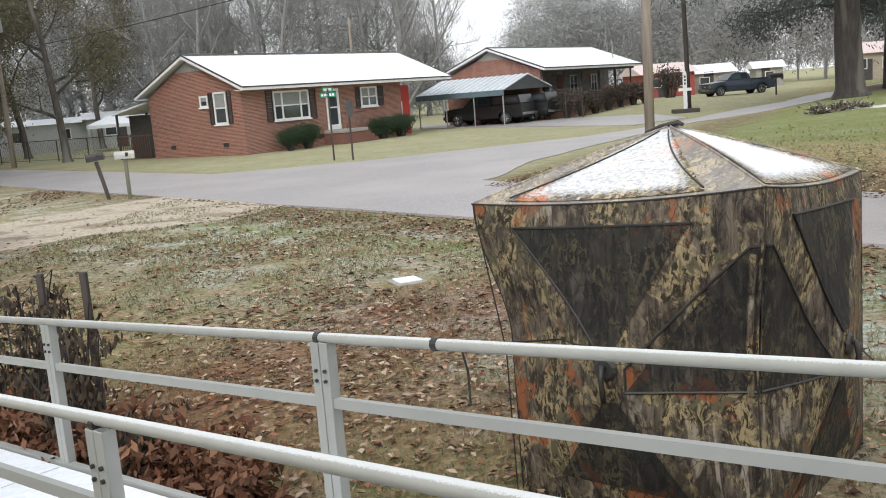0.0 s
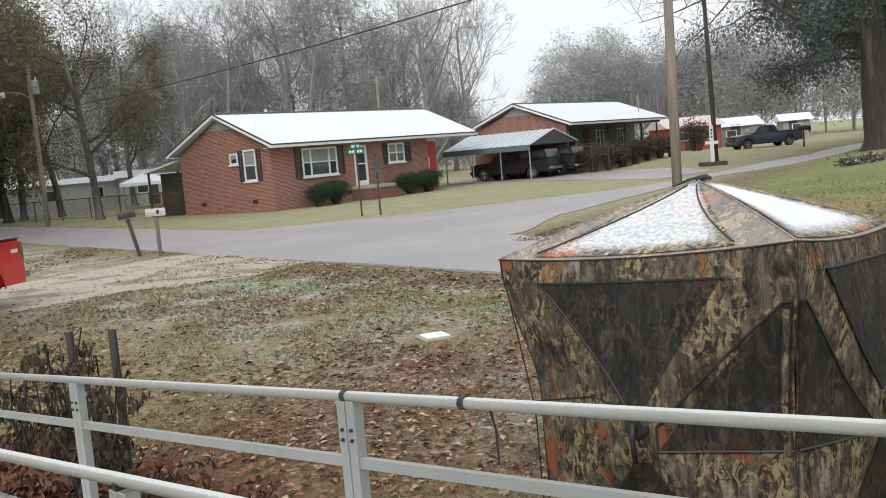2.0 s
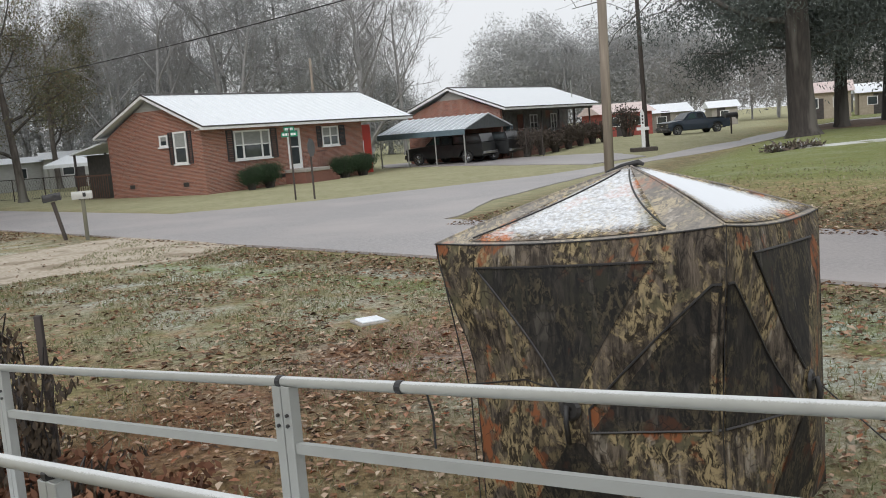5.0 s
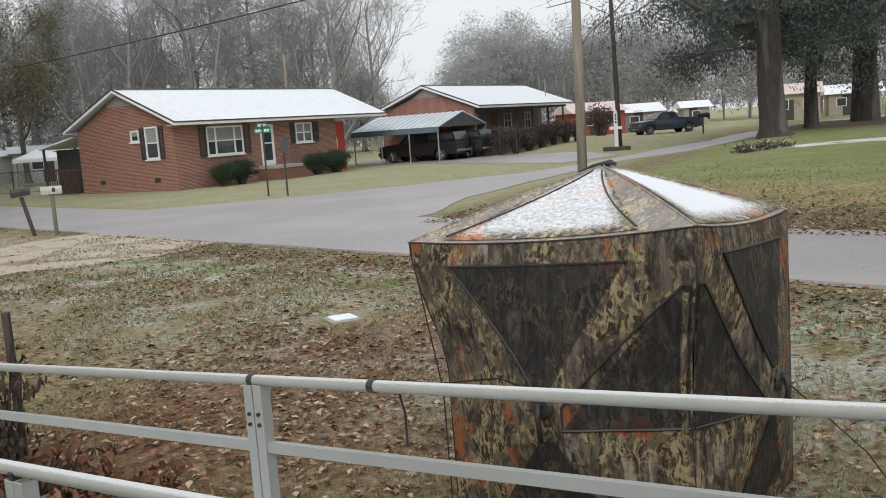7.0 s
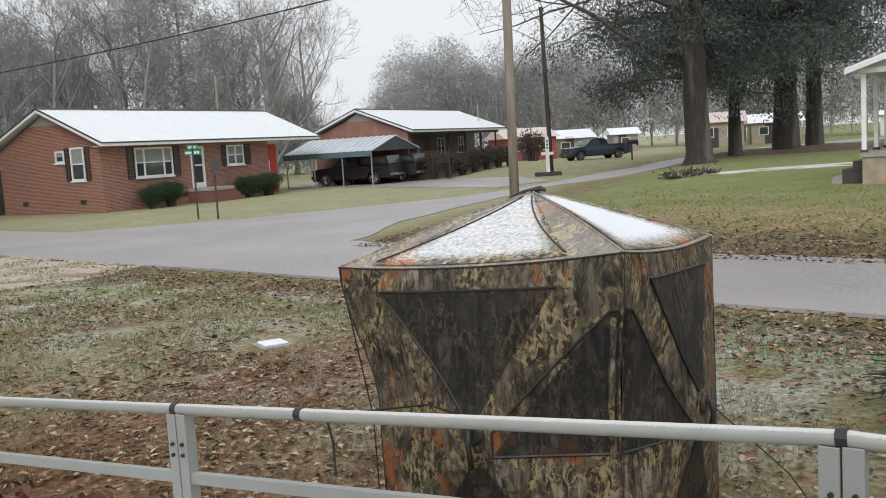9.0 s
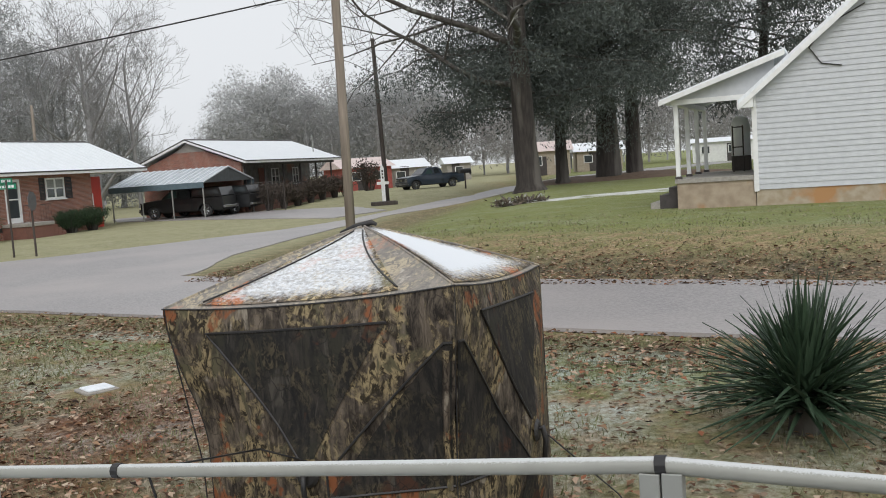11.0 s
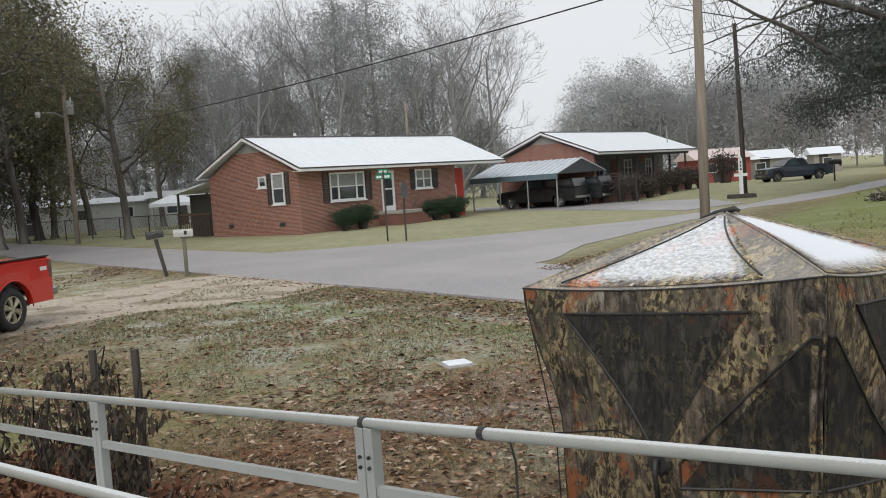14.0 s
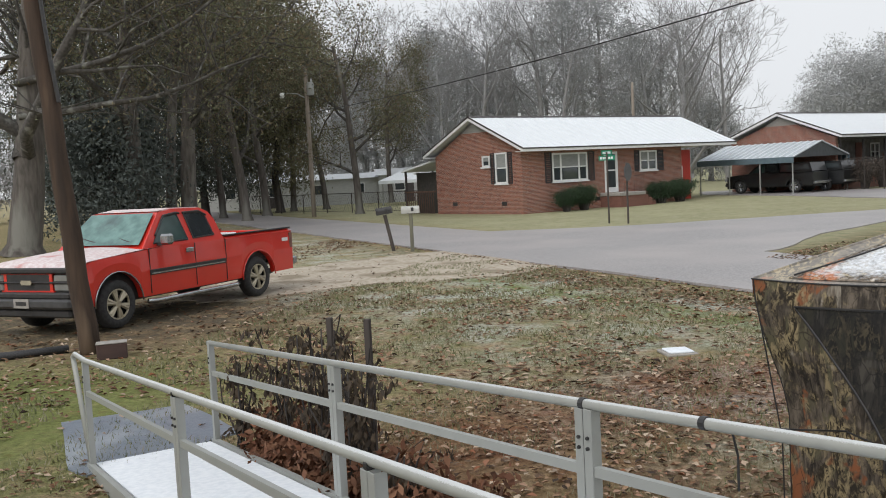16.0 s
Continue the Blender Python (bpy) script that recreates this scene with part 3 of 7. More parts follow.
    for i, (a, b) in enumerate(walls):
        ca, cb = surf(a, b, -1, 1), surf(a, b, 1, 1)
        n, verts, faces = 14, [], []

        def rpt(u, k, off=0.0):
            e = surf(a, b, -1 + 2 * u, 1)
            p = e.lerp(apex, k)
            sag = 0.006 * math.sin(math.pi * min(1, k * 0.95)) * (1 - (2 * u - 1) ** 2)
            crown = 0.012 * math.sin(math.pi * k)
            return p + up * (crown - sag + off)
        for j in range(n + 1):
            for c in range(n + 1):
                verts.append(rpt(c / n, j / n))
        for j in range(n):
            for c in range(n):
                k = j * (n + 1) + c
                faces.append((k, k + 1, k + n + 2, k + n + 1))
        pymesh("roof_panel", verts, faces, M["camo_roof"], blindob, "camouflage roof fabric flecked with sleet", True)
        verts, faces = [], []
        cover = []
        wide = (0.11, 0.83) if i == 0 else (0.02, 0.98)
        for j in range(n + 1):
            for c in range(n + 1):
                kk = 0.03 + 0.92 * j / n
                cover.append(min(0.53 if i == 0 else 0.90, 0.18 + 3.0 * min(c / n, 1 - c / n, j / n * 0.8, 1.05 - j / n)))
                lo = wide[0] + (0.5 - wide[0]) * 0.15 * j / n
                hi = wide[1] - (wide[1] - 0.5) * 0.1 * j / n
                verts.append(rpt(lo + (hi - lo) * c / n, kk, 0.006))
        for j in range(n):
            for c in range(n):
                k = j * (n + 1) + c
                faces.append((k, k + 1, k + n + 2, k + n + 1))
        sn = pymesh("roof_snow", verts, faces, M["camo_snow"], blindob, "white sleet lying on the roof", True)
        sn.data.attributes.new("cover", "FLOAT", "POINT").data.foreach_set("value", np.array(cover, dtype=np.float32))
        part("roof_seam", T([rpt(0.0, k / 10, 0.003) for k in range(11)], 0.006, 5), M["camo_roof"], blindob)
        if i == 0:
            part("roof_seam", T([rpt(wide[0] + 0.02 * k, 0.06 + 0.085 * k, 0.008) for k in range(11)], 0.005, 5), M["black"], blindob)
            part("roof_seam", T([rpt(wide[1] - 0.015 * k, 0.06 + 0.085 * k, 0.008) for k in range(11)], 0.005, 5), M["black"], blindob)
    top = apex + up * 0.005
    part("roof_strap", T([top + f * 0 + Vector((0.13, -0.02, -0.035)), top + Vector((0.05, 0, -0.005)), top + Vector((-0.05, 0.0, 0.012)), top + Vector((-0.075, 0.0, 0.0))], [0.008, 0.013, 0.016, 0.010], 6), M["black"], blindob, "black roof pull strap", True)
    part("door_zip", T([surf(*walls[0], 0.95, -0.12 + 0.078 * k, 0.008) for k in range(11)], 0.016, 6), M["camo"], blindob)
    hubL, hubR = surf(*walls[0], 0, 0, 0.03), surf(*walls[1], 0, 0, 0.03)
    part("guy_rope", T([hubR, hubR + Vector((-0.35, 0.10, -0.35)), hubR + Vector((-0.62, 0.2, -0.79))], 0.004, 5), M["black"], blindob)
    cl = surf(*walls[0], -1, 0.9)
    part("guy_rope", T([cl, surf(*walls[0], -1.02, 0, 0.05), surf(*walls[0], -1.0, -1.0, 0.05)], 0.004, 5), M["black"], blindob)


build_blind()


# ---- the brick ranch house across the road ----
def frame_at(x, y, deg, z=0.0):
    return pose(x, y, z, 0, 0, deg)


def window(parent, plane, a0, a1, z0, z1, cols, sash=True, blinds=False):
    """A window in a wall. plane: ('y', d) a wall facing -y, or ('x', d) a wall facing -x. Frame, mullions, panes and sill."""
    ax, d = plane

    def bx(u0, u1, w0, w1, d0, d1, bev=0.0):
        return B(u0, u1, d0, d1, w0, w1, bev) if ax == "y" else B(d0, d1, u0, u1, w0, w1, bev)
    win = part("window", bx(a0 - 0.02, a1 + 0.02, z0 - 0.02, z1 + 0.02, d + 0.04, d + 0.07), M["fascia"], parent, "white-framed window")
    t = 0.085
    for u0, u1, w0, w1 in ((a0, a1, z1 - t, z1), (a0, a1, z0, z0 + t), (a0, a0 + t, z0 + t, z1 - t), (a1 - t, a1, z0 + t, z1 - t)):
        part("frame", bx(u0, u1, w0, w1, d - 0.05, d + 0.05), M["white"], win)
    part("sill", bx(a0 - 0.08, a1 + 0.08, z0 - 0.07, z0 - 0.002, d - 0.10, d + 0.02), M["white"], win)
    edges = [a0 + t] + [a0 + (a1 - a0) * c for c in cols] + [a1 - t]
    for e in edges[1:-1]:
        part("mullion", bx(e - 0.045, e + 0.045, z0 + t, z1 - t, d - 0.045, d + 0.045), M["white"], win)
    zm = (z0 + z1) / 2
    for e0, e1 in zip(edges, edges[1:]):
        if sash:
            part("sash_bar", bx(e0 + 0.045, e1 - 0.045, zm - 0.03, zm + 0.03, d - 0.04, d + 0.03), M["white"], win)
        part("pane", bx(e0, e1, z0 + t, zm, d + 0.0, d + 0.012), M["glass"], win)
        part("pane", bx(e0, e1, zm, z1 - t, d + 0.0, d + 0.012), M["blind"] if blinds else M["glass"], win)
    return win


def shutter(parent, plane, a0, a1, z0, z1):
    ax, d = plane
    bm = bmesh.new()
    nb = 14

    def bx(u0, u1, w0, w1, d0, d1):
        box(bm, u0, u1, d0, d1, w0, w1) if ax == "y" else box(bm, d0, d1, u0, u1, w0, w1)
    for u0, u1 in ((a0, a0 + 0.05), (a1 - 0.05, a1)):
        bx(u0, u1, z0, z1, d - 0.045, d - 0.003)
    for k in range(nb + 1):
        w = z0 + (z1 - z0 - 0.06) * k / nb
        bx(a0 + 0.05, a1 - 0.05, w, w + 0.06, d - 0.04, d - 0.006)
    part("shutter", bm, M["shutter"], parent, "black louvred shutter")


def gable_roof(house, L, D, ze, zr, over=0.0, thick=0.10, ribs=0.6, snow=None):
    """Two slopes of a metal roof with ribs, fascia boards and rakes. x: along the ridge, y: across."""
    ym = D / 2
    for sgn, (ya, yb) in ((0, (0.0, ym)), (1, (D, ym))):
        prof = [(ya, ze), (yb, zr), (yb, zr + thick), (ya, ze + thick)]
        roof = part("roof_slope", P(prof, 0.0, L, "x"), snow or M["roofsnow"], house, "metal roof slope under white snow")
        k = 0
        while ribs and k * ribs < L:
            x = k * ribs
            prof = [(ya, ze + thick), (yb, zr + thick), (yb, zr + thick + 0.022), (ya, ze + thick + 0.022)]
            part("roof_rib", P(prof, x, x + 0.035, "x"), snow or M["roofsnow"], roof)
            k += 1
        s = -1 if sgn == 0 else 1
        part("fascia_board", B(-0.02, L + 0.02, ya + (s * 0.03 if s < 0 else 0.0), ya + (0.0 if s < 0 else 0.03), ze - 0.10, ze + 0.05), M["white"], house)
        part("drip_edge", B(-0.03, L + 0.03, ya + (-0.05 if s < 0 else 0.03), ya + (-0.032 if s < 0 else 0.05), ze + 0.03, ze + 0.10), M["fascia"], house, "dark drip edge")
        for x0 in (-0.035, L + 0.005):
            prof = [(ya, ze - 0.10), (yb, zr - 0.10), (yb, zr + 0.04), (ya, ze + 0.04)]
            part("rake_board", P(prof, x0, x0 + 0.03, "x"), M["white"], house)
            prof = [(ya, ze + 0.042), (yb, zr + 0.042), (yb, zr + thick + 0.02), (ya, ze + thick + 0.02)]
            part("rake_trim", P(prof, x0 - 0.01, x0 + 0.035, "x"), M["fascia"], house, "dark rake trim")
    part("ridge_cap", P([(ym - 0.18, zr + thick - 0.06), (ym, zr + thick + 0.04), (ym + 0.18, zr + thick - 0.06)], 0, L, "x"), M["fascia"], house, "dark ridge cap")
    return house


def build_house_one():
    h = thing("brick_house", frame_at(-9.66, 45.42, 54), "single-storey red brick ranch house with snow-covered metal roof", "house")
    x0, x1, y0, y1, zt = 0.40, 12.95, 0.60, 7.85, 3.18
    t = 0.25

    def front_wall():
        holes = [(2.51, 5.08, 1.55, 3.03), (6.42, 7.46, 0.79, 3.0), (9.29, 10.71, 1.88, 2.99)]
        a = x0
        for u0, u1, w0, w1 in holes:
            part("wall", B(a, u0, y0, y0 + t, 0, zt), M["brick"], h)
            part("wall", B(u0, u1, y0, y0 + t, 0, w0), M["brick"], h)
            part("wall", B(u0, u1, y0, y0 + t, w1, zt), M["brick"], h)
            a = u1
        part("wall", B(a, x1, y0, y0 + t, 0, zt), M["brick"], h)
    front_wall()
    ya = y0 + t
    holes = [(1.68, 2.62, 1.60, 3.2), (3.05, 3.68, 2.50, 3.08)]
    a = ya
    for u0, u1, w0, w1 in holes:
        part("wall", B(x0, x0 + t, a, u0, 0, 3.2), M["brick"], h)
        part("wall", B(x0, x0 + t, u0, u1, 0, w0), M["brick"], h)
        if w1 < 3.2:
            part("wall", B(x0, x0 + t, u0, u1, w1, 3.2), M["brick"], h)
        a = u1
    part("wall", B(x0, x0 + t, a, y1, 0, 3.2), M["brick"], h)
    part("wall", P([(y0, 3.2), (y1, 3.2), (4.22 + 1.3, 4.35), (4.22 - 1.3, 4.35)], x0, x0 + t, "x"), M["brick"], h)
    part("gable_vent", P([(4.22 - 1.28, 4.36), (4.22 + 1.28, 4.36), (4.22, 5.0)], x0 + 0.02, x0 + 0.2, "x"), mat("grey_siding", (0.34, 0.34, 0.33), (0.26, 0.26, 0.25), 6, 0.7, stretch=(1, 1, 10)), h, "grey siding in the gable peak")
    part("wall", B(x0 + t, x1, y1 - t, y1, 0, zt), M["brick"], h)
    part("wall", B(x1 - t, x1, y0 + t, y1 - t, 0, zt), M["brick"], h)
    part("soffit", B(0.0, 17.4, 0.02, y0 - 0.003, zt - 0.02, zt + 0.01), M["white"], h)
    part("soffit", B(0.0, 17.4, y1 + 0.003, 8.42, zt - 0.02, zt + 0.01), M["white"], h)
    part("porch_ceiling", B(x1 + 0.003, 17.4, y0, y1, zt - 0.02, zt + 0.01), M["white"], h)
    gable_roof(h, 17.4, 8.45, 3.25, 5.10)
    for x in (13.4, 17.0):
        part("porch_post", B(x, x + 0.07, 5.5, 5.57, 0, zt), M["fascia"], h)
    window(h, ("y", y0), 2.51, 5.08, 1.55, 3.03, (0.24, 0.76), True, True)
    window(h, ("y", y0), 9.29, 10.71, 1.88, 2.99, (0.5,), True, True)
    window(h, ("x", x0), 1.68, 2.62, 1.60, 3.2, (), True, True)
    window(h, ("x", x0), 3.05, 3.68, 2.50, 3.08, (), False, True)
    for u0, u1, w0, w1 in ((2.0, 2.46, 1.5, 3.08), (5.16, 5.62, 1.5, 3.06), (8.84, 9.22, 1.85, 3.02), (10.8, 11.3, 1.85, 3.0)):
        shutter(h, ("y", y0), u0, u1, w0, w1)
    for u0, u1 in ((1.3, 1.62), (2.68, 3.0)):
        shutter(h, ("x", x0), u0, u1, 1.58, 3.2)
    door = part("door", B(6.50, 7.38, y0 + 0.08, y0 + 0.12, 0.80, 2.94), mat("dark_door", (0.05, 0.055, 0.06), (0.07, 0.075, 0.08), 5, 0.4), h, "white storm door with dark glass")
    for u0, u1, w0, w1 in ((6.42, 6.56, 0.79, 3.0), (7.32, 7.46, 0.79, 3.0), (6.56, 7.32, 2.86, 3.0), (6.56, 7.32, 0.79, 1.05), (6.56, 7.32, 1.95, 2.02)):
        part("door_rail", B(u0, u1, y0 - 0.02, y0 + 0.07, w0, w1), M["white"], door)
    part("pane", B(6.56, 7.32, y0 + 0.03, y0 + 0.045, 1.05, 2.86), M["glass"], door)
    part("porch_slab", B(6.0, 8.0, y0 - 1.5, y0, 0.60, 0.78, 0.02), M["concrete"], h, "concrete porch slab")
    part("porch_base", B(6.05, 7.95, y0 - 1.45, y0, 0.0, 0.60), M["steps"], h, "brick porch base")
    for k in range(3):
        part("porch_step", B(8.0 + 0.3 * k, 8.3 + 0.3 * k, y0 - 1.4, y0 - 0.2, 0, 0.58 - 0.19 * k, 0.015), M["steps"], h, "brick porch step")
    for xa, xb in ((6.05, 6.4), (7.2, 7.95)):
        rail = part("porch_railing", T([(xa, y0 - 1.4, 1.65), (xb, y0 - 1.4, 1.65)], 0.018, 6), M["black"], h, "black iron porch railing")
        for k in range(max(2, int((xb - xa) / 0.13))):
            x = xa + (xb - xa) * k / max(1, int((xb - xa) / 0.13) - 1)
            part("baluster", T([(x, y0 - 1.4, 0.78), (x, y0 - 1.4, 1.65)], 0.009, 4), M["black"], rail)
    for y in (2.04, 6.21):
        part("foundation_vent", B(x0 - 0.012, x0 + 0.02, y - 0.2, y + 0.2, 0.45, 0.66), M["black"], h, "dark foundation vent")
    part("foundation_vent", B(5.6, 6.0, y0 - 0.012, y0 + 0.02, 0.4, 0.6), M["black"], h)
    part("roof_vent", T([(4.0, 4.6, 5.1), (4.0, 4.6, 5.42)], 0.09, 8), M["white"], h, "white roof vent pipe")
    part("roof_vent", T([(6.3, 4.6, 5.1), (6.3, 4.6, 5.36)], 0.07, 8), M["white"], h, "white roof vent pipe")
    red = part("storage_closet", B(13.12, 14.05, 0.85, 2.6, 0.05, 2.95), mat("red_painted_boards", (0.46, 0.045, 0.03), (0.36, 0.035, 0.025), 8, 0.6, stretch=(4, 4, 0.4)), h, "red painted wooden storage closet")
    part("closet_trim", B(13.14, 13.30, 0.82, 0.849, 0.3, 2.0), M["white"], red, "white door edge")
    # lean-to on the back
    part("lean_to_roof", P([(8.2, 2.95), (11.2, 2.45), (11.2, 2.53), (8.2, 3.05)], 0.3, 4.5, "x"), M["roofsnow"], h, "lean-to roof behind the house")
    for y in (10.9,):
        for x in (0.4, 2.4, 4.4):
            part("lean_to_post", B(x, x + 0.1, y, y + 0.1, 0, 2.5), M["fascia"], h)
    lattice = bmesh.new()
    for k in range(14):
        y = 8.2 + 0.2 * k
        box(lattice, 0.38, 0.41, y, y + 0.04, 0, 1.3)
    box(lattice, 0.36, 0.43, 8.0, 11.0, 1.25, 1.33)
    part("lattice", lattice, mat("brown_lattice", (0.13, 0.075, 0.05), (0.09, 0.05, 0.04), 8, 0.8), h, "brown wooden lattice")
    part("shade_panel", B(1.2, 1.24, 8.0, 10.9, 0, 2.4), mat("dark_timber", (0.06, 0.055, 0.05), (0.04, 0.038, 0.035), 5, 0.8), h)


build_house_one()


# ---- trees ----
def add_tube(V, F, pts, radii, sides):
    base, ref = len(V), None
    for i, p in enumerate(pts):
        d = (pts[min(i + 1, len(pts) - 1)] - pts[max(i - 1, 0)]).normalized()
        if ref is None:
            ref = d.orthogonal().normalized()
        ref = (ref - d * ref.dot(d))
        ref = ref.normalized() if ref.length > 1e-6 else d.orthogonal().normalized()
        w = d.cross(ref)
        for k in range(sides):
            a = 2 * math.pi * k / sides
            V.append(p + (ref * math.cos(a) + w * math.sin(a)) * radii[i])
    for i in range(len(pts) - 1):
        for k in range(sides):
            q = base + i * sides
            F.append((q + k, q + (k + 1) % sides, q + sides + (k + 1) % sides, q + sides + k))


def tree_geo(rng, H, r, first=0.3, levels=4, kids=(7, 5, 4, 3), spread=0.75, crook=0.16, twig=0.012, lean=(0, 0), reach=0.55, lite=False, boughs=()):
    """Trunk and limbs of a bare tree. Returns trunk verts and faces, branch verts and faces, and the tips."""
    tv, tf, bv, bf, tips = [], [], [], [], []

    def grow(p, d, length, rad, level):
        n = (6, 6, 4, 3, 3)[level] if not lite else (6, 5, 3, 2, 1)[level]
        pts, rad_list = [p.copy()], [rad]
        for i in range(n):
            ck = crook * (0.3 if level == 0 else 1.0)
            d = (d + Vector((rng.gauss(0, ck), rng.gauss(0, ck), rng.gauss(0.05, ck * 0.7)))).normalized()
            p = p + d * (length / n)
            pts.append(p.copy())
            rad_list.append(max(twig * 0.6, rad * (1 - 0.75 * (i + 1) / n) if level else rad * (1 - 0.62 * (i + 1) / n)))
        if level == 0:
            pts.insert(1, pts[0].lerp(pts[1], 0.18))
            rad_list.insert(1, rad)
            rad_list[0] = rad * 1.45
        sides = (10, 6, 4, 3, 3)[level] if not lite else (8, 5, 3, 3, 3)[level]
        add_tube(tv if level == 0 else bv, tf if level == 0 else bf, pts, rad_list, sides)
        if level >= levels:
            tips.append(pts[-1])
            tips.append(pts[-2])
            return
        for k in range(kids[level]):
            f = first + (1 - first) * (k + rng.random()) / kids[level] if level == 0 else 0.25 + 0.75 * (k + rng.random()) / kids[level]
            f = min(f, 0.99)
            i = min(len(pts) - 2, int(f * (len(pts) - 1)))
            q = pts[i].lerp(pts[i + 1], f * (len(pts) - 1) - i)
            ax = (pts[i + 1] - pts[i]).normalized()
            side = ax.orthogonal().normalized()
            side.rotate(Matrix.Rotation(rng.random() * 6.283 + k * 2.4, 3, ax))
            nd = (ax * (1 - spread) + side * spread + Vector((0, 0, 0.22))).normalized()
            grow(q, nd, length * reach * (1.1 - 0.45 * f) * rng.uniform(0.8, 1.2), max(twig, rad_list[i] * 0.5), level + 1)
        tips.append(pts[-1])
    grow(Vector((0, 0, 0)), Vector((lean[0], lean[1], 1)).normalized(), H * 0.72, r, 0)
    for z, (dx, dy, dz), length, rad in boughs:
        grow(Vector((lean[0] * z, lean[1] * z, z)), Vector((dx, dy, dz)).normalized(), length, rad, 1)
    return tv, tf, bv, bf, tips


def leaf_geo(rng, centres, per, size, spread, droop=0.0, slim=0.22):
    """Many small leaf sprays round given places."""
    c = np.repeat(np.array([tuple(p) for p in centres], dtype=float), per, axis=0)
    k = len(c)
    gen = np.random.RandomState(rng.randrange(1 << 30))
    c = c + gen.normal(0, 1, (k, 3)) * np.array([spread, spread, spread * 0.7])
    a = gen.normal(0, 1, (k, 3)) + np.array([0, 0, -droop])
    a /= np.linalg.norm(a, axis=1)[:, None]
    b = np.cross(a, gen.normal(0, 1, (k, 3)))
    b /= np.linalg.norm(b, axis=1)[:, None] + 1e-9
    s = size * gen.uniform(0.6, 1.4, (k, 1))
    quad = np.stack([c, c + a * s * 0.5 + b * s * slim, c + a * s, c + a * s * 0.5 - b * s * slim], axis=1)
    V = quad.reshape(-1, 3)
    F = np.arange(4 * k).reshape(-1, 4)
    return V, F


def np_mesh(name, V, F, material, parent=None, label="", smooth=False):
    V, F = np.asarray(V, dtype=np.float32), np.asarray(F, dtype=np.int32)
    me = bpy.data.meshes.new(name)
    me.vertices.add(len(V))
    me.vertices.foreach_set("co", V.ravel())
    me.loops.add(F.size)
    me.loops.foreach_set("vertex_index", F.ravel())
    me.polygons.add(len(F))
    me.polygons.foreach_set("loop_start", np.arange(0, F.size, F.shape[1], dtype=np.int32))
    me.update(calc_edges=True)
    return link(name, me, material, parent, label, smooth)


def island_material(name, colours, rough=0.85):
    """Leaves whose colour varies from one to the next."""
    m = bpy.data.materials.new(name)
    m.use_nodes = True
    n, l = m.node_tree.nodes, m.node_tree.links
    b = n["Principled BSDF"]
    b.inputs["Roughness"].default_value = rough
    b.inputs["Specular IOR Level"].default_value = 0.2
    g = n.new("ShaderNodeNewGeometry")
    r = n.new("ShaderNodeValToRGB")
    while len(r.color_ramp.elements) < len(colours):
        r.color_ramp.elements.new(0.5)
    for i, c in enumerate(colours):
        r.color_ramp.elements[i].position = i / (len(colours) - 1)
        r.color_ramp.elements[i].color = (*c, 1)
    l.new(g.outputs["Random Per Island"], r.inputs[0])
    l.new(r.outputs[0], b.inputs["Base Color"])
    return m


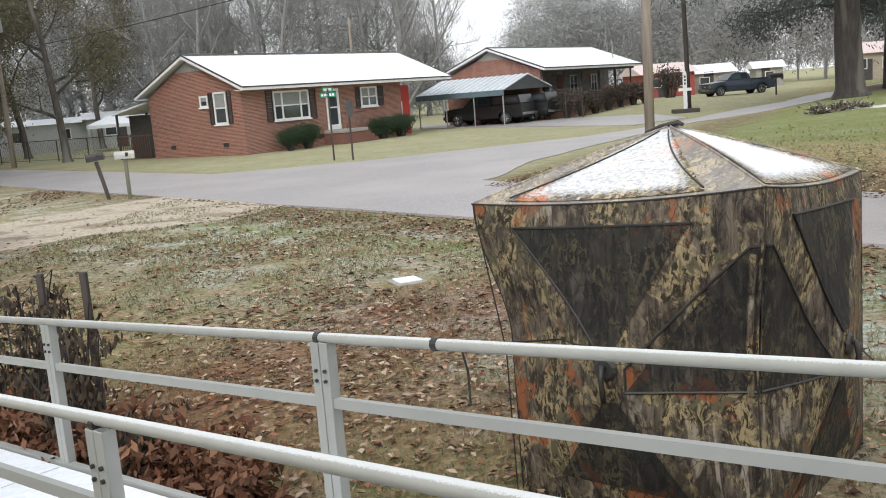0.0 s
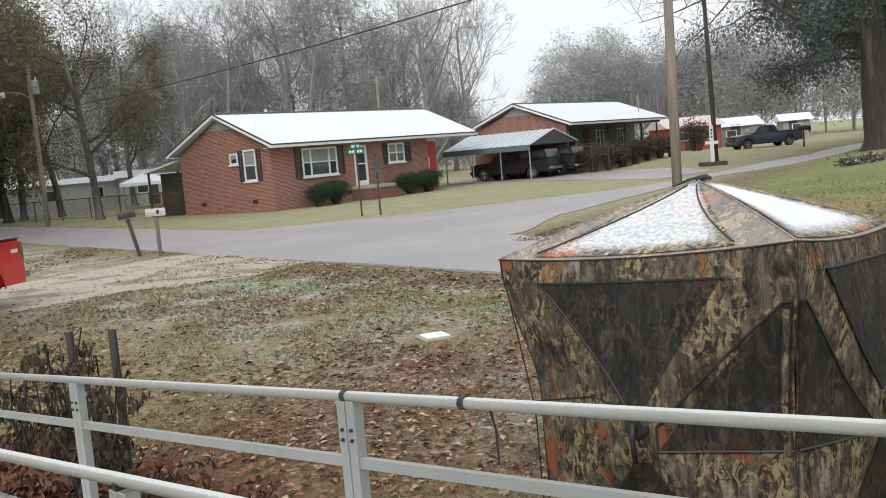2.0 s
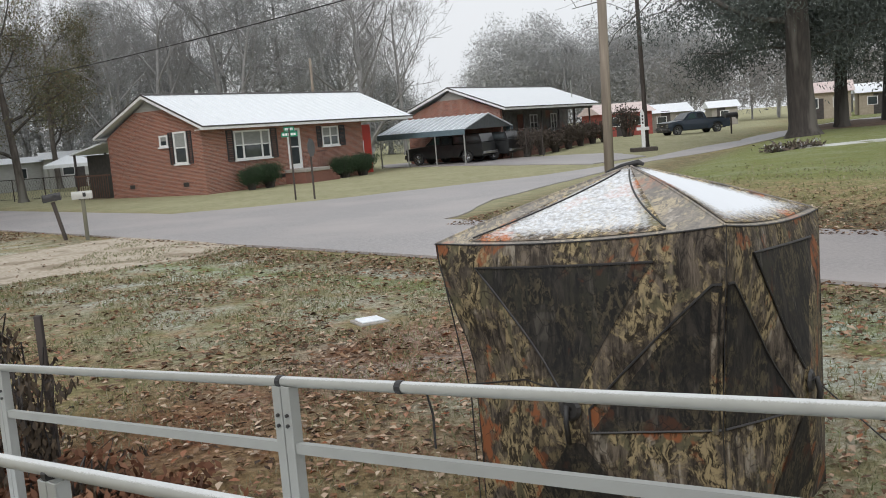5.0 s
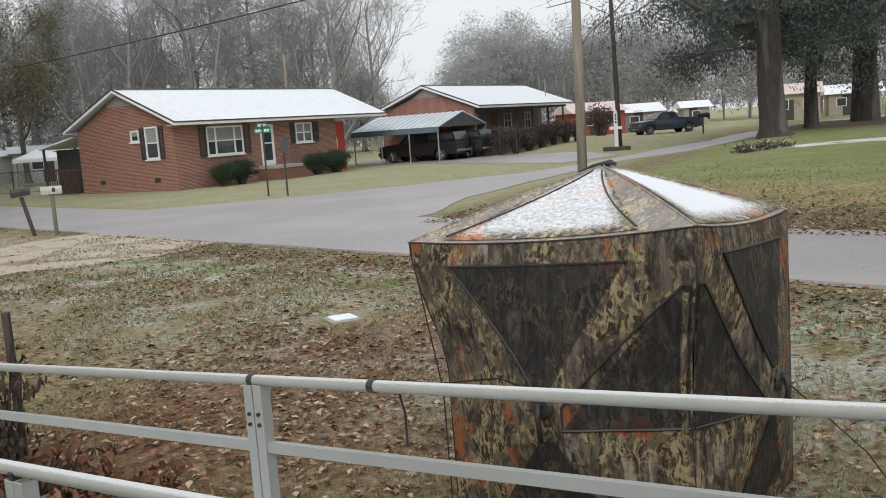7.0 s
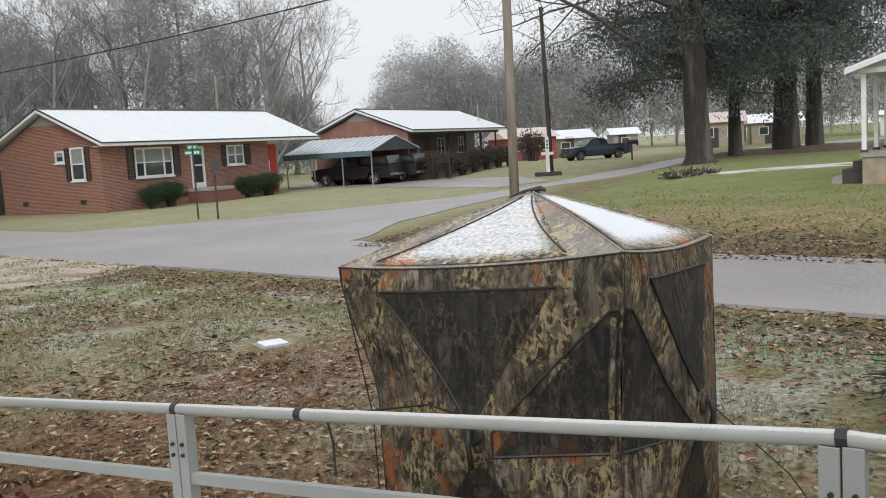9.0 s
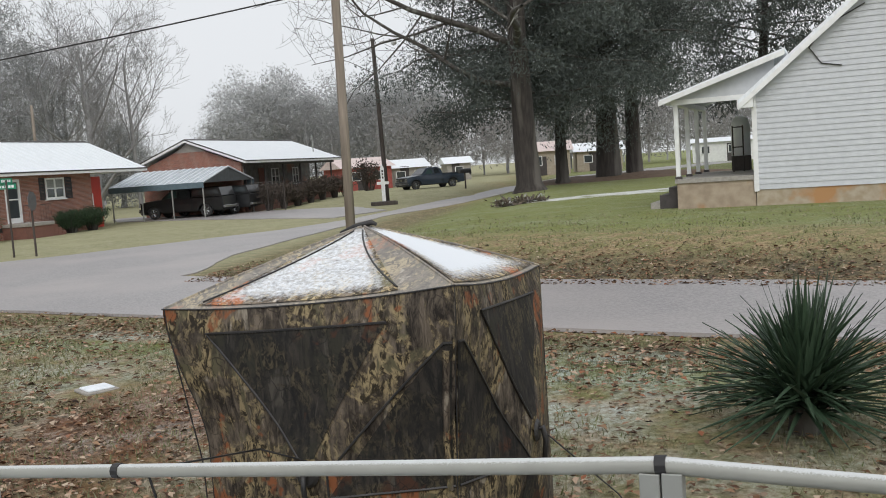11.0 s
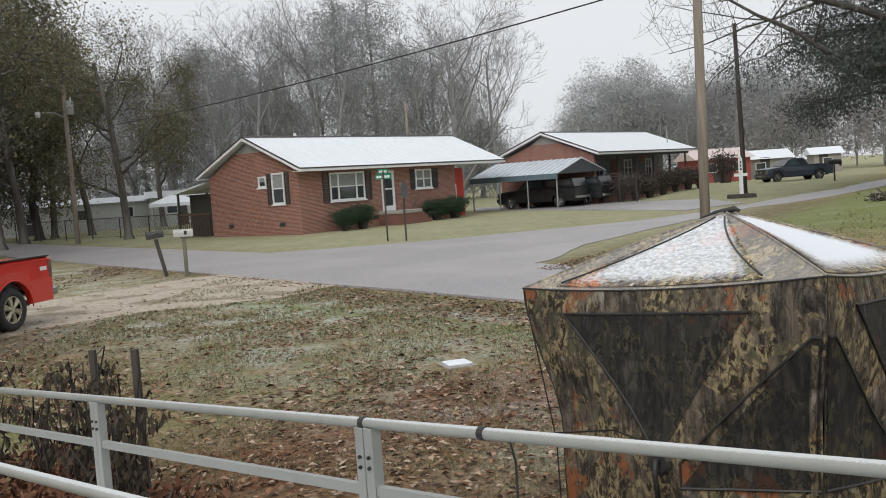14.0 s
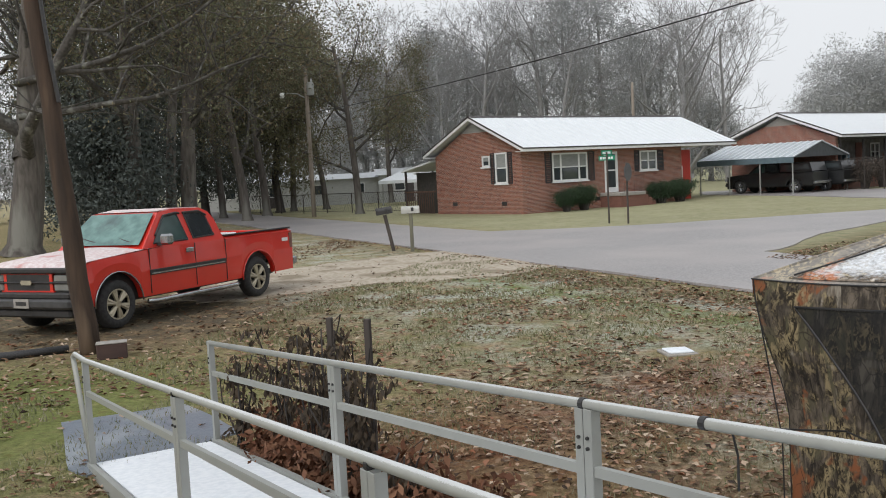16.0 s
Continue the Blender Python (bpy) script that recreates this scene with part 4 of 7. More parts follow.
M.update(
    bark=mat("grey_brown_bark", (0.125, 0.11, 0.098), (0.07, 0.062, 0.055), 9, 0.95, stretch=(1, 1, 0.18), bump=0.9, c3=(0.18, 0.175, 0.155), scale3=1.2),
    bark_dark=mat("dark_wet_bark", (0.055, 0.046, 0.042), (0.028, 0.024, 0.022), 8, 0.9, stretch=(1, 1, 0.15), bump=1.0, c3=(0.11, 0.10, 0.09), scale3=0.9),
    # bark for three distances, haze put into the base colour
    bark_mid=mat("haze_paled_bark", (0.30, 0.298, 0.30), (0.225, 0.222, 0.223), 3, 0.95, bump=0.3),
    bark_wood=mat("haze_greyed_bark", (0.29, 0.286, 0.288), (0.23, 0.226, 0.228), 3, 0.95, bump=0.2),
    bark_far=mat("haze_pale_far_bark", (0.40, 0.40, 0.405), (0.33, 0.33, 0.335), 3, 0.95, bump=0.2),
    cedar_lane=island_material("dusky_green_sprays", [(0.075, 0.086, 0.074), (0.10, 0.112, 0.098), (0.08, 0.088, 0.076), (0.12, 0.13, 0.112)]),
    olive_far=island_material("yellow_green_sprays", [(0.10, 0.10, 0.055), (0.14, 0.13, 0.07), (0.085, 0.085, 0.05), (0.165, 0.15, 0.085)]),
    # undergrowth colours lifted towards grey to stand in for haze
    brush_far=island_material("hazed_undergrowth_sprays", [(0.25, 0.245, 0.243), (0.28, 0.27, 0.265), (0.24, 0.238, 0.235), (0.30, 0.29, 0.285)]),
    limb=mat("lichen_grey_limb", (0.09, 0.083, 0.075), (0.048, 0.044, 0.04), 9, 0.95, bump=0.6, c3=(0.19, 0.19, 0.17), scale3=2.4, cut3=(0.56, 0.66)),
    cedar=island_material("dark_evergreen_sprays", [(0.075, 0.09, 0.086), (0.10, 0.117, 0.108), (0.08, 0.093, 0.087), (0.122, 0.138, 0.128)]),
    # these two spray palettes are paled to carry the haze of distance
    cedar_far=island_material("hazed_evergreen_sprays", [(0.33, 0.343, 0.348), (0.36, 0.37, 0.372), (0.335, 0.343, 0.343), (0.385, 0.393, 0.395)]),
    pine_far=island_material("hazed_far_sprays", [(0.33, 0.34, 0.345), (0.355, 0.362, 0.364), (0.34, 0.345, 0.342), (0.37, 0.376, 0.378)]),
    oak_leaf=island_material("withered_oak_leaves", [(0.155, 0.112, 0.075), (0.18, 0.15, 0.09), (0.115, 0.112, 0.075), (0.165, 0.168, 0.098), (0.105, 0.12, 0.075)]),
    wood=mat("weathered_pole_wood", (0.30, 0.255, 0.21), (0.20, 0.17, 0.14), 12, 0.9, stretch=(1, 1, 0.06), bump=0.5, c3=(0.36, 0.32, 0.28), scale3=0.7),
    pole_dark=mat("creosoted_pole_wood", (0.075, 0.062, 0.055), (0.045, 0.038, 0.034), 10, 0.9, stretch=(1, 1, 0.06), bump=0.4),
)


def polar(deg, d):
    return -d * math.sin(radians(deg)), d * math.cos(radians(deg))


def bare_tree(x, y, H, r, seed, label, twigs=(7, 6, 5, 4), leaves=None, material="bark", first=0.3, lean=(0, 0), spread=0.75, levels=4, per=2, size=0.16, reach=0.55, leaf_spread=0.35, droop=0.3, lite=False, boughs=(), crook=0.16):
    rng = random.Random(seed)
    t = thing("tree", pose(x, y, gz(x, y) - 0.05), label, "tree")
    tv, tf, bv, bf, tips = tree_geo(rng, H, r, first, levels, twigs, spread, crook, lean=lean, reach=reach, lite=lite, boughs=boughs)
    np_mesh("trunk", tv, tf, M[material], t, smooth=True)
    np_mesh("branchwork", bv, bf, M["limb"] if material in ("bark", "bark_dark") else M[material], t, smooth=True)
    if leaves:
        V, F = leaf_geo(rng, tips, per, size, leaf_spread, droop)
        tagged(np_mesh("crown", V, F, M[leaves], t, "sparse withered leaves"), kind="stuff")
    return t


def evergreen(x, y, H, r, R, z0, seed, label, count=9000, size=0.5, lean=(0, 0), leaf="cedar", bark="bark_dark", limbs=58, slim=0.09, droop=0.9):
    """Trunk, limbs and a crown of slim drooping sprays gathered along the limbs and their side shoots, with gaps."""
    rng = random.Random(seed)
    t = thing("tree", pose(x, y, gz(x, y) - 0.05), label, "tree")
    tv, tf, bv, bf, cen = [], [], [], [], []
    top = Vector((lean[0] * H, lean[1] * H, H))
    pts = [top * (k / 8) + Vector((rng.gauss(0, 0.12), rng.gauss(0, 0.12), 0)) * (k > 0) for k in range(9)]
    add_tube(tv, tf, [Vector((0, 0, 0)), Vector((0, 0, 0.35))] + pts[1:], [r * 1.5, r * 1.12] + [r * (1 - 0.8 * k / 8) for k in range(1, 9)], 14)
    for k in range(limbs):
        f = k / limbs
        z = z0 + (H - z0) * f
        p = top * (z / H)
        a = k * 2.399 + rng.uniform(-0.5, 0.5)
        reach = R * (0.45 + 0.75 * math.sin(math.pi * min(1.0, 0.18 + f * 0.86))) * rng.uniform(0.55, 1.15)
        d = Vector((math.cos(a), math.sin(a), rng.uniform(-0.15, 0.35)))
        side = Vector((-d.y, d.x, 0.0))
        line = [p]
        for j in range(1, 7):
            line.append(p + d * reach * j / 6 + Vector((rng.gauss(0, 0.2), rng.gauss(0, 0.2), -0.07 * reach * (j / 6) ** 2 + rng.gauss(0, 0.12))))
        add_tube(bv, bf, line, [r * 0.2 * (1 - 0.85 * j / 6) for j in range(7)], 5)
        for j in range(2, 7):
            for w in (-1, 1):
                tip = line[j] + side * w * reach * rng.uniform(0.08, 0.26) + d * rng.uniform(0.1, 0.6) + Vector((0, 0, rng.uniform(-0.7, 0.1)))
                add_tube(bv, bf, [line[j], tip], [r * 0.04, r * 0.015], 3)
                for q in range(3):
                    cen.append(line[j].lerp(tip, rng.uniform(0.25, 1.1)) + Vector((rng.gauss(0, 0.25), rng.gauss(0, 0.25), rng.gauss(-0.25, 0.45))))
            cen.append(line[j])
    np_mesh("trunk", tv, tf, M[bark], t, smooth=True)
    np_mesh("branchwork", bv, bf, M["limb"] if leaf == "cedar" else M[bark], t, smooth=True)
    V, F = leaf_geo(rng, cen, max(3, count // len(cen)), size, 0.55, droop, slim)
    tagged(np_mesh("crown", V, F, M[leaf], t, "dark evergreen sprays"), kind="stuff")
    return t


# the great trees on the lawn beyond the road
bare_tree(20.9, 48.3, 24, 0.72, 19, "huge old oak with thick dark trunk and lichen-grey bare limbs", (5, 6, 5, 4), None, "bark_dark", 0.52, (-0.05, 0), 0.74, 4, reach=0.58,
          boughs=((6.0, (-0.92, 0.25, 0.10), 11.5, 0.17), (8.2, (-0.90, 0.10, 0.22), 13.0, 0.20), (9.6, (-0.85, -0.25, 0.30), 10.5, 0.15)))
evergreen(22.4, 52.5, 24, 0.5, 7.6, 4.6, 11, "huge dark evergreen close behind the old oak", 150000, 0.24, limbs=76, slim=0.12)
evergreen(26.6, 56.0, 22, 0.4, 6.2, 5.2, 12, "dark evergreen between the old oak and the mound", 78000, 0.24, slim=0.12)
evergreen(30.3, 56.5, 25, 0.80, 6.6, 6.5, 13, "tall evergreen with thick dark trunk on a brown mound", 84000, 0.25, slim=0.12)
evergreen(33.3, 58.3, 24, 0.55, 6.2, 7.0, 14, "tall slim evergreen beside the brown mound", 70000, 0.25, (0.01, 0), slim=0.12)
evergreen(47, 62, 24, 0.5, 6.5, 5.0, 15, "dark evergreen behind the white cottage", 34000, 0.5)
evergreen(56, 52, 22, 0.5, 6.5, 4.0, 16, "dark evergreen behind the white cottage", 30000, 0.5)

# trees beside the lane past the red pickup
bare_tree(*polar(41.6, 38), 21, 0.62, 21, "massive forked oak with withered brown leaves", (7, 6, 5, 4), "oak_leaf", "bark", 0.24, (0.06, 0), 0.78, 4, 5, 0.12, 0.62, 0.4,
          boughs=((5.2, (0.78, 0.62, 0.24), 9.5, 0.15), (6.4, (0.84, 0.42, 0.34), 10.0, 0.14), (3.6, (-0.5, 0.1, 0.95), 9.0, 0.3)), crook=0.24)
for i, (b, d, H, r) in enumerate(((35.2, 46, 22, 0.45), (33.4, 50, 21, 0.30), (32.4, 47, 23, 0.42), (29.0, 58, 19, 0.30), (27.8, 66, 20, 0.30), (24.2, 74, 18, 0.26), (37.6, 62, 22, 0.35), (30.4, 66, 20, 0.25), (22.2, 60, 15, 0.27), (26.2, 74, 18, 0.26), (20.2, 84, 17, 0.25))):
    bare_tree(*polar(b, d), H, r, 30 + i, "tall roadside oak keeping its withered brown-green leaves", (9, 6, 4, 4), "oak_leaf", "bark", 0.34, (random.uniform(-0.03, 0.03), 0.0), 0.72, 4, 8, 0.15, 0.46, 0.6, lite=True)
for i, (b, d, H, r, R) in enumerate(((34.4, 66, 19, 0.3, 4.5), (37.4, 58, 20, 0.35, 4.5), (31.4, 72, 19, 0.3, 4.5), (29.2, 80, 20, 0.3, 4.5), (39.2, 70, 18, 0.3, 4.2))):
    evergreen(*polar(b, d), H, r, R, 2.4, 50 + i, "dark broad-crowned evergreen beyond the lane", 25000, 0.32, leaf="cedar_lane", slim=0.12)
evergreen(*polar(27.0, 72), 21, 0.3, 3.6, 3.0, 58, "tall yellow-green conifer beside the lane", 26000, 0.36, leaf="olive_far")
evergreen(*polar(36.6, 47), 6.2, 0.2, 2.6, 0.9, 59, "low dark holly tree behind the red pickup", 22000, 0.22, limbs=44, slim=0.2, droop=0.2)
# trees behind the brick house; their pale colours hold the haze
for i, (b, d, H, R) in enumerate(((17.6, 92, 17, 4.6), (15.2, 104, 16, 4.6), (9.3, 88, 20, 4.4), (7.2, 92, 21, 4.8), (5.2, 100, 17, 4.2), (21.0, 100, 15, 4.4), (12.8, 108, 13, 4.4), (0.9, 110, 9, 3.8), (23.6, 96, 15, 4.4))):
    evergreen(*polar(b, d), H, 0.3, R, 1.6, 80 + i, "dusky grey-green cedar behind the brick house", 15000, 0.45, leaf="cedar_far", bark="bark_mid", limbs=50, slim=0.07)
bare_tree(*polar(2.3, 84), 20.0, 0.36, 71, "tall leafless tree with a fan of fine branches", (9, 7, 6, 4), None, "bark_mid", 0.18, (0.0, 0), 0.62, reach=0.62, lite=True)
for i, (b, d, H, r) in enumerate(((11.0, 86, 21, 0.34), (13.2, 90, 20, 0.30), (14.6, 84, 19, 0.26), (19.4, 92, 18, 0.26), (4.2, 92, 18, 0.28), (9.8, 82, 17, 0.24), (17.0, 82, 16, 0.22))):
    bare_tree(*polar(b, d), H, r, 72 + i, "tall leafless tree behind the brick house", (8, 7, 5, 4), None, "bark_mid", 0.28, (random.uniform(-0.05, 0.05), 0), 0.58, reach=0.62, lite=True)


def build_woods():
    """The far woods: leafless trees in rows, and soft crowns with undergrowth between them; haze is painted into their
    colours.
    """
    rng = random.Random(5)
    kinds = []
    for k in range(6):
        tv, tf, bv, bf, tips = tree_geo(rng, 19, 0.24, 0.24, 4, (8, 6, 5, 3), 0.50 + 0.05 * (k % 3), 0.15, 0.018, reach=0.60, lite=True)
        V = np.array([tuple(v) for v in tv + bv])
        F = np.array(tf + [tuple(i + len(tv) for i in f) for f in bf])
        kinds.append((V, F))
    for name, label, material, count, near in (("far_woods", "leafless woods behind the houses, greyed by haze", "bark_wood", 46, 104), ("farther_woods", "pale misty leafless woods in the distance", "bark_far", 44, 132)):
        Vs, Fs, n = [], [], 0
        for k in range(count):
            b = -38 + 78 * (k + rng.random()) / count
            d = near + rng.uniform(-8, 8)
            s = rng.uniform(0.75, 1.15)
            if b < -4.5:
                d, s = d + 45, s * 0.80
            if -5.5 < b < -0.6:
                d, s = d + 40, s * 0.50
            x, y = polar(b, d)
            V, F = kinds[rng.randrange(6)]
            a = rng.random() * 6.283
            R = np.array([[math.cos(a), -math.sin(a), 0], [math.sin(a), math.cos(a), 0], [0, 0, 1]]) * s
            Vs.append(V @ R.T + np.array([x, y, -0.1]))
            Fs.append(F + n)
            n += len(V)
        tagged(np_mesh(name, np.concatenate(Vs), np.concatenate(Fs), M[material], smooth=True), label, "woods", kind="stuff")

    def crowns(name, label, material, places, size, slim, per):
        """Rounded, uneven crowns: sprays on lumps that sit on each crown's surface."""
        cen = []
        for b, d, top, w, lumps in places:
            x, y = polar(b, d)
            for j in range(lumps):
                a, e = rng.random() * 6.283, math.asin(rng.uniform(-0.75, 1.0))
                q = rng.uniform(0.3, 1.0) ** 0.6
                cen.append(Vector((x + w * q * math.cos(a) * math.cos(e), y + w * q * math.sin(a) * math.cos(e), max(0.6, top * (0.54 + 0.46 * q * math.sin(e))))))
        V, F = leaf_geo(rng, cen, per, size, 0.62, 0.2, slim)
        V[:, 2] = np.maximum(V[:, 2], 0.05)
        tagged(np_mesh(name, V, F, M[material]), label, "woods", kind="stuff")
    far = []
    for k in range(46):
        b = -4.6 - 13.5 * k / 45 + rng.uniform(-0.3, 0.3)
        rise = min(1.0, 0.50 + 0.34 * (-4.4 - b))
        far.append((b, rng.uniform(146, 166), (20.0 if b > -9 else 17.5) * rise * rng.uniform(0.86, 1.08), rng.uniform(3.4, 5.4), 170))
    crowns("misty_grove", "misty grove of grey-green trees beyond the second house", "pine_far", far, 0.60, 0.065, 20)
    low = []
    for k in range(64):
        b = -40 + 82 * (k + rng.random()) / 64
        top = rng.uniform(4, 8) if b > -1 else rng.uniform(3, 6)
        if b < -16:
            top = rng.uniform(6, 12)
        if b > 8:
            top += 2.5
        low.append((b, rng.uniform(112, 128) + (44 if b < 2 else 0), top, rng.uniform(3.0, 4.5), 62))
    for k in range(12):
        low.append((35 + 17 * (k + rng.random()) / 12, rng.uniform(84, 98), rng.uniform(4, 7.5), rng.uniform(3.0, 4.2), 70))
    for k in range(34):
        low.append((-15 - 25 * (k + rng.random()) / 34, rng.uniform(128, 142), rng.uniform(9, 14), rng.uniform(3.6, 5.0), 80))
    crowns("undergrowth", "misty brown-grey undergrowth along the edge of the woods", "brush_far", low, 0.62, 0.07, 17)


build_woods()

# ---- poles, wires, signs, mailboxes ----
def utility_pole(x, y, H, r, lean, material, label, fittings):
    p = thing("utility_pole", pose(x, y, gz(x, y)), label, "utility pole")
    top = Vector((lean[0] * H, lean[1] * H, H))
    part("pole", T([(0, 0, -0.3), top * 0.33, top * 0.66, top], [r, r * 0.93, r * 0.86, r * 0.78], 12), material, p, smooth=True)
    if "lamp" in fittings:
        z, dx, dy = fittings["lamp"]
        base = top * (z / H)
        part("lamp_arm", T([base, base + Vector((dx * 0.4, dy * 0.4, 0.35)), base + Vector((dx, dy, 0.4))], 0.035, 6), M["alu"], p)
        head = part("lamp_head", T([base + Vector((dx, dy, 0.45)), base + Vector((dx, dy, 0.25)), base + Vector((dx, dy, 0.1))], [0.08, 0.2, 0.12], 10), M["white"], p, "white street lamp head", True)
    if "can" in fittings:
        z = fittings["can"]
        c = top * (z / H) + Vector((0.32, -0.1, 0))
        can = part("transformer", T([c, c + Vector((0, 0, 0.05)), c + Vector((0, 0, 0.72)), c + Vector((0, 0, 0.8))], [0.2, 0.23, 0.23, 0.16], 12), M["alu"], p, "grey pole transformer", True)
        part("bushing", T([c + Vector((0.08, 0, 0.78)), c + Vector((0.08, 0, 0.98))], 0.04, 6), M["white"], can)
    return p, top


PM = (5.45, 25.1)
pole_mid, top_mid = utility_pole(*PM, 11.0, 0.135, (0.012, 0.0), M["wood"], "pale weathered wooden utility pole at the road corner", {})
pole_far, top_far = utility_pole(14.75, 56.6, 10.3, 0.15, (-0.02, 0), M["pole_dark"], "dark wooden utility pole with a street lamp", {"lamp": (9.7, 1.2, -0.5)})
pole_left, top_left = utility_pole(-25.0, 53.6, 9.4, 0.15, (0.0, 0), M["wood"], "grey wooden utility pole with lamp and transformer", {"lamp": (7.4, -1.4, -0.6), "can": 7.6})
utility_pole(*polar(12.6 - 7.3, 74), 8.6, 0.13, (0, 0), M["wood"], "pale wooden utility pole behind the brick house", {})


def wire(name, a, b, sag, r, label):
    a, b = Vector(a), Vector(b)
    pts = [a.lerp(b, k / 24) - Vector((0, 0, 4 * sag * (k / 24) * (1 - k / 24))) for k in range(25)]
    tagged(part(name, T(pts, r, 5), M["black"]), label, "cable")


wire("power_cable", (PM[0] + 0.1, PM[1], 7.15), (-25.0, 53.6, 6.5), 0.35, 0.024, "black overhead power cable between the poles")


def sign_posts():
    s = thing("street_sign", pose(-4.4, 36.0, 0, 0, 0, 12), "green street name signs on a thin brown post", "street sign")
    part("post", T([(0, 0, -0.2), (0, 0, 2.75)], 0.035, 8), M["pole_dark"], s)
    gm, wm = mat("green_sign_sheet", (0.01, 0.22, 0.12), (0.015, 0.18, 0.10), 6, 0.4), M["white"]
    for z, rot, w in ((2.62, 25, 0.46), (2.42, -8, 0.62)):
        bm = B(-w / 2, w / 2, -0.006, 0.006, z, z + 0.19, 0.0, pose(0, 0, 0, 0, 0, rot))
        pl = part("name_plate", bm, gm, s, "green name plate")
        for k in range(5):
            x = -w / 2 + 0.05 + k * (w - 0.1) / 5
            part("lettering_bar", B(x, x + (w - 0.1) / 6.5, -0.0095, -0.0065, z + 0.05, z + 0.14, 0.0, pose(0, 0, 0, 0, 0, rot)), wm, pl, "white lettering bar")
    st = thing("stop_sign", pose(-3.62, 35.5, 0, 0, 0, 72), "weathered back of a stop sign on a brown post", "road sign")
    part("post", T([(0, 0, -0.2), (0, 0, 2.3)], 0.04, 8), M["pole_dark"], st)
    octo = [(0.36 * math.cos(radians(22.5 + 45 * k)), 1.95 + 0.36 * math.sin(radians(22.5 + 45 * k))) for k in range(8)]
    part("plate", P(octo, -0.055, -0.045), mat("grey_sign_back", (0.14, 0.14, 0.145), (0.10, 0.10, 0.105), 6, 0.5, 0.3), st, "dull grey octagonal plate")


sign_posts()


def mailbox(x, y, deg, H, lean, material, postmat, label, w=0.17, L=0.48):
    m = thing("mailbox", pose(x, y, 0, 0, 0, deg), label, "mailbox")
    top = Vector((lean, 0, H))
    d = top.normalized()
    part("post", box(bmesh.new(), -0.05, 0.05, -0.05, 0.05, -0.25, 1.0 * H, 0.008, Matrix.Rotation(math.atan2(lean, H), 4, "Y")), postmat, m, "square wooden post")
    prof = [(-w / 2, 0), (w / 2, 0)] + [(w / 2 * math.cos(a), 0.11 + w / 2 * math.sin(a)) for a in (math.pi * k / 8 for k in range(9))]
    bm = prism(bmesh.new(), prof, -L / 2, L / 2, "x")
    bmesh.ops.transform(bm, matrix=Matrix.Translation((lean, 0, H)) @ Matrix.Rotation(math.atan2(lean, H) * 0.6, 4, "Y"), verts=bm.verts)
    body = part("box_body", bm, material, m)
    part("front_rim", T([(lean - L / 2 - 0.01, 0, H + 0.1), (lean - L / 2 + 0.012, 0, H + 0.1)], w / 2 + 0.012, 14), material, body)
    part("flag", B(lean + 0.02, lean + 0.10, -w / 2 - 0.012, -w / 2 - 0.004, H + 0.06, H + 0.17), M["black"], body, "small folded flag")


mailbox(-8.88, 25.6, 14, 1.12, 0.0, mat("pale_grey_mailbox", (0.46, 0.46, 0.43), (0.38, 0.38, 0.36), 6, 0.5, 0.2), mat("grey_green_post", (0.17, 0.165, 0.12), (0.12, 0.115, 0.09), 9, 0.9, stretch=(1, 1, 0.1)), "pale grey metal mailbox on a wooden post", 0.20, 0.52)
mailbox(-9.65, 26.1, 14, 1.10, -0.22, M["black"], M["pole_dark"], "black metal mailbox on a leaning dark post", 0.20, 0.48)

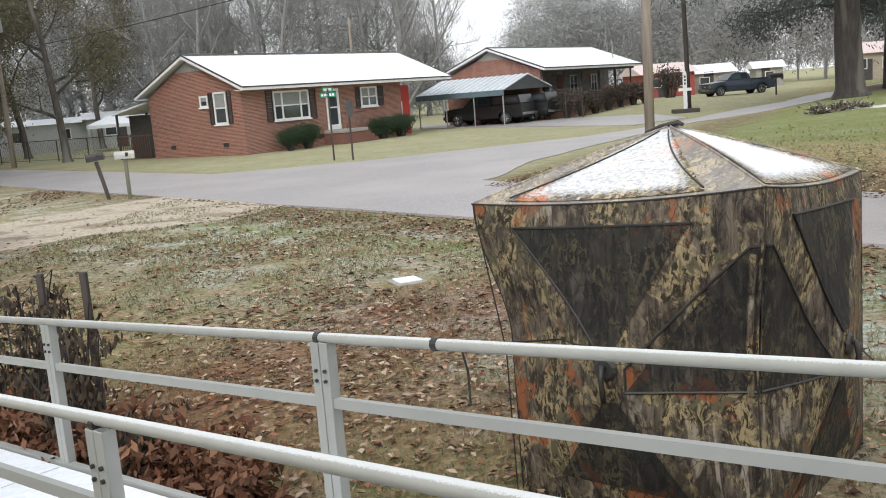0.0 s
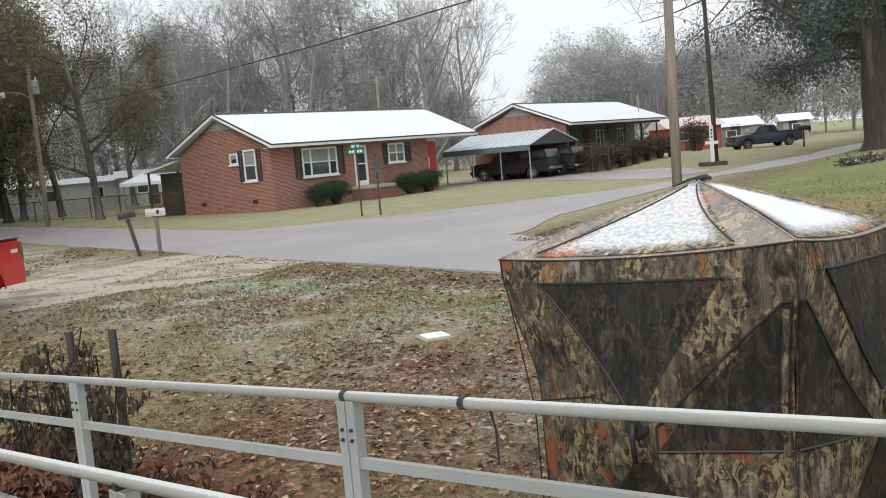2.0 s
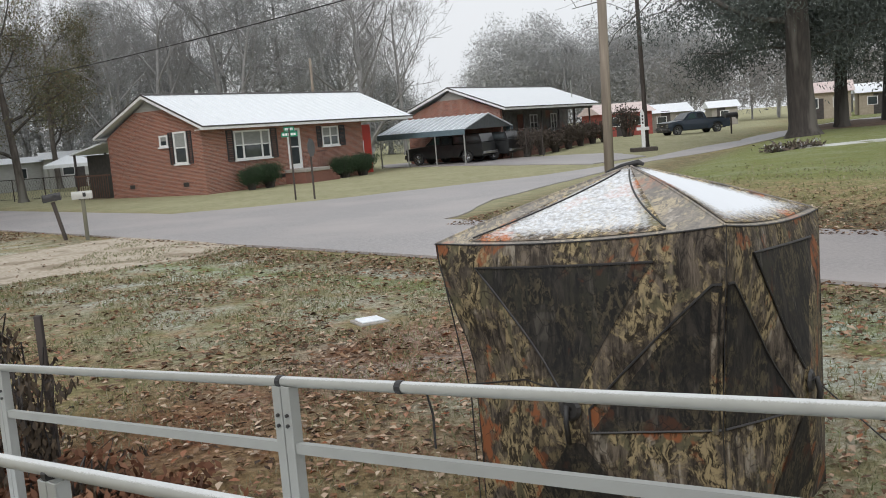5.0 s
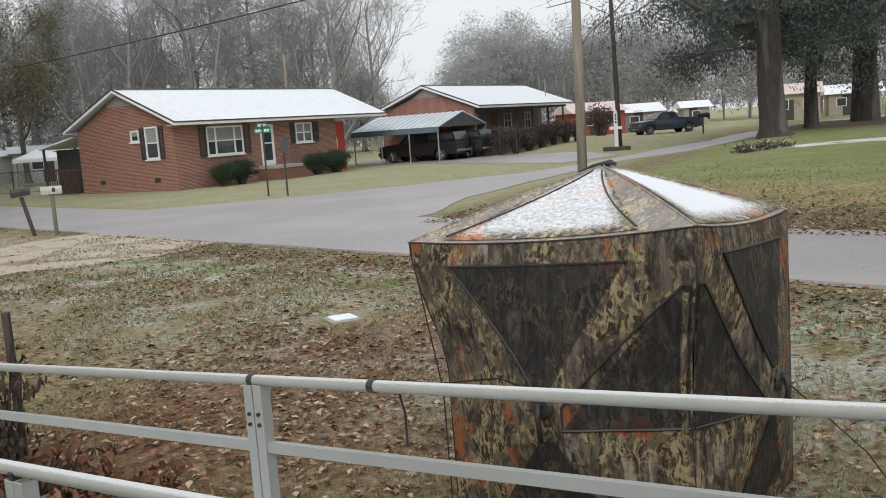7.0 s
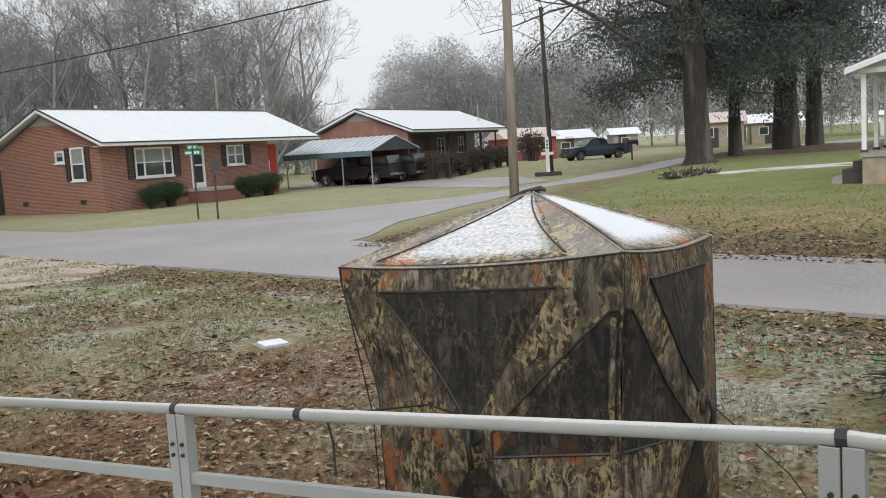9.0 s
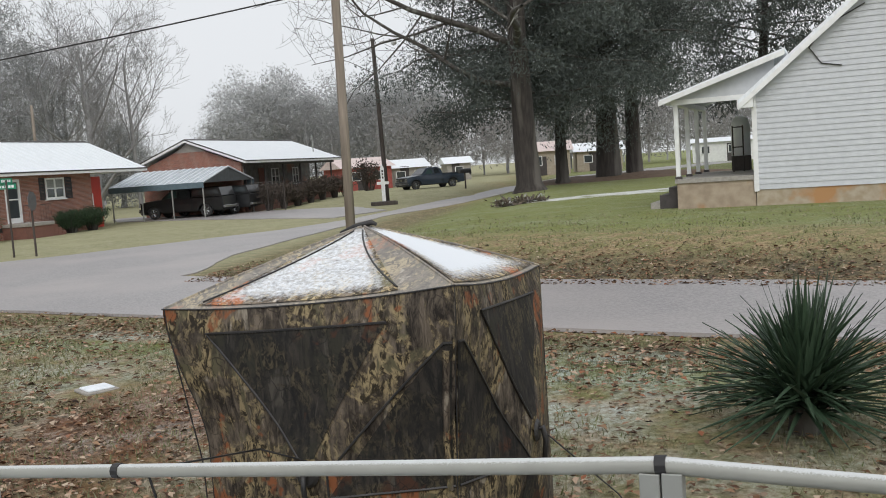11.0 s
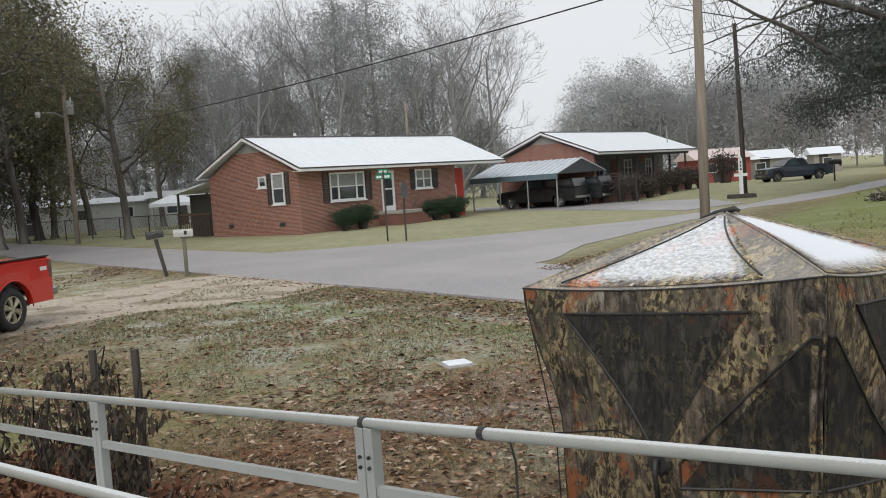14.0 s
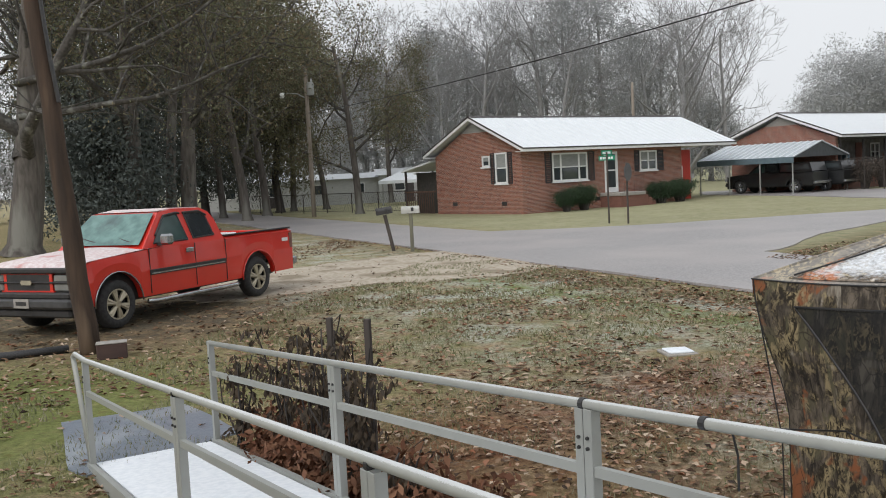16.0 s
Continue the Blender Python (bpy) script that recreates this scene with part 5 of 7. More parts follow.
# ---- the red pickup ----
def build_pickup(name, m, label, paint, simple=False, capped=False):
    """x: towards the front, y: to the driver's side, z up; the rear axle at x = 0, the front axle at x = 3.65."""
    t = thing(name, m, label, "pickup truck")
    thin_sleet = mat("sleet_on_red_paint", (0.72, 0.66, 0.66), (0.60, 0.47, 0.47), 16, 0.7, bump=0.1, c3=(0.55, 0.25, 0.24), scale3=3.0, cut3=(0.58, 0.75))
    W = 0.97
    ra, fa, wr = 0.0, 3.65, 0.385
    dark = M["black"]
    chrome = mat("bright_chrome", (0.42, 0.43, 0.44), (0.34, 0.35, 0.36), 5, 0.25, 0.9, 0.0)

    def arch(cx, r, n=9):
        return [(cx + r * math.cos(a), wr + r * math.sin(a)) for a in (math.pi * (1 - k / n) for k in range(n + 1))]

    def body_side(pts, y_in, y_out, nm, material, lab=""):
        bm = bmesh.new()
        prism(bm, pts, y_in, y_out)
        bmesh.ops.triangulate(bm, faces=[f for f in bm.faces if len(f.verts) > 4], ngon_method="EAR_CLIP")
        return part(nm, bm, material, t, lab)
    low = 0.42

    def side_panel(nm, s, x0, x1, cx, r, top, lab):
        """A body side cut out over the wheel, built in columns."""
        xs = sorted({x0, x1, *(cx + r * math.cos(math.pi * k / 16) for k in range(17)), *(x0 + (x1 - x0) * k / 12 for k in range(13))})
        xs = [x for x in xs if x0 <= x <= x1]
        bm, cols = bmesh.new(), []
        for x in xs:
            zb = wr + math.sqrt(max(0.0, r * r - (x - cx) ** 2)) if abs(x - cx) < r else low
            zb, zt = max(zb, low), top(x)
            zm = zb + (zt - zb) * 0.55
            cols.append([bm.verts.new((x, s * y, z)) for y, z in ((W - 0.10, zb), (W - 0.015, zb), (W, zm), (W - 0.02, zt), (W - 0.12, zt))])
        for p, q in zip(cols, cols[1:]):
            for j in range(4):
                bm.faces.new((p[j], p[j + 1], q[j + 1], q[j]))
            bm.faces.new((p[4], p[0], q[0], q[4]))
        bm.faces.new(cols[0])
        bm.faces.new(cols[-1][::-1])
        part(nm, bm, paint, t, lab)

    def nose(x):
        return 1.20 if x < 2.7 else 1.20 - 0.07 * (x - 2.7) / 1.2 if x < 3.9 else 1.13 - 0.15 * ((x - 3.9) / 0.62) ** 2
    for s in (1, -1):
        side_panel("bed_side", s, -1.15, 0.95, ra, 0.50, lambda x: 1.20, "painted bed side")
        side_panel("body_side", s, 0.962, 4.52, fa, 0.51, nose, "painted body side")
        # shoulders that round the sides inwards
        part("shoulder", P([(s * W, 1.195), (s * (W - 0.10), 1.25), (s * (W - 0.16), 1.25), (s * (W - 0.12), 1.195)], -1.15, 0.95, "x"), paint, t)
        for cx in (ra, fa):
            pts = [(cx + 0.515 * math.cos(a), s * (W + 0.005), wr + 0.515 * math.sin(a)) for a in (math.pi * k / 12 for k in range(13))]
            part("wheel_arch", T(pts, 0.013, 6), chrome if cx == fa and not simple else paint, t, "bright wheel-arch trim", True)
    # bonnet, cowl, bed, tailgate
    bon = bmesh.new()
    g = [[bon.verts.new((x, y, z + 0.05 * (1 - (y / W) ** 2))) for y in (-W + 0.02, -0.6, -0.3, 0, 0.3, 0.6, W - 0.02)] for x, z in ((4.54, 0.97), (4.46, 1.06), (4.2, 1.115), (3.5, 1.165), (2.62, 1.215))]
    for a, b in zip(g, g[1:]):
        for i in range(6):
            bon.faces.new((a[i], a[i + 1], b[i + 1], b[i]))
    part("bonnet", bon, thin_sleet if not simple else paint, t, "bonnet dusted white with sleet", True)
    part("engine_bay", B(2.4, 4.45, -W + 0.13, W - 0.13, 0.45, 0.95), dark, t)
    part("bed_floor", B(-1.1, 0.95, -W + 0.10, W - 0.10, 0.70, 0.76), dark, t, "black bed floor")
    part("tailgate", B(-1.19, -1.13, -W + 0.03, W - 0.03, 0.62, 1.22, 0.015), paint, t)
    part("bed_front", B(0.90, 0.96, -W + 0.1, W - 0.1, 0.70, 1.22), paint, t)
    part("bed_rail_cap", B(-1.15, 0.92, W - 0.15, W - 0.03, 1.248, 1.268), dark, t)
    part("bed_rail_cap", B(-1.15, 0.92, -W + 0.03, -W + 0.15, 1.248, 1.268), dark, t)
    part("underbody", B(-1.0, 4.3, -0.55, 0.55, 0.34, 0.44), dark, t)
    if not simple:
        part("tool_lid", B(0.45, 0.88, -W + 0.12, W - 0.12, 1.20, 1.285, 0.02), M["white"], t, "white tool-box lid behind the cab")
    if capped:
        cap = part("bed_canopy", P([(-1.14, 1.27), (0.95, 1.27), (0.95, 1.80), (-0.98, 1.78)], -W + 0.07, W - 0.07), paint, t, "dark canopy over the bed")
        for y in (-W + 0.058, W - 0.070):
            part("canopy_window", P([(-0.95, 1.38), (0.80, 1.38), (0.80, 1.68), (-0.86, 1.66)], y, y + 0.012), M["glass"], cap)
    # cab
    cabp = [(0.98, 1.20), (1.06, 1.58), (1.16, 1.72), (1.35, 1.80), (2.0, 1.815), (2.42, 1.77), (3.05, 1.20)]

    def inward(z):
        return W - 0.02 - 0.22 * max(0.0, (z - 1.2) / 0.6)
    bm = bmesh.new()
    L_, R_ = [bm.verts.new((x, inward(z), z)) for x, z in cabp], [bm.verts.new((x, -inward(z), z)) for x, z in cabp]
    for i in range(len(cabp) - 1):
        bm.faces.new((L_[i], L_[i + 1], R_[i + 1], R_[i]))
    bm.faces.new(L_)
    bm.faces.new(R_[::-1])
    bmesh.ops.triangulate(bm, faces=[f for f in bm.faces if len(f.verts) > 4], ngon_method="EAR_CLIP")
    part("cab", bm, paint, t, "extended cab")
    roof = bmesh.new()
    prism(roof, [(1.2, 1.775), (1.35, 1.815), (2.0, 1.83), (2.38, 1.79), (2.0, 1.80), (1.35, 1.78)], -0.66, 0.66)
    part("roof_snow", roof, thin_sleet if not simple else paint, t, "thin white sleet on the cab roof")
    gl = glass("green_tinted_glass", (0.05, 0.085, 0.082), 0.06)
    dk = glass("dark_tinted_glass", (0.03, 0.035, 0.04), 0.05)
    ws = bmesh.new()
    q = [ws.verts.new(v) for v in ((2.455, 0.70, 1.745), (2.455, -0.70, 1.745), (3.02, -0.86, 1.25), (3.02, 0.86, 1.25))]
    ws.faces.new(q)
    bmesh.ops.translate(ws, vec=(0.02, 0, 0.02), verts=ws.verts)
    part("windscreen", ws, mat("frosted_green_glass", (0.15, 0.27, 0.25), (0.09, 0.17, 0.16), 5, 0.22, bump=0.02, c3=(0.07, 0.11, 0.11), scale3=2.2, cut3=(0.58, 0.75)) if not simple else dk, t, "frosted green windscreen")
    for s in (1, -1):
        for poly, nm in (([(1.93, 1.27), (2.78, 1.27), (2.34, 1.69), (2.0, 1.72)], "door_window"), ([(1.22, 1.30), (1.78, 1.28), (1.82, 1.72), (1.40, 1.72), (1.28, 1.62)], "rear_window")):
            bm = bmesh.new()
            vs = [bm.verts.new((x, s * (inward(z) + 0.006), z)) for x, z in poly]
            bm.faces.new(vs)
            part(nm, bm, (gl if nm == "door_window" else dk), t)
            pts = [(x, s * (inward(z) + 0.008), z) for x, z in poly + poly[:1]]
            part("window_seal", T(pts, 0.016, 5), dark, t)
        if simple:
            continue
        part("visor", T([(x, s * (inward(z) + 0.02), z) for x, z in ((2.68, 1.40), (2.34, 1.71), (2.0, 1.745), (1.93, 1.73))], 0.02, 6), dark, t, "dark window visor")
        part("visor", T([(x, s * (inward(z) + 0.02), z) for x, z in ((1.84, 1.735), (1.42, 1.74), (1.26, 1.66))], 0.02, 6), dark, t, "dark window visor")
        mirror = part("mirror", B(2.60, 2.74, min(s * 1.02, s * 1.24), max(s * 1.02, s * 1.24), 1.24, 1.42, 0.035), chrome, t, "chrome door mirror")
        part("mirror_arm", B(2.62, 2.70, min(s * 0.93, s * 1.05), max(s * 0.93, s * 1.05), 1.23, 1.28), dark, mirror)
        part("door_handle", B(1.86, 2.05, min(s * W, s * (W + 0.03)), max(s * W, s * (W + 0.03)), 1.05, 1.13, 0.012), chrome, t, "chrome door handle")
        mould = part("side_moulding", B(1.0, 2.95, min(s * W, s * (W + 0.022)), max(s * W, s * (W + 0.022)), 0.76, 0.85, 0.008), dark, t, "black side moulding")
        part("moulding_strip", B(1.05, 2.92, min(s * (W + 0.022), s * (W + 0.028)), max(s * (W + 0.022), s * (W + 0.028)), 0.775, 0.797), chrome, mould, "bright strip")
        part("running_board", T([(0.62, s * (W - 0.03), 0.34), (0.75, s * (W + 0.03), 0.33), (2.85, s * (W + 0.03), 0.33), (3.0, s * (W - 0.03), 0.34)], 0.042, 8), chrome, t, "bright tubular running board", True)
        for x in (0.965, 1.80, 2.93):
            part("door_gap", B(x - 0.006, x + 0.006, min(s * (W - 0.01), s * (W + 0.002)), max(s * (W - 0.01), s * (W + 0.002)), 0.46, 1.2), dark, t)
        part("tail_lamp", B(-1.16, -1.06, min(s * (W - 0.05), s * (W + 0.006)), max(s * (W - 0.05), s * (W + 0.006)), 0.85, 1.16, 0.01), M["steps"], t, "dark red tail lamp")
    # wheels
    tyre_m = mat("black_tyre", (0.022, 0.022, 0.023), (0.04, 0.04, 0.04), 20, 0.85, bump=0.3)
    rim_m = mat("pale_gold_alloy", (0.50, 0.45, 0.34), (0.38, 0.34, 0.26), 8, 0.4, 0.5, 0.05)
    wheel = None
    for cx in (fa, ra):
        for s in (1, -1):
            y0 = s * (W - 0.02)
            prof = [(0.20, -0.24), (wr - 0.04, -0.25), (wr, -0.20), (wr + 0.003, -0.06), (wr - 0.03, -0.005), (0.27, 0.0), (0.245, -0.02)]
            V, F, n = [], [], 28
            for k in range(n):
                a = 2 * math.pi * k / n
                V += [(cx + r * math.cos(a), y0 + s * d, wr + r * math.sin(a)) for r, d in prof]
            m_ = len(prof)
            for k in range(n):
                for j in range(m_ - 1):
                    F.append((k * m_ + j, k * m_ + j + 1, ((k + 1) % n) * m_ + j + 1, ((k + 1) % n) * m_ + j))
            tyre = pymesh("tyre", V, F, tyre_m, t, "black tyre", True)
            part("rim_barrel", T([(cx, y0 - s * 0.16, wr), (cx, y0 - s * 0.10, wr)], 0.235, 20), dark, tyre)
            rim = bmesh.new()
            for k in range(6):
                a = 2 * math.pi * k / 6 + 0.3
                for da in (-0.13, 0.13):
                    p0 = Vector((cx + 0.05 * math.cos(a), y0 - s * 0.035, wr + 0.05 * math.sin(a)))
                    p1 = Vector((cx + 0.235 * math.cos(a + da), y0 - s * 0.045, wr + 0.235 * math.sin(a + da)))
                    tube(rim, [p0, p1], [0.030, 0.034], 6)
            ring = [(cx + 0.238 * math.cos(a), y0 - s * 0.035, wr + 0.238 * math.sin(a)) for a in (2 * math.pi * k / 24 for k in range(25))]
            tube(rim, ring, 0.018, 6)
            tube(rim, [(cx, y0 - s * 0.08, wr), (cx, y0 - s * 0.015, wr)], 0.06, 10)
            part("rim", rim, rim_m if not simple else chrome, tyre, "pale alloy rim with six spokes")
            part("wheel_well", B(cx - 0.47, cx + 0.47, min(s * 0.55, s * (W - 0.13)), max(s * 0.55, s * (W - 0.13)), 0.75, 0.95), dark, t)
    # the nose
    gr = part("grille", B(4.46, 4.53, -0.52, 0.52, 0.70, 0.97, 0.01), dark, t, "black mesh grille")
    part("grille_bar", B(4.53, 4.56, -0.92, 0.92, 0.822, 0.848, 0.008), dark, gr, "dark grille bar")
    for z in (0.69, 0.965):
        part("grille_edge", B(4.50, 4.55, -0.56, 0.56, z, z + 0.022), paint, gr, "painted grille edge")
    part("badge", P([(-0.10, 0.80), (0.10, 0.80), (0.12, 0.835), (0.10, 0.87), (-0.10, 0.87), (-0.12, 0.835)], 4.562, 4.575, "x"), rim_m, gr, "plain badge")
    for y in (-0.52, 0.52):
        part("grille_panel", B(4.47, 4.535, y - (0.06 if y > 0 else 0.0), y + (0.0 if y > 0 else 0.06), 0.70, 0.97), paint, gr)
    lens = glass("headlamp_lens", (0.22, 0.22, 0.21), 0.1)
    for s in (1, -1):
        head = part("headlamp", B(4.36, 4.535, min(s * 0.54, s * 0.955), max(s * 0.54, s * 0.955), 0.70, 0.955, 0.02), lens, t, "clear headlamp")
        part("lamp_divider", B(4.50, 4.54, min(s * 0.54, s * 0.965), max(s * 0.54, s * 0.965), 0.81, 0.86), dark, head)
    part("bonnet_shield", B(4.50, 4.58, -0.93, 0.93, 0.975, 1.06, 0.02), dark, t, "black bonnet deflector")
    bump = part("front_bumper", B(4.40, 4.68, -0.99, 0.99, 0.44, 0.60, 0.04), mat("dull_grey_bumper", (0.09, 0.09, 0.092), (0.06, 0.06, 0.062), 6, 0.4, 0.3), t, "grey chrome front bumper")
    part("bumper_top", B(4.40, 4.66, -0.97, 0.97, 0.602, 0.69, 0.02), dark, bump, "black bumper pad")
    part("number_plate", B(4.682, 4.694, -0.16, 0.16, 0.46, 0.60), M["concrete"], bump, "pale number plate")
    part("number_bar", B(4.695, 4.698, -0.11, 0.11, 0.50, 0.56), dark, bump)
    part("air_dam", B(4.25, 4.60, -0.9, 0.9, 0.30, 0.435, 0.03), dark, t)
    part("rear_bumper", B(-1.34, -1.17, -0.95, 0.95, 0.50, 0.66, 0.03), chrome, t, "bright rear bumper")
    if not simple:
        part("wiper", T([(2.98, 0.62, 1.31), (2.86, 0.10, 1.41)], 0.014, 5), dark, t)
        part("wiper", T([(2.98, -0.15, 1.31), (2.88, -0.62, 1.40)], 0.014, 5), dark, t)
        part("decal", B(-1.0, -0.80, W, W + 0.003, 1.00, 1.07), M["white"], t, "small pale side decal")
    return t


red = mat("red_truck_paint", (0.62, 0.030, 0.018), (0.57, 0.026, 0.016), 2, 0.28, 0.0, 0.0, coat=0.6)
d_ = Vector((-0.53, -3.64)).normalized()
build_pickup("red_pickup", pose(-8.73 - 0.99 * 0.93, 15.95 + 0.144 * 0.93, 0.02, 0, 0, math.degrees(math.atan2(d_.y, d_.x))), "red extended-cab pickup truck dusted with sleet", red)


# ---- carport with two dark vehicles, and the second brick house ----
def build_carport():
    c = thing("carport", pose(3.75, 58.2, 0.05, 0, 0, 54), "open metal carport with white ribbed roof", "carport")
    L, D = 6.1, 6.9      # x: across the gable end, y: away along the eave
    frost = mat("frosted_ribbed_metal", (0.52, 0.56, 0.60), (0.40, 0.44, 0.48), 5, 0.5, 0.2, bump=0.1)
    zr, ze = 3.02, 2.12
    for xa, xb in ((0.0, L / 2), (L, L / 2)):
        roof = part("roof_sheet", P([(xa, ze), (xb, zr), (xb, zr + 0.05), (xa, ze + 0.05)], 0, D), frost, c, "white frosted metal roof sheet")
        for k in range(15):
            y = 0.46 * k
            part("roof_rib", P([(xa, ze + 0.05), (xb, zr + 0.05), (xb, zr + 0.085), (xa, ze + 0.085)], y, y + 0.06), M["roofsnow"], roof)
        s = -1 if xa == 0 else 1
        part("eave_skirt", B(min(xa, xa + s * 0.02), max(xa, xa + s * 0.02), 0, D, ze - 0.30, ze + 0.04), mat("slate_blue_trim", (0.12, 0.17, 0.20), (0.09, 0.13, 0.16), 5, 0.5), c, "slate-blue eave trim")
    part("gable_end", P([(0.02, ze), (L - 0.02, ze), (L / 2, zr - 0.02)], 0.05, 0.08), mat("dark_gable_sheet", (0.075, 0.085, 0.09), (0.055, 0.06, 0.065), 5, 0.6), c, "dark gable sheet")
    for x in (0.05, L - 0.1):
        for k in range(4):
            y = 0.1 + k * (D - 0.3) / 3
            part("post", B(x, x + 0.06, y, y + 0.06, -0.1, ze), M["alu"], c)


build_carport()
navy = mat("dark_blue_truck_paint", (0.014, 0.028, 0.052), (0.018, 0.03, 0.05), 3, 0.3, bump=0.0, coat=0.5)
blk = mat("black_truck_paint", (0.010, 0.011, 0.013), (0.016, 0.017, 0.018), 3, 0.35, bump=0.0, coat=0.4)
build_pickup("black_pickup", pose(4.35, 60.6, 0.05, 0, 0, 148), "black pickup truck parked under the carport", blk, True, True)
build_pickup("black_pickup", pose(6.2, 62.2, 0.05, 0, 0, 148), "second black pickup parked deeper under the carport", blk, True, True)
build_pickup("navy_pickup", pose(25.6, 77.2, 0.30, 0, 0, 193), "dark navy pickup truck parked beside the far lane", navy, True)


def build_house_two():
    h = thing("brick_house", frame_at(6.72, 61.7, 54, 0.15), "second red brick house with long dark porch and snowy roof", "house")
    L, D, ze, zr = 15.3, 8.8, 3.2, 4.85
    part("wall", B(0.4, 0.65, 0.6, D - 0.6, -0.2, ze - 0.05), M["brick"], h)
    part("wall", P([(0.6, ze - 0.05), (D - 0.6, ze - 0.05), (D / 2 + 1.2, zr - 0.75), (D / 2 - 1.2, zr - 0.75)], 0.4, 0.65, "x"), M["brick"], h)
    part("gable_vent", P([(D / 2 - 1.2, zr - 0.745), (D / 2 + 1.2, zr - 0.745), (D / 2, zr - 0.1)], 0.42, 0.6, "x"), M["concrete"], h, "pale gable peak")
    part("wall", B(0.65, 14.7, 2.6, 2.85, -0.2, ze - 0.05), mat("dim_grey_boards", (0.20, 0.20, 0.20), (0.13, 0.125, 0.12), 3, 0.8, c3=(0.24, 0.13, 0.10), scale3=0.6), h)
    part("wall", B(14.45, 14.7, 2.85, D - 0.6, -0.2, ze - 0.05), M["brick"], h)
    part("wall", B(0.65, 14.7, D - 0.85, D - 0.6, -0.2, ze - 0.05), M["brick"], h)
    gable_roof(h, L, D, ze, zr, ribs=0.0)
    part("porch_floor", B(0.65, 14.7, 0.5, 2.6, -0.2, 0.75), M["steps"], h, "brick porch floor")
    for k in range(6):
        x = 0.9 + 2.7 * k
        part("porch_post", B(x, x + 0.1, 0.55, 0.65, 0.75, ze - 0.05), M["fascia"], h, "dark porch post")
    part("porch_beam", B(0.65, 14.9, 0.5, 0.68, ze - 0.25, ze - 0.02), M["fascia"], h, "dark porch beam")
    for x0, x1 in ((3.0, 4.2), (8.2, 9.4), (11.6, 12.6)):
        window(h, ("y", 2.6), x0, x1, 1.5, 2.75, (0.5,), True, True)
    part("door", B(6.3, 7.2, 2.55, 2.6, 0.78, 2.8), M["steps"], h, "dark brown front door")
    rail = part("porch_rail", B(0.8, 14.6, 0.55, 0.62, 1.55, 1.62), M["fascia"], h, "dark porch rail")
    for k in range(60):
        x = 0.9 + 0.23 * k
        part("baluster", B(x, x + 0.04, 0.57, 0.60, 0.75, 1.55), M["fascia"], rail)
    part("chimney_pipe", T([(5.0, D / 2, zr), (5.0, D / 2, zr + 0.45)], 0.1, 8), M["alu"], h)
    part("antenna_mast", T([(13.5, 1.5, 0), (13.3, 1.5, 5.2)], 0.04, 6), M["alu"], h)


build_house_two()


def far_house(x, y, deg, L, D, h, rise, wall, roof, label, wins=3, group="houses in the distance"):
    o = thing("house", pose(x, y, gz(x, y), 0, 0, deg), label, "house", group)
    part("wall", B(0, L, 0, D, -0.2, h), wall, o)
    part("roof", P([(-0.35, h), (D + 0.35, h), (D / 2, h + rise)], -0.4, L + 0.4, "x"), roof, o, "snowy gabled roof")
    for k in range(wins):
        a = L * (k + 0.5) / wins
        w = part("window", B(a - 0.5, a + 0.5, -0.05, 0.0, h * 0.42, h * 0.82), M["white"], o)
        part("pane", B(a - 0.42, a + 0.42, -0.065, -0.052, h * 0.45, h * 0.79), M["glass"], w)
    part("door", B(L * 0.36 - 0.45, L * 0.36 + 0.45, -0.04, 0.0, 0.0, 2.05), M["fascia"], o)
    return o


redwall = mat("faded_red_wall", (0.36, 0.09, 0.075), (0.28, 0.07, 0.06), 4, 0.8)
pinkroof = mat("pinkish_snowy_roof", (0.66, 0.56, 0.54), (0.56, 0.46, 0.44), 4, 0.8)
tan = mat("tan_stucco", (0.44, 0.38, 0.31), (0.36, 0.31, 0.25), 4, 0.85)
pale = mat("pale_trailer_siding", (0.50, 0.51, 0.50), (0.42, 0.43, 0.42), 3, 0.6, stretch=(1, 1, 6))
far_house(18.9, 88.5, 8, 5.0, 6, 2.2, 1.0, redwall, pinkroof, "small far house with red walls and pinkish snowy roof", 2)
far_house(24.6, 92, -2, 3.8, 5, 1.9, 0.9, M["concrete"], M["roofsnow"], "low grey far house with snowy roof", 2)
far_house(34.6, 104, -10, 2.8, 5, 2.0, 0.8, M["concrete"], M["roofsnow"], "small pale far house with snowy roof", 1)
far_house(39.6, 92, -22, 4.6, 6, 2.6, 1.1, tan, pinkroof, "tan far house behind the big trunks", 2)
far_house(46.5, 94, -22, 5, 6, 2.2, 1.0, tan, M["roofsnow"], "low tan far house behind the big trunks", 2)
far_house(62, 95, -36, 12, 4, 2.3, 0.5, M["white"], M["roofsnow"], "long white trailer home far across the grass", 4)
far_house(-44.5, 73.5, 27, 15.5, 4.5, 2.35, 0.5, pale, M["roofsnow"], "long pale trailer home with snowy roof", 4)
far_house(-30.2, 79, 20, 7.5, 4.5, 2.5, 0.6, pale, M["roofsnow"], "pale trailer home with snowy roof", 2)


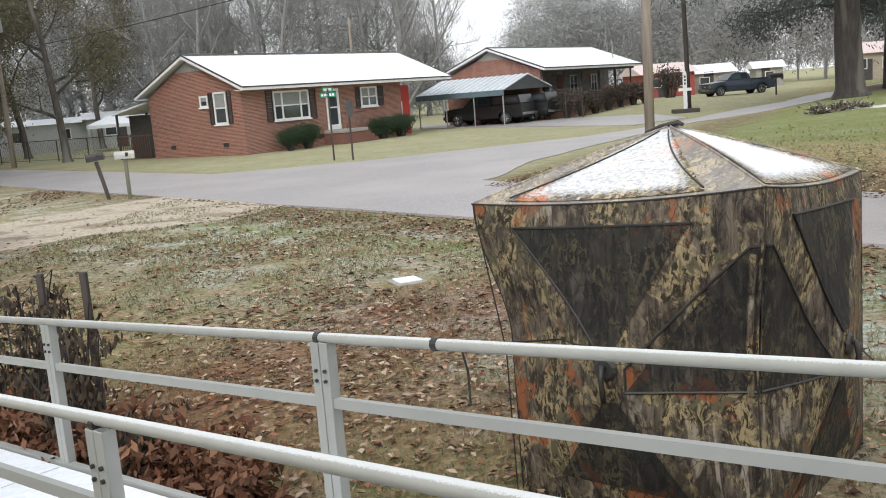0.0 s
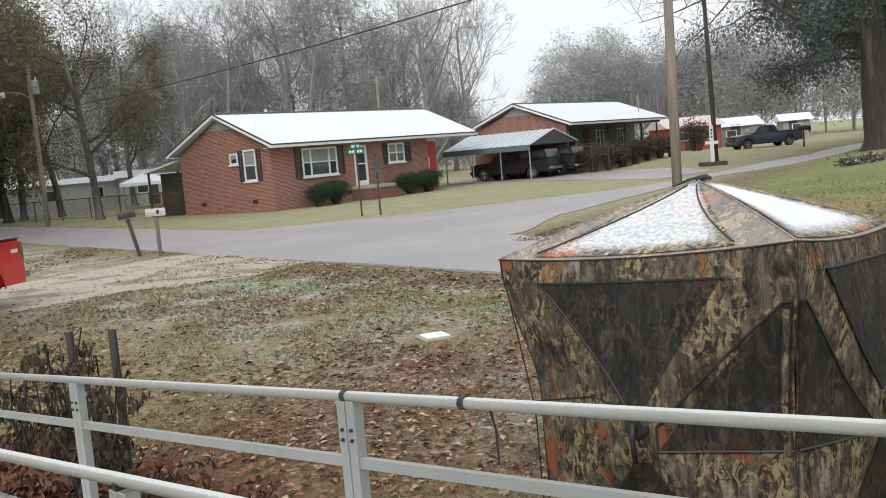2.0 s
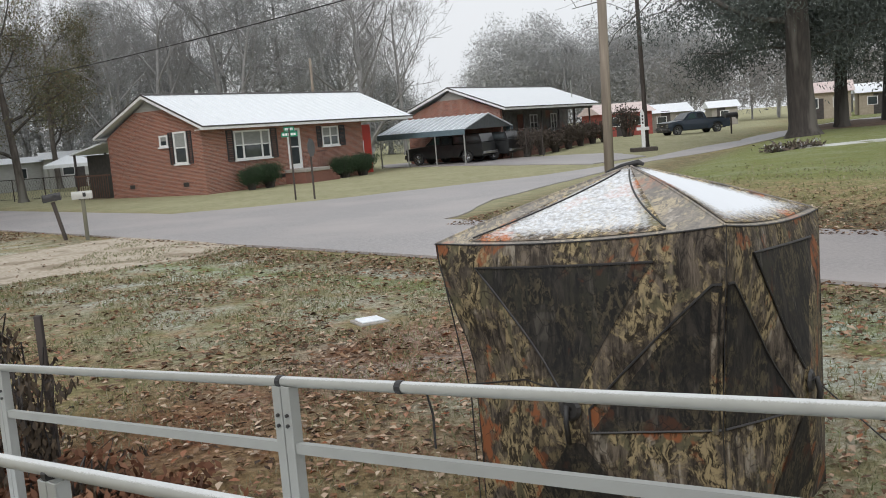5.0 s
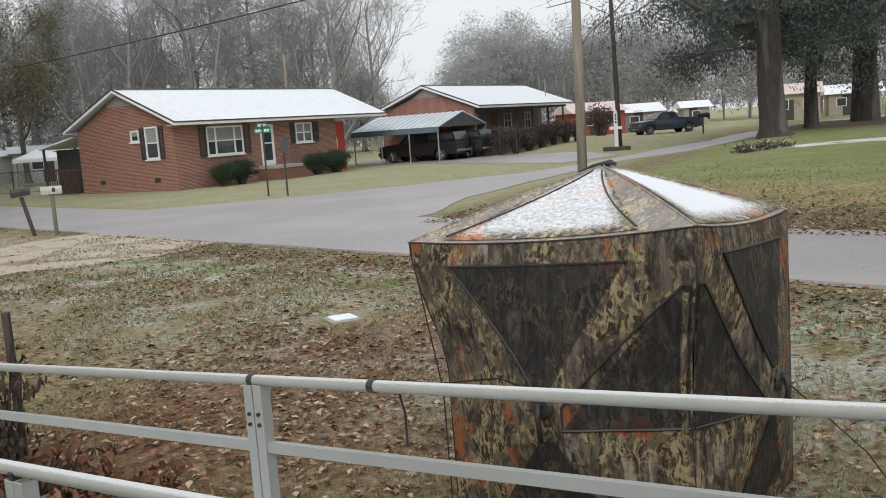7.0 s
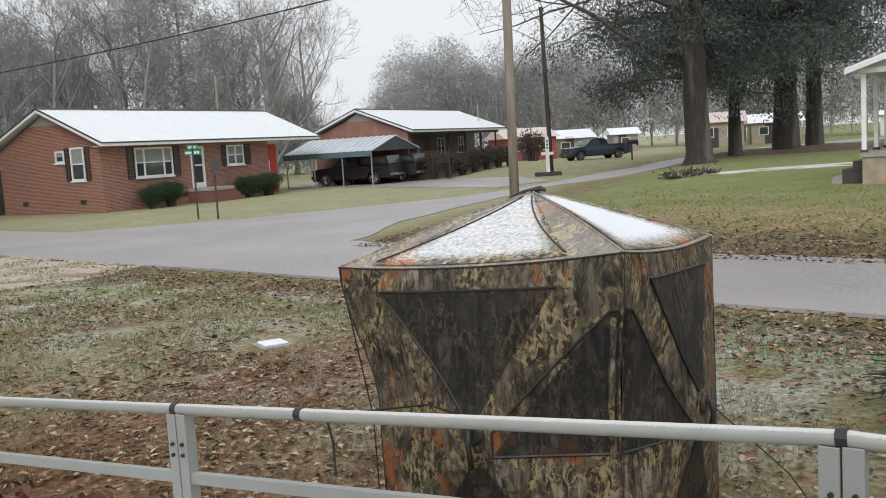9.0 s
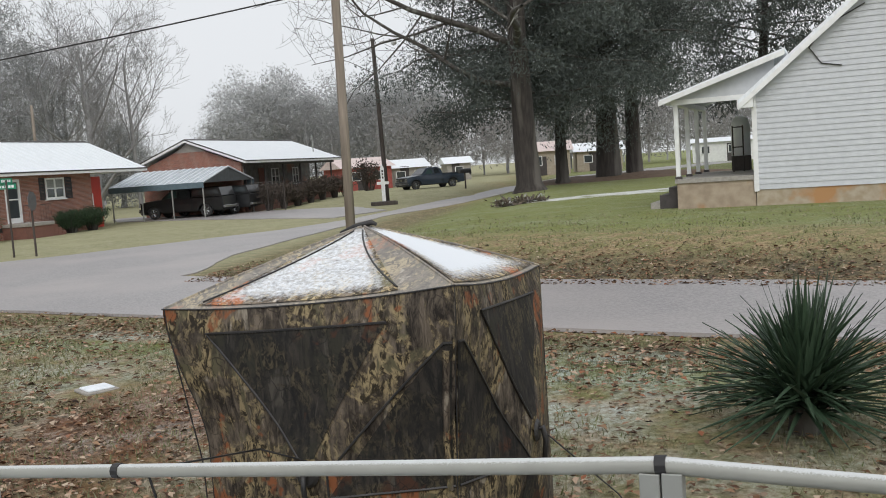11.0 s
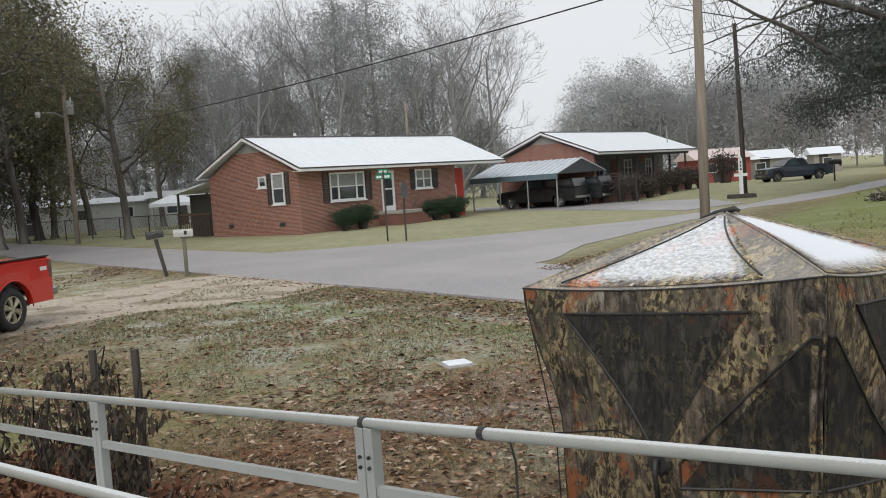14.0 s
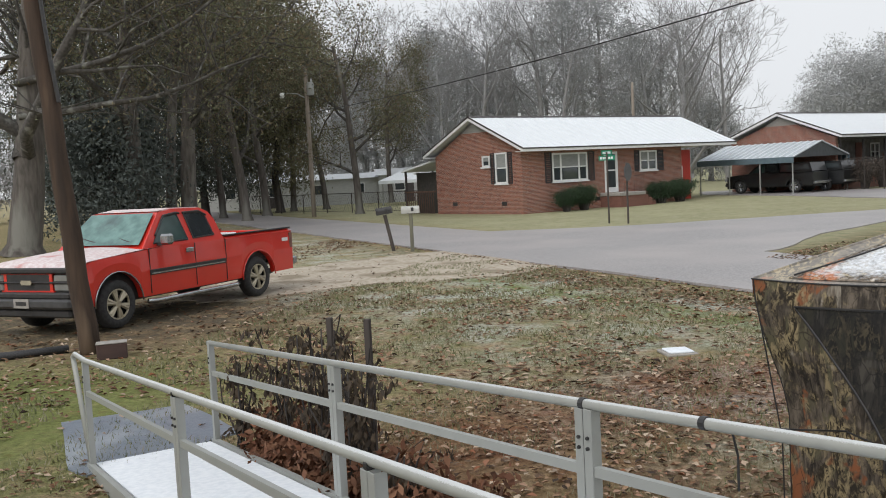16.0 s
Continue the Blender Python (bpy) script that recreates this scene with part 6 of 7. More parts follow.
def pavilion(x, y, deg, label):
    o = thing("canopy_shelter", pose(x, y, 0, 0, 0, deg), label, "shelter")
    for a in (0, 3.4):
        for b in (0, 3.4):
            part("post", T([(a, b, 0), (a, b, 2.0)], 0.05, 6), M["alu"], o)
    bm = bmesh.new()
    base = [bm.verts.new(v) for v in ((-0.3, -0.3, 2.0), (3.7, -0.3, 2.0), (3.7, 3.7, 2.0), (-0.3, 3.7, 2.0))]
    low = [bm.verts.new((v.co.x, v.co.y, 1.75)) for v in base]
    top = bm.verts.new((1.7, 1.7, 2.75))
    for i in range(4):
        bm.faces.new((base[i], base[(i + 1) % 4], top))
        bm.faces.new((low[i], low[(i + 1) % 4], base[(i + 1) % 4], base[i]))
    part("roof", bm, M["roofsnow"], o, "snowy canopy roof")


def well_shelter(x, y, deg):
    """A low timber shelter with railings and a snowy hipped roof."""
    o = thing("garden_shelter", pose(x, y, 0, 0, 0, deg), "low brown timber garden shelter with snowy roof", "shelter")
    grown = Matrix.Scale(1.6, 4)
    for a in (-0.75, 0.75):
        for b in (-0.75, 0.75):
            part("post", B(a - 0.05, a + 0.05, b - 0.05, b + 0.05, -0.05, 1.45, m=grown), M["wood"], o)
    for k in (-0.75, 0.75):
        for z in (0.12, 0.62):
            part("rail", B(-0.70, 0.70, k - 0.025, k + 0.025, z, z + 0.06, m=grown), M["pole_dark"], o)
            part("rail", B(k - 0.025, k + 0.025, -0.70, 0.70, z, z + 0.06, m=grown), M["pole_dark"], o)
        for j in range(8):
            a = -0.62 + 0.177 * j
            part("slat", B(a - 0.02, a + 0.02, k - 0.012, k + 0.012, 0.18, 0.62, m=grown), M["pole_dark"], o)
            part("slat", B(k - 0.012, k + 0.012, a - 0.02, a + 0.02, 0.18, 0.62, m=grown), M["pole_dark"], o)
    part("deck", B(-0.85, 0.85, -0.85, 0.85, -0.05, 0.06, m=grown), M["wood"], o)
    bm = bmesh.new()
    low = [bm.verts.new((0.98 * a, 0.98 * b, 1.42)) for a, b in ((-1, -1), (1, -1), (1, 1), (-1, 1))]
    eav = [bm.verts.new((0.98 * a, 0.98 * b, 1.50)) for a, b in ((-1, -1), (1, -1), (1, 1), (-1, 1))]
    top = bm.verts.new((0, 0, 1.86))
    bm.faces.new(low[::-1])
    for i in range(4):
        bm.faces.new((low[i], low[(i + 1) % 4], eav[(i + 1) % 4], eav[i]))
        bm.faces.new((eav[i], eav[(i + 1) % 4], top))
    bmesh.ops.transform(bm, matrix=grown, verts=bm.verts)
    part("roof", bm, M["roofsnow"], o, "snowy hipped roof")


well_shelter(*polar(45.3, 40), 30)
pavilion(-26.5, 70, 20, "small canopy shelter with snowy roof by the fence")


def chain_fence(a, b, n, h, label, weave):
    f = thing("chain_link_fence", pose(0, 0, 0), label, "fence")
    a, b = Vector(a), Vector(b)
    for k in range(n + 1):
        p = a.lerp(b, k / n)
        part("post", T([p, p + Vector((0, 0, h + 0.03))], 0.035, 6), M["pole_dark"], f)
    part("top_rail", T([a + Vector((0, 0, h)), b + Vector((0, 0, h))], 0.022, 6), M["pole_dark"], f)
    part("bottom_rail", T([a + Vector((0, 0, 0.12)), b + Vector((0, 0, 0.12))], 0.012, 5), M["pole_dark"], f)
    wires = bmesh.new()
    for k in range(weave):
        p = a.lerp(b, k / weave)
        q = a.lerp(b, min(1, (k + 3) / weave))
        tube(wires, [p + Vector((0, 0, 0.1)), q + Vector((0, 0, h - 0.02))], 0.006, 3, False)
        tube(wires, [q + Vector((0, 0, 0.1)), p + Vector((0, 0, h - 0.02))], 0.006, 3, False)
    part("mesh", wires, M["pole_dark"], f)


chain_fence((-36, 64, 0), (-14.5, 52.5, 0), 9, 1.32, "rusty chain-link fence along the far lane", 110)
chain_fence((6.9, 61.6, 0.03), (8.9, 60.4, 0.03), 2, 1.9, "tall chain-link gate panel beside the carport", 16)


def sprig_mass(name, x, y, w, d, h, n, size, material, label, category, deg=0, seed=1, z0=0.0, droop=0.0):
    """A shrub: stems under a dense skin of small leaves with an uneven outline."""
    rng = random.Random(seed)
    o = thing(name, pose(x, y, gz(x, y) + z0, 0, 0, deg), label, category)
    V, F, cen = [], [], []
    for k in range(44):
        a, r = rng.random() * 6.283, math.sqrt(rng.random())
        tip = Vector((w / 2 * r * math.cos(a), d / 2 * r * math.sin(a), h * (0.55 + 0.4 * math.sqrt(max(0, 1 - r * r * 0.8))) * rng.uniform(0.85, 1.05)))
        add_tube(V, F, [Vector((tip.x * 0.3, tip.y * 0.3, 0)), tip * 0.55, tip], [0.03, 0.02, 0.008], 4)
        for j in range(6):
            cen.append(tip * rng.uniform(0.35, 1.0) + Vector((rng.gauss(0, w * 0.08), rng.gauss(0, d * 0.08), 0)))
    np_mesh("stem", V, F, M["bark_dark"], o)
    V, F = leaf_geo(rng, cen, max(1, n // len(cen)), size, min(w, d) * 0.11, droop)
    V[:, 2] = np.maximum(V[:, 2], 0.02)
    tagged(np_mesh("foliage", V, F, M[material], o), kind="stuff")
    return o


M["hedge"] = island_material("clipped_hedge_leaves", [(0.026, 0.05, 0.026), (0.045, 0.075, 0.038), (0.034, 0.056, 0.034), (0.06, 0.092, 0.05)])
M["brush"] = island_material("dead_brown_brush", [(0.075, 0.058, 0.050), (0.11, 0.088, 0.075), (0.06, 0.048, 0.042), (0.09, 0.08, 0.06)])
M["brush_snow"] = island_material("snow_flecked_brush", [(0.075, 0.058, 0.050), (0.15, 0.12, 0.10), (0.10, 0.085, 0.06), (0.13, 0.11, 0.08), (0.62, 0.64, 0.65)])
fd, gd = Vector((math.cos(radians(54)), math.sin(radians(54)))), Vector((-math.sin(radians(54)), math.cos(radians(54))))


def by_house(u, v):
    p = Vector((-9.66, 45.42)) + fd * u + gd * v
    return p.x, p.y


sprig_mass("round_shrub", *by_house(2.55, -0.3), 1.25, 1.1, 1.25, 9000, 0.075, "hedge", "dark green rounded shrub against the brick wall", "shrub", 54, 1)
sprig_mass("round_shrub", *by_house(3.85, -0.3), 1.45, 1.2, 1.35, 10000, 0.075, "hedge", "dark green rounded shrub against the brick wall", "shrub", 54, 2)
sprig_mass("hedge", *by_house(9.9, -0.3), 2.0, 1.15, 1.3, 11000, 0.075, "hedge", "dark green clipped hedge beside the porch steps", "shrub", 54, 3)
sprig_mass("hedge", *by_house(11.6, -0.3), 2.0, 1.15, 1.35, 11000, 0.075, "hedge", "dark green clipped hedge beside the porch steps", "shrub", 54, 4)
for k in range(7):
    u = 1.2 + 2.1 * k
    p = Vector((6.72, 61.7)) + fd * u - gd * 0.8
    sprig_mass("dead_shrub", p.x, p.y, 2.3, 1.0, random.uniform(1.3, 2.0), 2000, 0.16, "brush", "tangled brown winter shrub before the porch", "shrub", 54, 20 + k)
sprig_mass("dead_shrub", 20.3, 84.5, 3.0, 2.0, 3.0, 2000, 0.2, "brush", "round leafless grey shrub by the red house", "shrub", 0, 31)
for k, (x, y, s) in enumerate(((14.2, 34.4, 1.3), (15.2, 35.0, 1.0), (13.5, 33.7, 0.8))):
    sprig_mass("brush_pile", x, y, 1.7 * s, 0.9 * s, 0.15 * s, 500, 0.18, "brush_snow", "low pile of cut brush flecked with snow", "brush pile", 20 * k, 40 + k)


def marker_cross():
    o = thing("marker_post", pose(14.35, 55.9, gz(14.35, 55.9)), "white wooden marker post with crossbar on a timber base", "marker")
    part("upright", P([(-0.11, 0.2), (0.11, 0.2), (0.11, 2.3), (0, 2.55), (-0.11, 2.3)], -0.04, 0.04), M["white"], o)
    part("crossbar", B(-0.38, 0.38, -0.03, 0.03, 1.28, 1.46), M["white"], o)
    part("base", B(-0.75, 0.75, -0.45, 0.45, -0.05, 0.24, 0.03), M["pole_dark"], o, "dark timber base")
    for k in range(3):
        part("numeral_bar", B(-0.05, 0.05, -0.046, -0.041, 1.65 + 0.2 * k, 1.78 + 0.2 * k), M["fascia"], o, "dark numeral bar")


marker_cross()
mailbox(24.2, 68.5, 180, 1.5, 0.0, M["black"], M["pole_dark"], "black mailbox on a stout wooden post by the lane", 0.5, 0.9)

# ---- the white cottage with its porch ----
def build_cottage():
    h = thing("white_cottage", pose(16.35, 22.0, 0.45, 0, 0, -41), "white clapboard cottage with an open porch on blocks", "house")
    L, Dp = 7.0, 9.0
    siding = mat("white_clapboard", (0.54, 0.56, 0.59), (0.48, 0.50, 0.53), 5, 0.6, bump=0.03)
    zb, ze = 0.45, 3.05
    part("foundation", B(0.02, L, 0.02, Dp, -0.3, zb), mat("stained_block", (0.42, 0.36, 0.28), (0.33, 0.27, 0.19), 5, 0.9, c3=(0.40, 0.22, 0.10), scale3=0.9), h, "rust-stained block foundation")
    part("wall_core", B(0.03, L, 0.03, Dp, zb, ze), siding, h)
    part("gable_core", P([(0.03, ze), (L, ze), (L / 2, ze + 2.9)], 0.03, Dp), siding, h)
    n = 0
    z = zb
    while z < ze + 2.7:
        x0 = 0.0 if z < ze else (z - ze) / (2.9 / (L / 2))
        x1 = L - x0
        part("clapboard", P([(-0.012, z), (0.028, z + 0.005), (0.028, z + 0.15), (0.010, z + 0.152)], x0, x1, "x"), siding, h)
        z += 0.152
    part("corner_board", B(-0.03, 0.10, -0.03, 0.03, zb - 0.05, ze), M["white"], h)
    for s in (0, 1):
        xa, xb = (-0.35, L / 2) if s == 0 else (L + 0.35, L / 2)
        za = ze - 0.30
        part("roof_slope", P([(xa, za + 0.08), (xb, ze + 2.98), (xb, ze + 3.1), (xa, za + 0.2)], -0.35, Dp + 0.3), M["roofsnow"], h, "snowy roof slope")
        part("rake_board", P([(xa, za - 0.08), (xb, ze + 2.82), (xb, ze + 2.98), (xa, za + 0.08)], -0.38, -0.34), M["white"], h)
    part("eave_return", B(-0.38, 0.04, -0.34, -0.02, ze - 0.32, ze - 0.02), M["white"], h)
    # porch along the side
    w = 2.2
    deck = part("porch_deck", B(-w, 0.0, 0.0, 6.6, 0.74, 0.86), M["concrete"], h, "worn porch deck")
    part("porch_foundation", B(-w + 0.05, 0.0, 0.05, 6.5, -0.3, 0.74), mat("rusty_block", (0.40, 0.33, 0.25), (0.30, 0.24, 0.18), 4, 0.9, c3=(0.36, 0.19, 0.08), scale3=0.8), h, "rust-stained porch blocks")
    for k in range(4):
        y = 0.1 + 2.1 * k
        post = part("porch_post", B(-w + 0.03, -w + 0.15, y, y + 0.12, 0.86, 2.98), M["white"], h, "white square porch post")
        part("post_base", B(-w + 0.0, -w + 0.18, y - 0.03, y + 0.15, 0.865, 0.94), M["fascia"], post)
        part("post_collar", B(-w + 0.01, -w + 0.17, y - 0.02, y + 0.14, 2.35, 2.40), M["white"], post)
    part("porch_beam", B(-w - 0.02, 0.0, 0.0, 0.12, 2.98, 3.12), M["white"], h)
    part("porch_beam", B(-w - 0.02, -w + 0.14, 0.12, 6.5, 2.98, 3.12), M["white"], h)
    part("porch_gable_fill", P([(-w, 3.12), (0.6, 3.12), (0.6, 3.12 + 0.95), (-w, 3.14)], 0.02, 0.08), siding, h, "white boarded porch end")
    part("porch_roof", P([(-w - 0.3, 3.04), (0.9, 4.15), (0.9, 4.25), (-w - 0.3, 3.14)], -0.3, 6.9), M["roofsnow"], h, "snowy porch roof")
    part("porch_rake", P([(-w - 0.32, 2.97), (0.9, 4.06), (0.9, 4.19), (-w - 0.32, 3.10)], -0.34, -0.302), M["white"], h)
    for k in range(3):
        part("porch_step", B(-w - 0.28 * (k + 1), -w - 0.28 * k, 0.6, 2.0, -0.2, 0.62 - 0.22 * k), M["fascia"] if k < 2 else M["concrete"], h, "dark porch step")
    cable = [(2.9, -0.04, 5.2), (1.9, -0.03, 4.7), (1.5, -0.03, 4.2), (1.8, -0.03, 3.75), (2.3, -0.03, 3.65)]
    part("service_cable", T(cable, 0.018, 5), M["black"], h, "dark service cable on the wall")


build_cottage()
# a heater and a rack standing at the back of the porch
def porch_clutter():
    m = pose(16.35, 22.0, 0.45, 0, 0, -41)
    o = thing("storage_tank", m @ pose(-0.9, 6.2, 0.86), "white round-topped storage tank on the porch", "tank")
    part("tank_body", T([(0, 0, 0.5), (0, 0, 1.5), (0, 0, 1.75), (0, 0, 1.85)], [0.32, 0.32, 0.26, 0.1], 12), M["white"], o, smooth=True)
    part("stand", B(-0.3, 0.3, -0.3, 0.3, 0, 0.5, 0.02), M["pole_dark"], o)
    r = thing("iron_rack", m @ pose(-0.85, 4.6, 0.86), "rusty iron hand truck standing on the porch", "rack")
    for x in (-0.16, 0.16):
        part("upright", T([(x, 0, 0), (x, 0, 1.5)], 0.025, 6), M["pole_dark"], r)
    for z in (0.2, 0.8, 1.45):
        part("rung", T([(-0.16, 0, z), (0.16, 0, z)], 0.02, 6), M["pole_dark"], r)


porch_clutter()
strip("snowy_track", [(15.6, 35.6), (18.5, 36.6), (23.5, 37.0), (33, 35.0), (50, 29)], [(14.6, 34.2), (17.5, 34.6), (21, 34.2), (30, 31.8), (46, 25.5)], 0.02, mat("slushy_gravel", (0.66, 0.68, 0.67), (0.42, 0.42, 0.38), 2.2, 0.9, bump=0.4, c3=(0.24, 0.25, 0.15), scale3=0.5, cut3=(0.54, 0.62)), "slushy white gravel track across the far lawn", "track")
mv, mf = [], []
for j in range(17):
    for i in range(25):
        u, v = i / 24 * 2 - 1, j / 16 * 2 - 1
        x, y = 32.5 + u * 9, 58.5 + v * 5
        hh = 0.42 * max(0.0, 1 - u * u - v * v) ** 0.8 * (1 + 0.3 * noise.noise((x * 0.6, y * 0.6, 1)))
        mv.append((x, y, gz(x, y) - 0.06 + hh))
for j in range(16):
    for i in range(24):
        k = j * 25 + i
        mf.append((k, k + 1, k + 26, k + 25))
tagged(pymesh("earth_mound", mv, mf, mat("rusty_needle_litter", (0.17, 0.115, 0.08), (0.12, 0.08, 0.055), 3, 0.95, bump=0.8), smooth=True), "brown mound of pine needles under the evergreens", "mound", kind="structure")

# ---- near the ramp and on the lawn ----
def leaning_pole():
    o = thing("leaning_pole", pose(-8.3, 10.4, 0), "rough brown leaning wooden pole beside the pickup", "pole")
    rng = random.Random(3)
    pts = [Vector((-0.74 * (k / 12) * 1.05 + rng.gauss(0, 0.015), 0.10 * k / 12, 7.2 * k / 12 - 0.2)) for k in range(13)]
    part("pole", T(pts, [0.14 - 0.0025 * k for k in range(13)], 14), mat("reddish_rough_wood", (0.065, 0.040, 0.026), (0.032, 0.021, 0.015), 9, 0.9, stretch=(1, 1, 0.12), bump=1.0, c3=(0.13, 0.09, 0.06), scale3=1.5), o, smooth=True)
    part("service_conduit", T([p + Vector((0.17, -0.05, 0)) for p in pts[6:]], 0.028, 6), M["black"], o, "black conduit strapped to the pole")


leaning_pole()
o = thing("timber_block", pose(-7.78, 10.15, 0, 0, 0, 35), "dark wooden block with pale top beside the pole", "block")
part("block_body", B(-0.19, 0.19, -0.11, 0.11, 0, 0.20, 0.012), mat("dark_red_timber", (0.075, 0.045, 0.038), (0.05, 0.03, 0.027), 6, 0.85, stretch=(0.3, 1, 1)), o)
part("top_board", B(-0.195, 0.195, -0.115, 0.115, 0.202, 0.218, 0.006), M["concrete"], o, "pale weathered top")
bm = T([(-12, 8.6, 0.055), (-10.5, 9.35, 0.055), (-9.3, 9.95, 0.055), (-8.75, 10.5, 0.05)], 0.055, 10)
tagged(part("drain_pipe", bm, mat("black_corrugated_pipe", (0.03, 0.03, 0.032), (0.05, 0.05, 0.052), 12, 0.6, stretch=(8, 8, 1), bump=0.8), smooth=True), "black corrugated drain pipe lying on the grass", "pipe")
o = thing("inspection_lid", pose(-0.6, 10.72, 0.03, 4, 2, 30), "white plastic inspection lid lying on bare earth", "lid")
part("lid_plate", B(-0.15, 0.15, -0.11, 0.11, -0.01, 0.014, 0.008), M["snow"], o)
part("lid_rim", B(-0.19, 0.19, -0.15, 0.15, -0.04, -0.006, 0.008), M["concrete"], o)


def yucca():
    rng = random.Random(8)
    o = thing("yucca", pose(4.62, 5.72, 0), "large spiky dark green yucca on the lawn", "yucca")
    cols = [mat("yucca_blade_dark", (0.028, 0.055, 0.03), (0.045, 0.08, 0.045), 14, 0.45, stretch=(1, 1, 0.3)), mat("yucca_blade_pale", (0.06, 0.10, 0.06), (0.04, 0.07, 0.04), 14, 0.45, stretch=(1, 1, 0.3))]
    for k in range(480):
        a = rng.random() * 6.283
        el = radians(rng.uniform(-8, 86))
        L = rng.uniform(0.66, 0.92) * (1.06 - 0.10 * math.sin(max(el, 0.0)))
        d = Vector((math.cos(a) * math.cos(el), math.sin(a) * math.cos(el), math.sin(el)))
        side = d.cross(Vector((0, 0, 1)))
        side = side.normalized() if side.length > 0.05 else Vector((1, 0, 0))
        root = Vector((0, 0, 0.24 + rng.uniform(-0.10, 0.18))) + Vector((rng.gauss(0, 0.04), rng.gauss(0, 0.04), 0))
        V, F = [], []
        for j in range(6):
            f = j / 5
            p = root + d * L * f + Vector((0, 0, -0.10 * f * f * math.cos(el)))
            w = 0.026 * (1 - f) ** 0.6 + 0.001
            V += [p - side * w, p + Vector((0, 0, -0.008)), p + side * w]
        for j in range(5):
            for c in range(2):
                q = j * 3 + c
                F.append((q, q + 1, q + 4, q + 3))
        V = [Vector((v.x, v.y, max(v.z, 0.015))) for v in V]
        pymesh("leaf_blade", V, F, cols[k % 2], o)
    part("stump", T([(0, 0, -0.05), (0, 0, 0.4)], [0.13, 0.09], 8), M["bark"], o)


yucca()

M["dead_leaf"] = island_material("hanging_dead_leaves", [(0.07, 0.052, 0.038), (0.11, 0.083, 0.056), (0.05, 0.04, 0.032), (0.095, 0.076, 0.06)])
M["red_straw"] = island_material("reddish_dead_fronds", [(0.19, 0.085, 0.048), (0.13, 0.06, 0.038), (0.24, 0.125, 0.075), (0.09, 0.05, 0.036)])


def dead_plants():
    rng = random.Random(17)
    def rl(s, w, z=0.0):
        p = RE + RU * s + RV * w
        return Vector((p.x, p.y, z))
    for i, (s, w, h) in enumerate(((0.95, -0.30, 0.98), (1.25, -0.45, 1.08), (1.6, -0.30, 1.05), (1.9, -0.42, 1.0), (2.2, -0.32, 0.85), (2.75, -0.30, 0.55), (0.42, -0.10, 0.74))):
        b = rl(s, w)
        o = thing("dead_plant", Matrix.Translation(b), "tall withered plant with hanging brown leaves by the ramp", "dead plant", "withered plants beside the ramp")
        V, F, cen = [], [], []
        for k in range(6):
            tip = Vector((rng.gauss(0, 0.12), rng.gauss(0, 0.12), h * rng.uniform(0.75, 1.1)))
            mid = tip * 0.6 + Vector((rng.gauss(0, 0.04), rng.gauss(0, 0.04), 0.05))
            hook = tip + Vector((rng.gauss(0, 0.06), rng.gauss(0, 0.06), -0.06))
            add_tube(V, F, [Vector((rng.gauss(0, 0.05), rng.gauss(0, 0.05), -0.02)), mid, tip, hook], [0.009, 0.007, 0.005, 0.003], 5)
            for j in range(9):
                f = rng.uniform(0.3, 1.0)
                cen.append(tip * f + Vector((rng.gauss(0, 0.05), rng.gauss(0, 0.05), 0)))
        np_mesh("stem", V, F, M["bark_dark"], o)
        V, F = leaf_geo(rng, cen, 7, 0.062, 0.02, 2.6)
        V[:, 2] = np.maximum(V[:, 2], 0.01)
        tagged(np_mesh("withered_foliage", V, F, M["dead_leaf"], o), kind="stuff")
    for s, w, h in ((1.12, -0.62, 1.12), (1.78, -0.62, 1.18)):
        b = rl(s, w)
        o = thing("garden_stake", Matrix.Translation(b), "dark wooden garden stake among withered plants", "stake", "stakes beside the ramp")
        part("stake", B(-0.022, 0.022, -0.022, 0.022, -0.1, h, 0.004), M["pole_dark"], o)
    for i, (s, w, r) in enumerate(((0.7, -0.30, 0.33), (1.2, -0.36, 0.36), (1.75, -0.34, 0.36), (2.35, -0.36, 0.32), (2.95, -0.40, 0.32), (3.5, -0.45, 0.26))):
        b = rl(s, w)
        o = thing("dead_fern", Matrix.Translation(b), "mound of reddish-brown dead fronds by the ramp", "dead fern", "dead fronds beside the ramp")
        for k in range(4):
            a = 1.571 * k + rng.uniform(-0.4, 0.4)
            mid = Vector((math.cos(a), math.sin(a), 0)) * r * 0.4
            cen = [mid + Vector((rng.gauss(0, r * 0.3), rng.gauss(0, r * 0.3), abs(rng.gauss(0.12, 0.12)))) for q in range(16)]
            V, F = leaf_geo(rng, cen, 32, 0.075, 0.05, 0.6)
            V[:, 2] = np.maximum(V[:, 2], 0.01)
            tagged(np_mesh("frond", V, F, M["red_straw"], o), kind="stuff")


dead_plants()
# thin cord tied to the handrail
p0 = RE + RU * 5.52
p0 = Vector((p0.x, p0.y, rz_at(5.52) - 0.02))
tagged(part("tie_cord", T([p0, p0 + Vector((0.08, 0.10, -0.02)), p0 + Vector((0.10, 0.12, -0.12)), p0 + Vector((0.10, 0.11, -0.24))], 0.0045, 5), M["black"]), "thin black cord hanging from the handrail coupling", "cord")
tagged(part("guy_cord", T([p0 + Vector((0.08, 0.10, -0.02)), Vector((0.42, 3.9, 1.05)), Vector((0.75, 4.08, 0.86))], 0.004, 5), M["black"]), "thin black guy cord from handrail to blind", "cord")

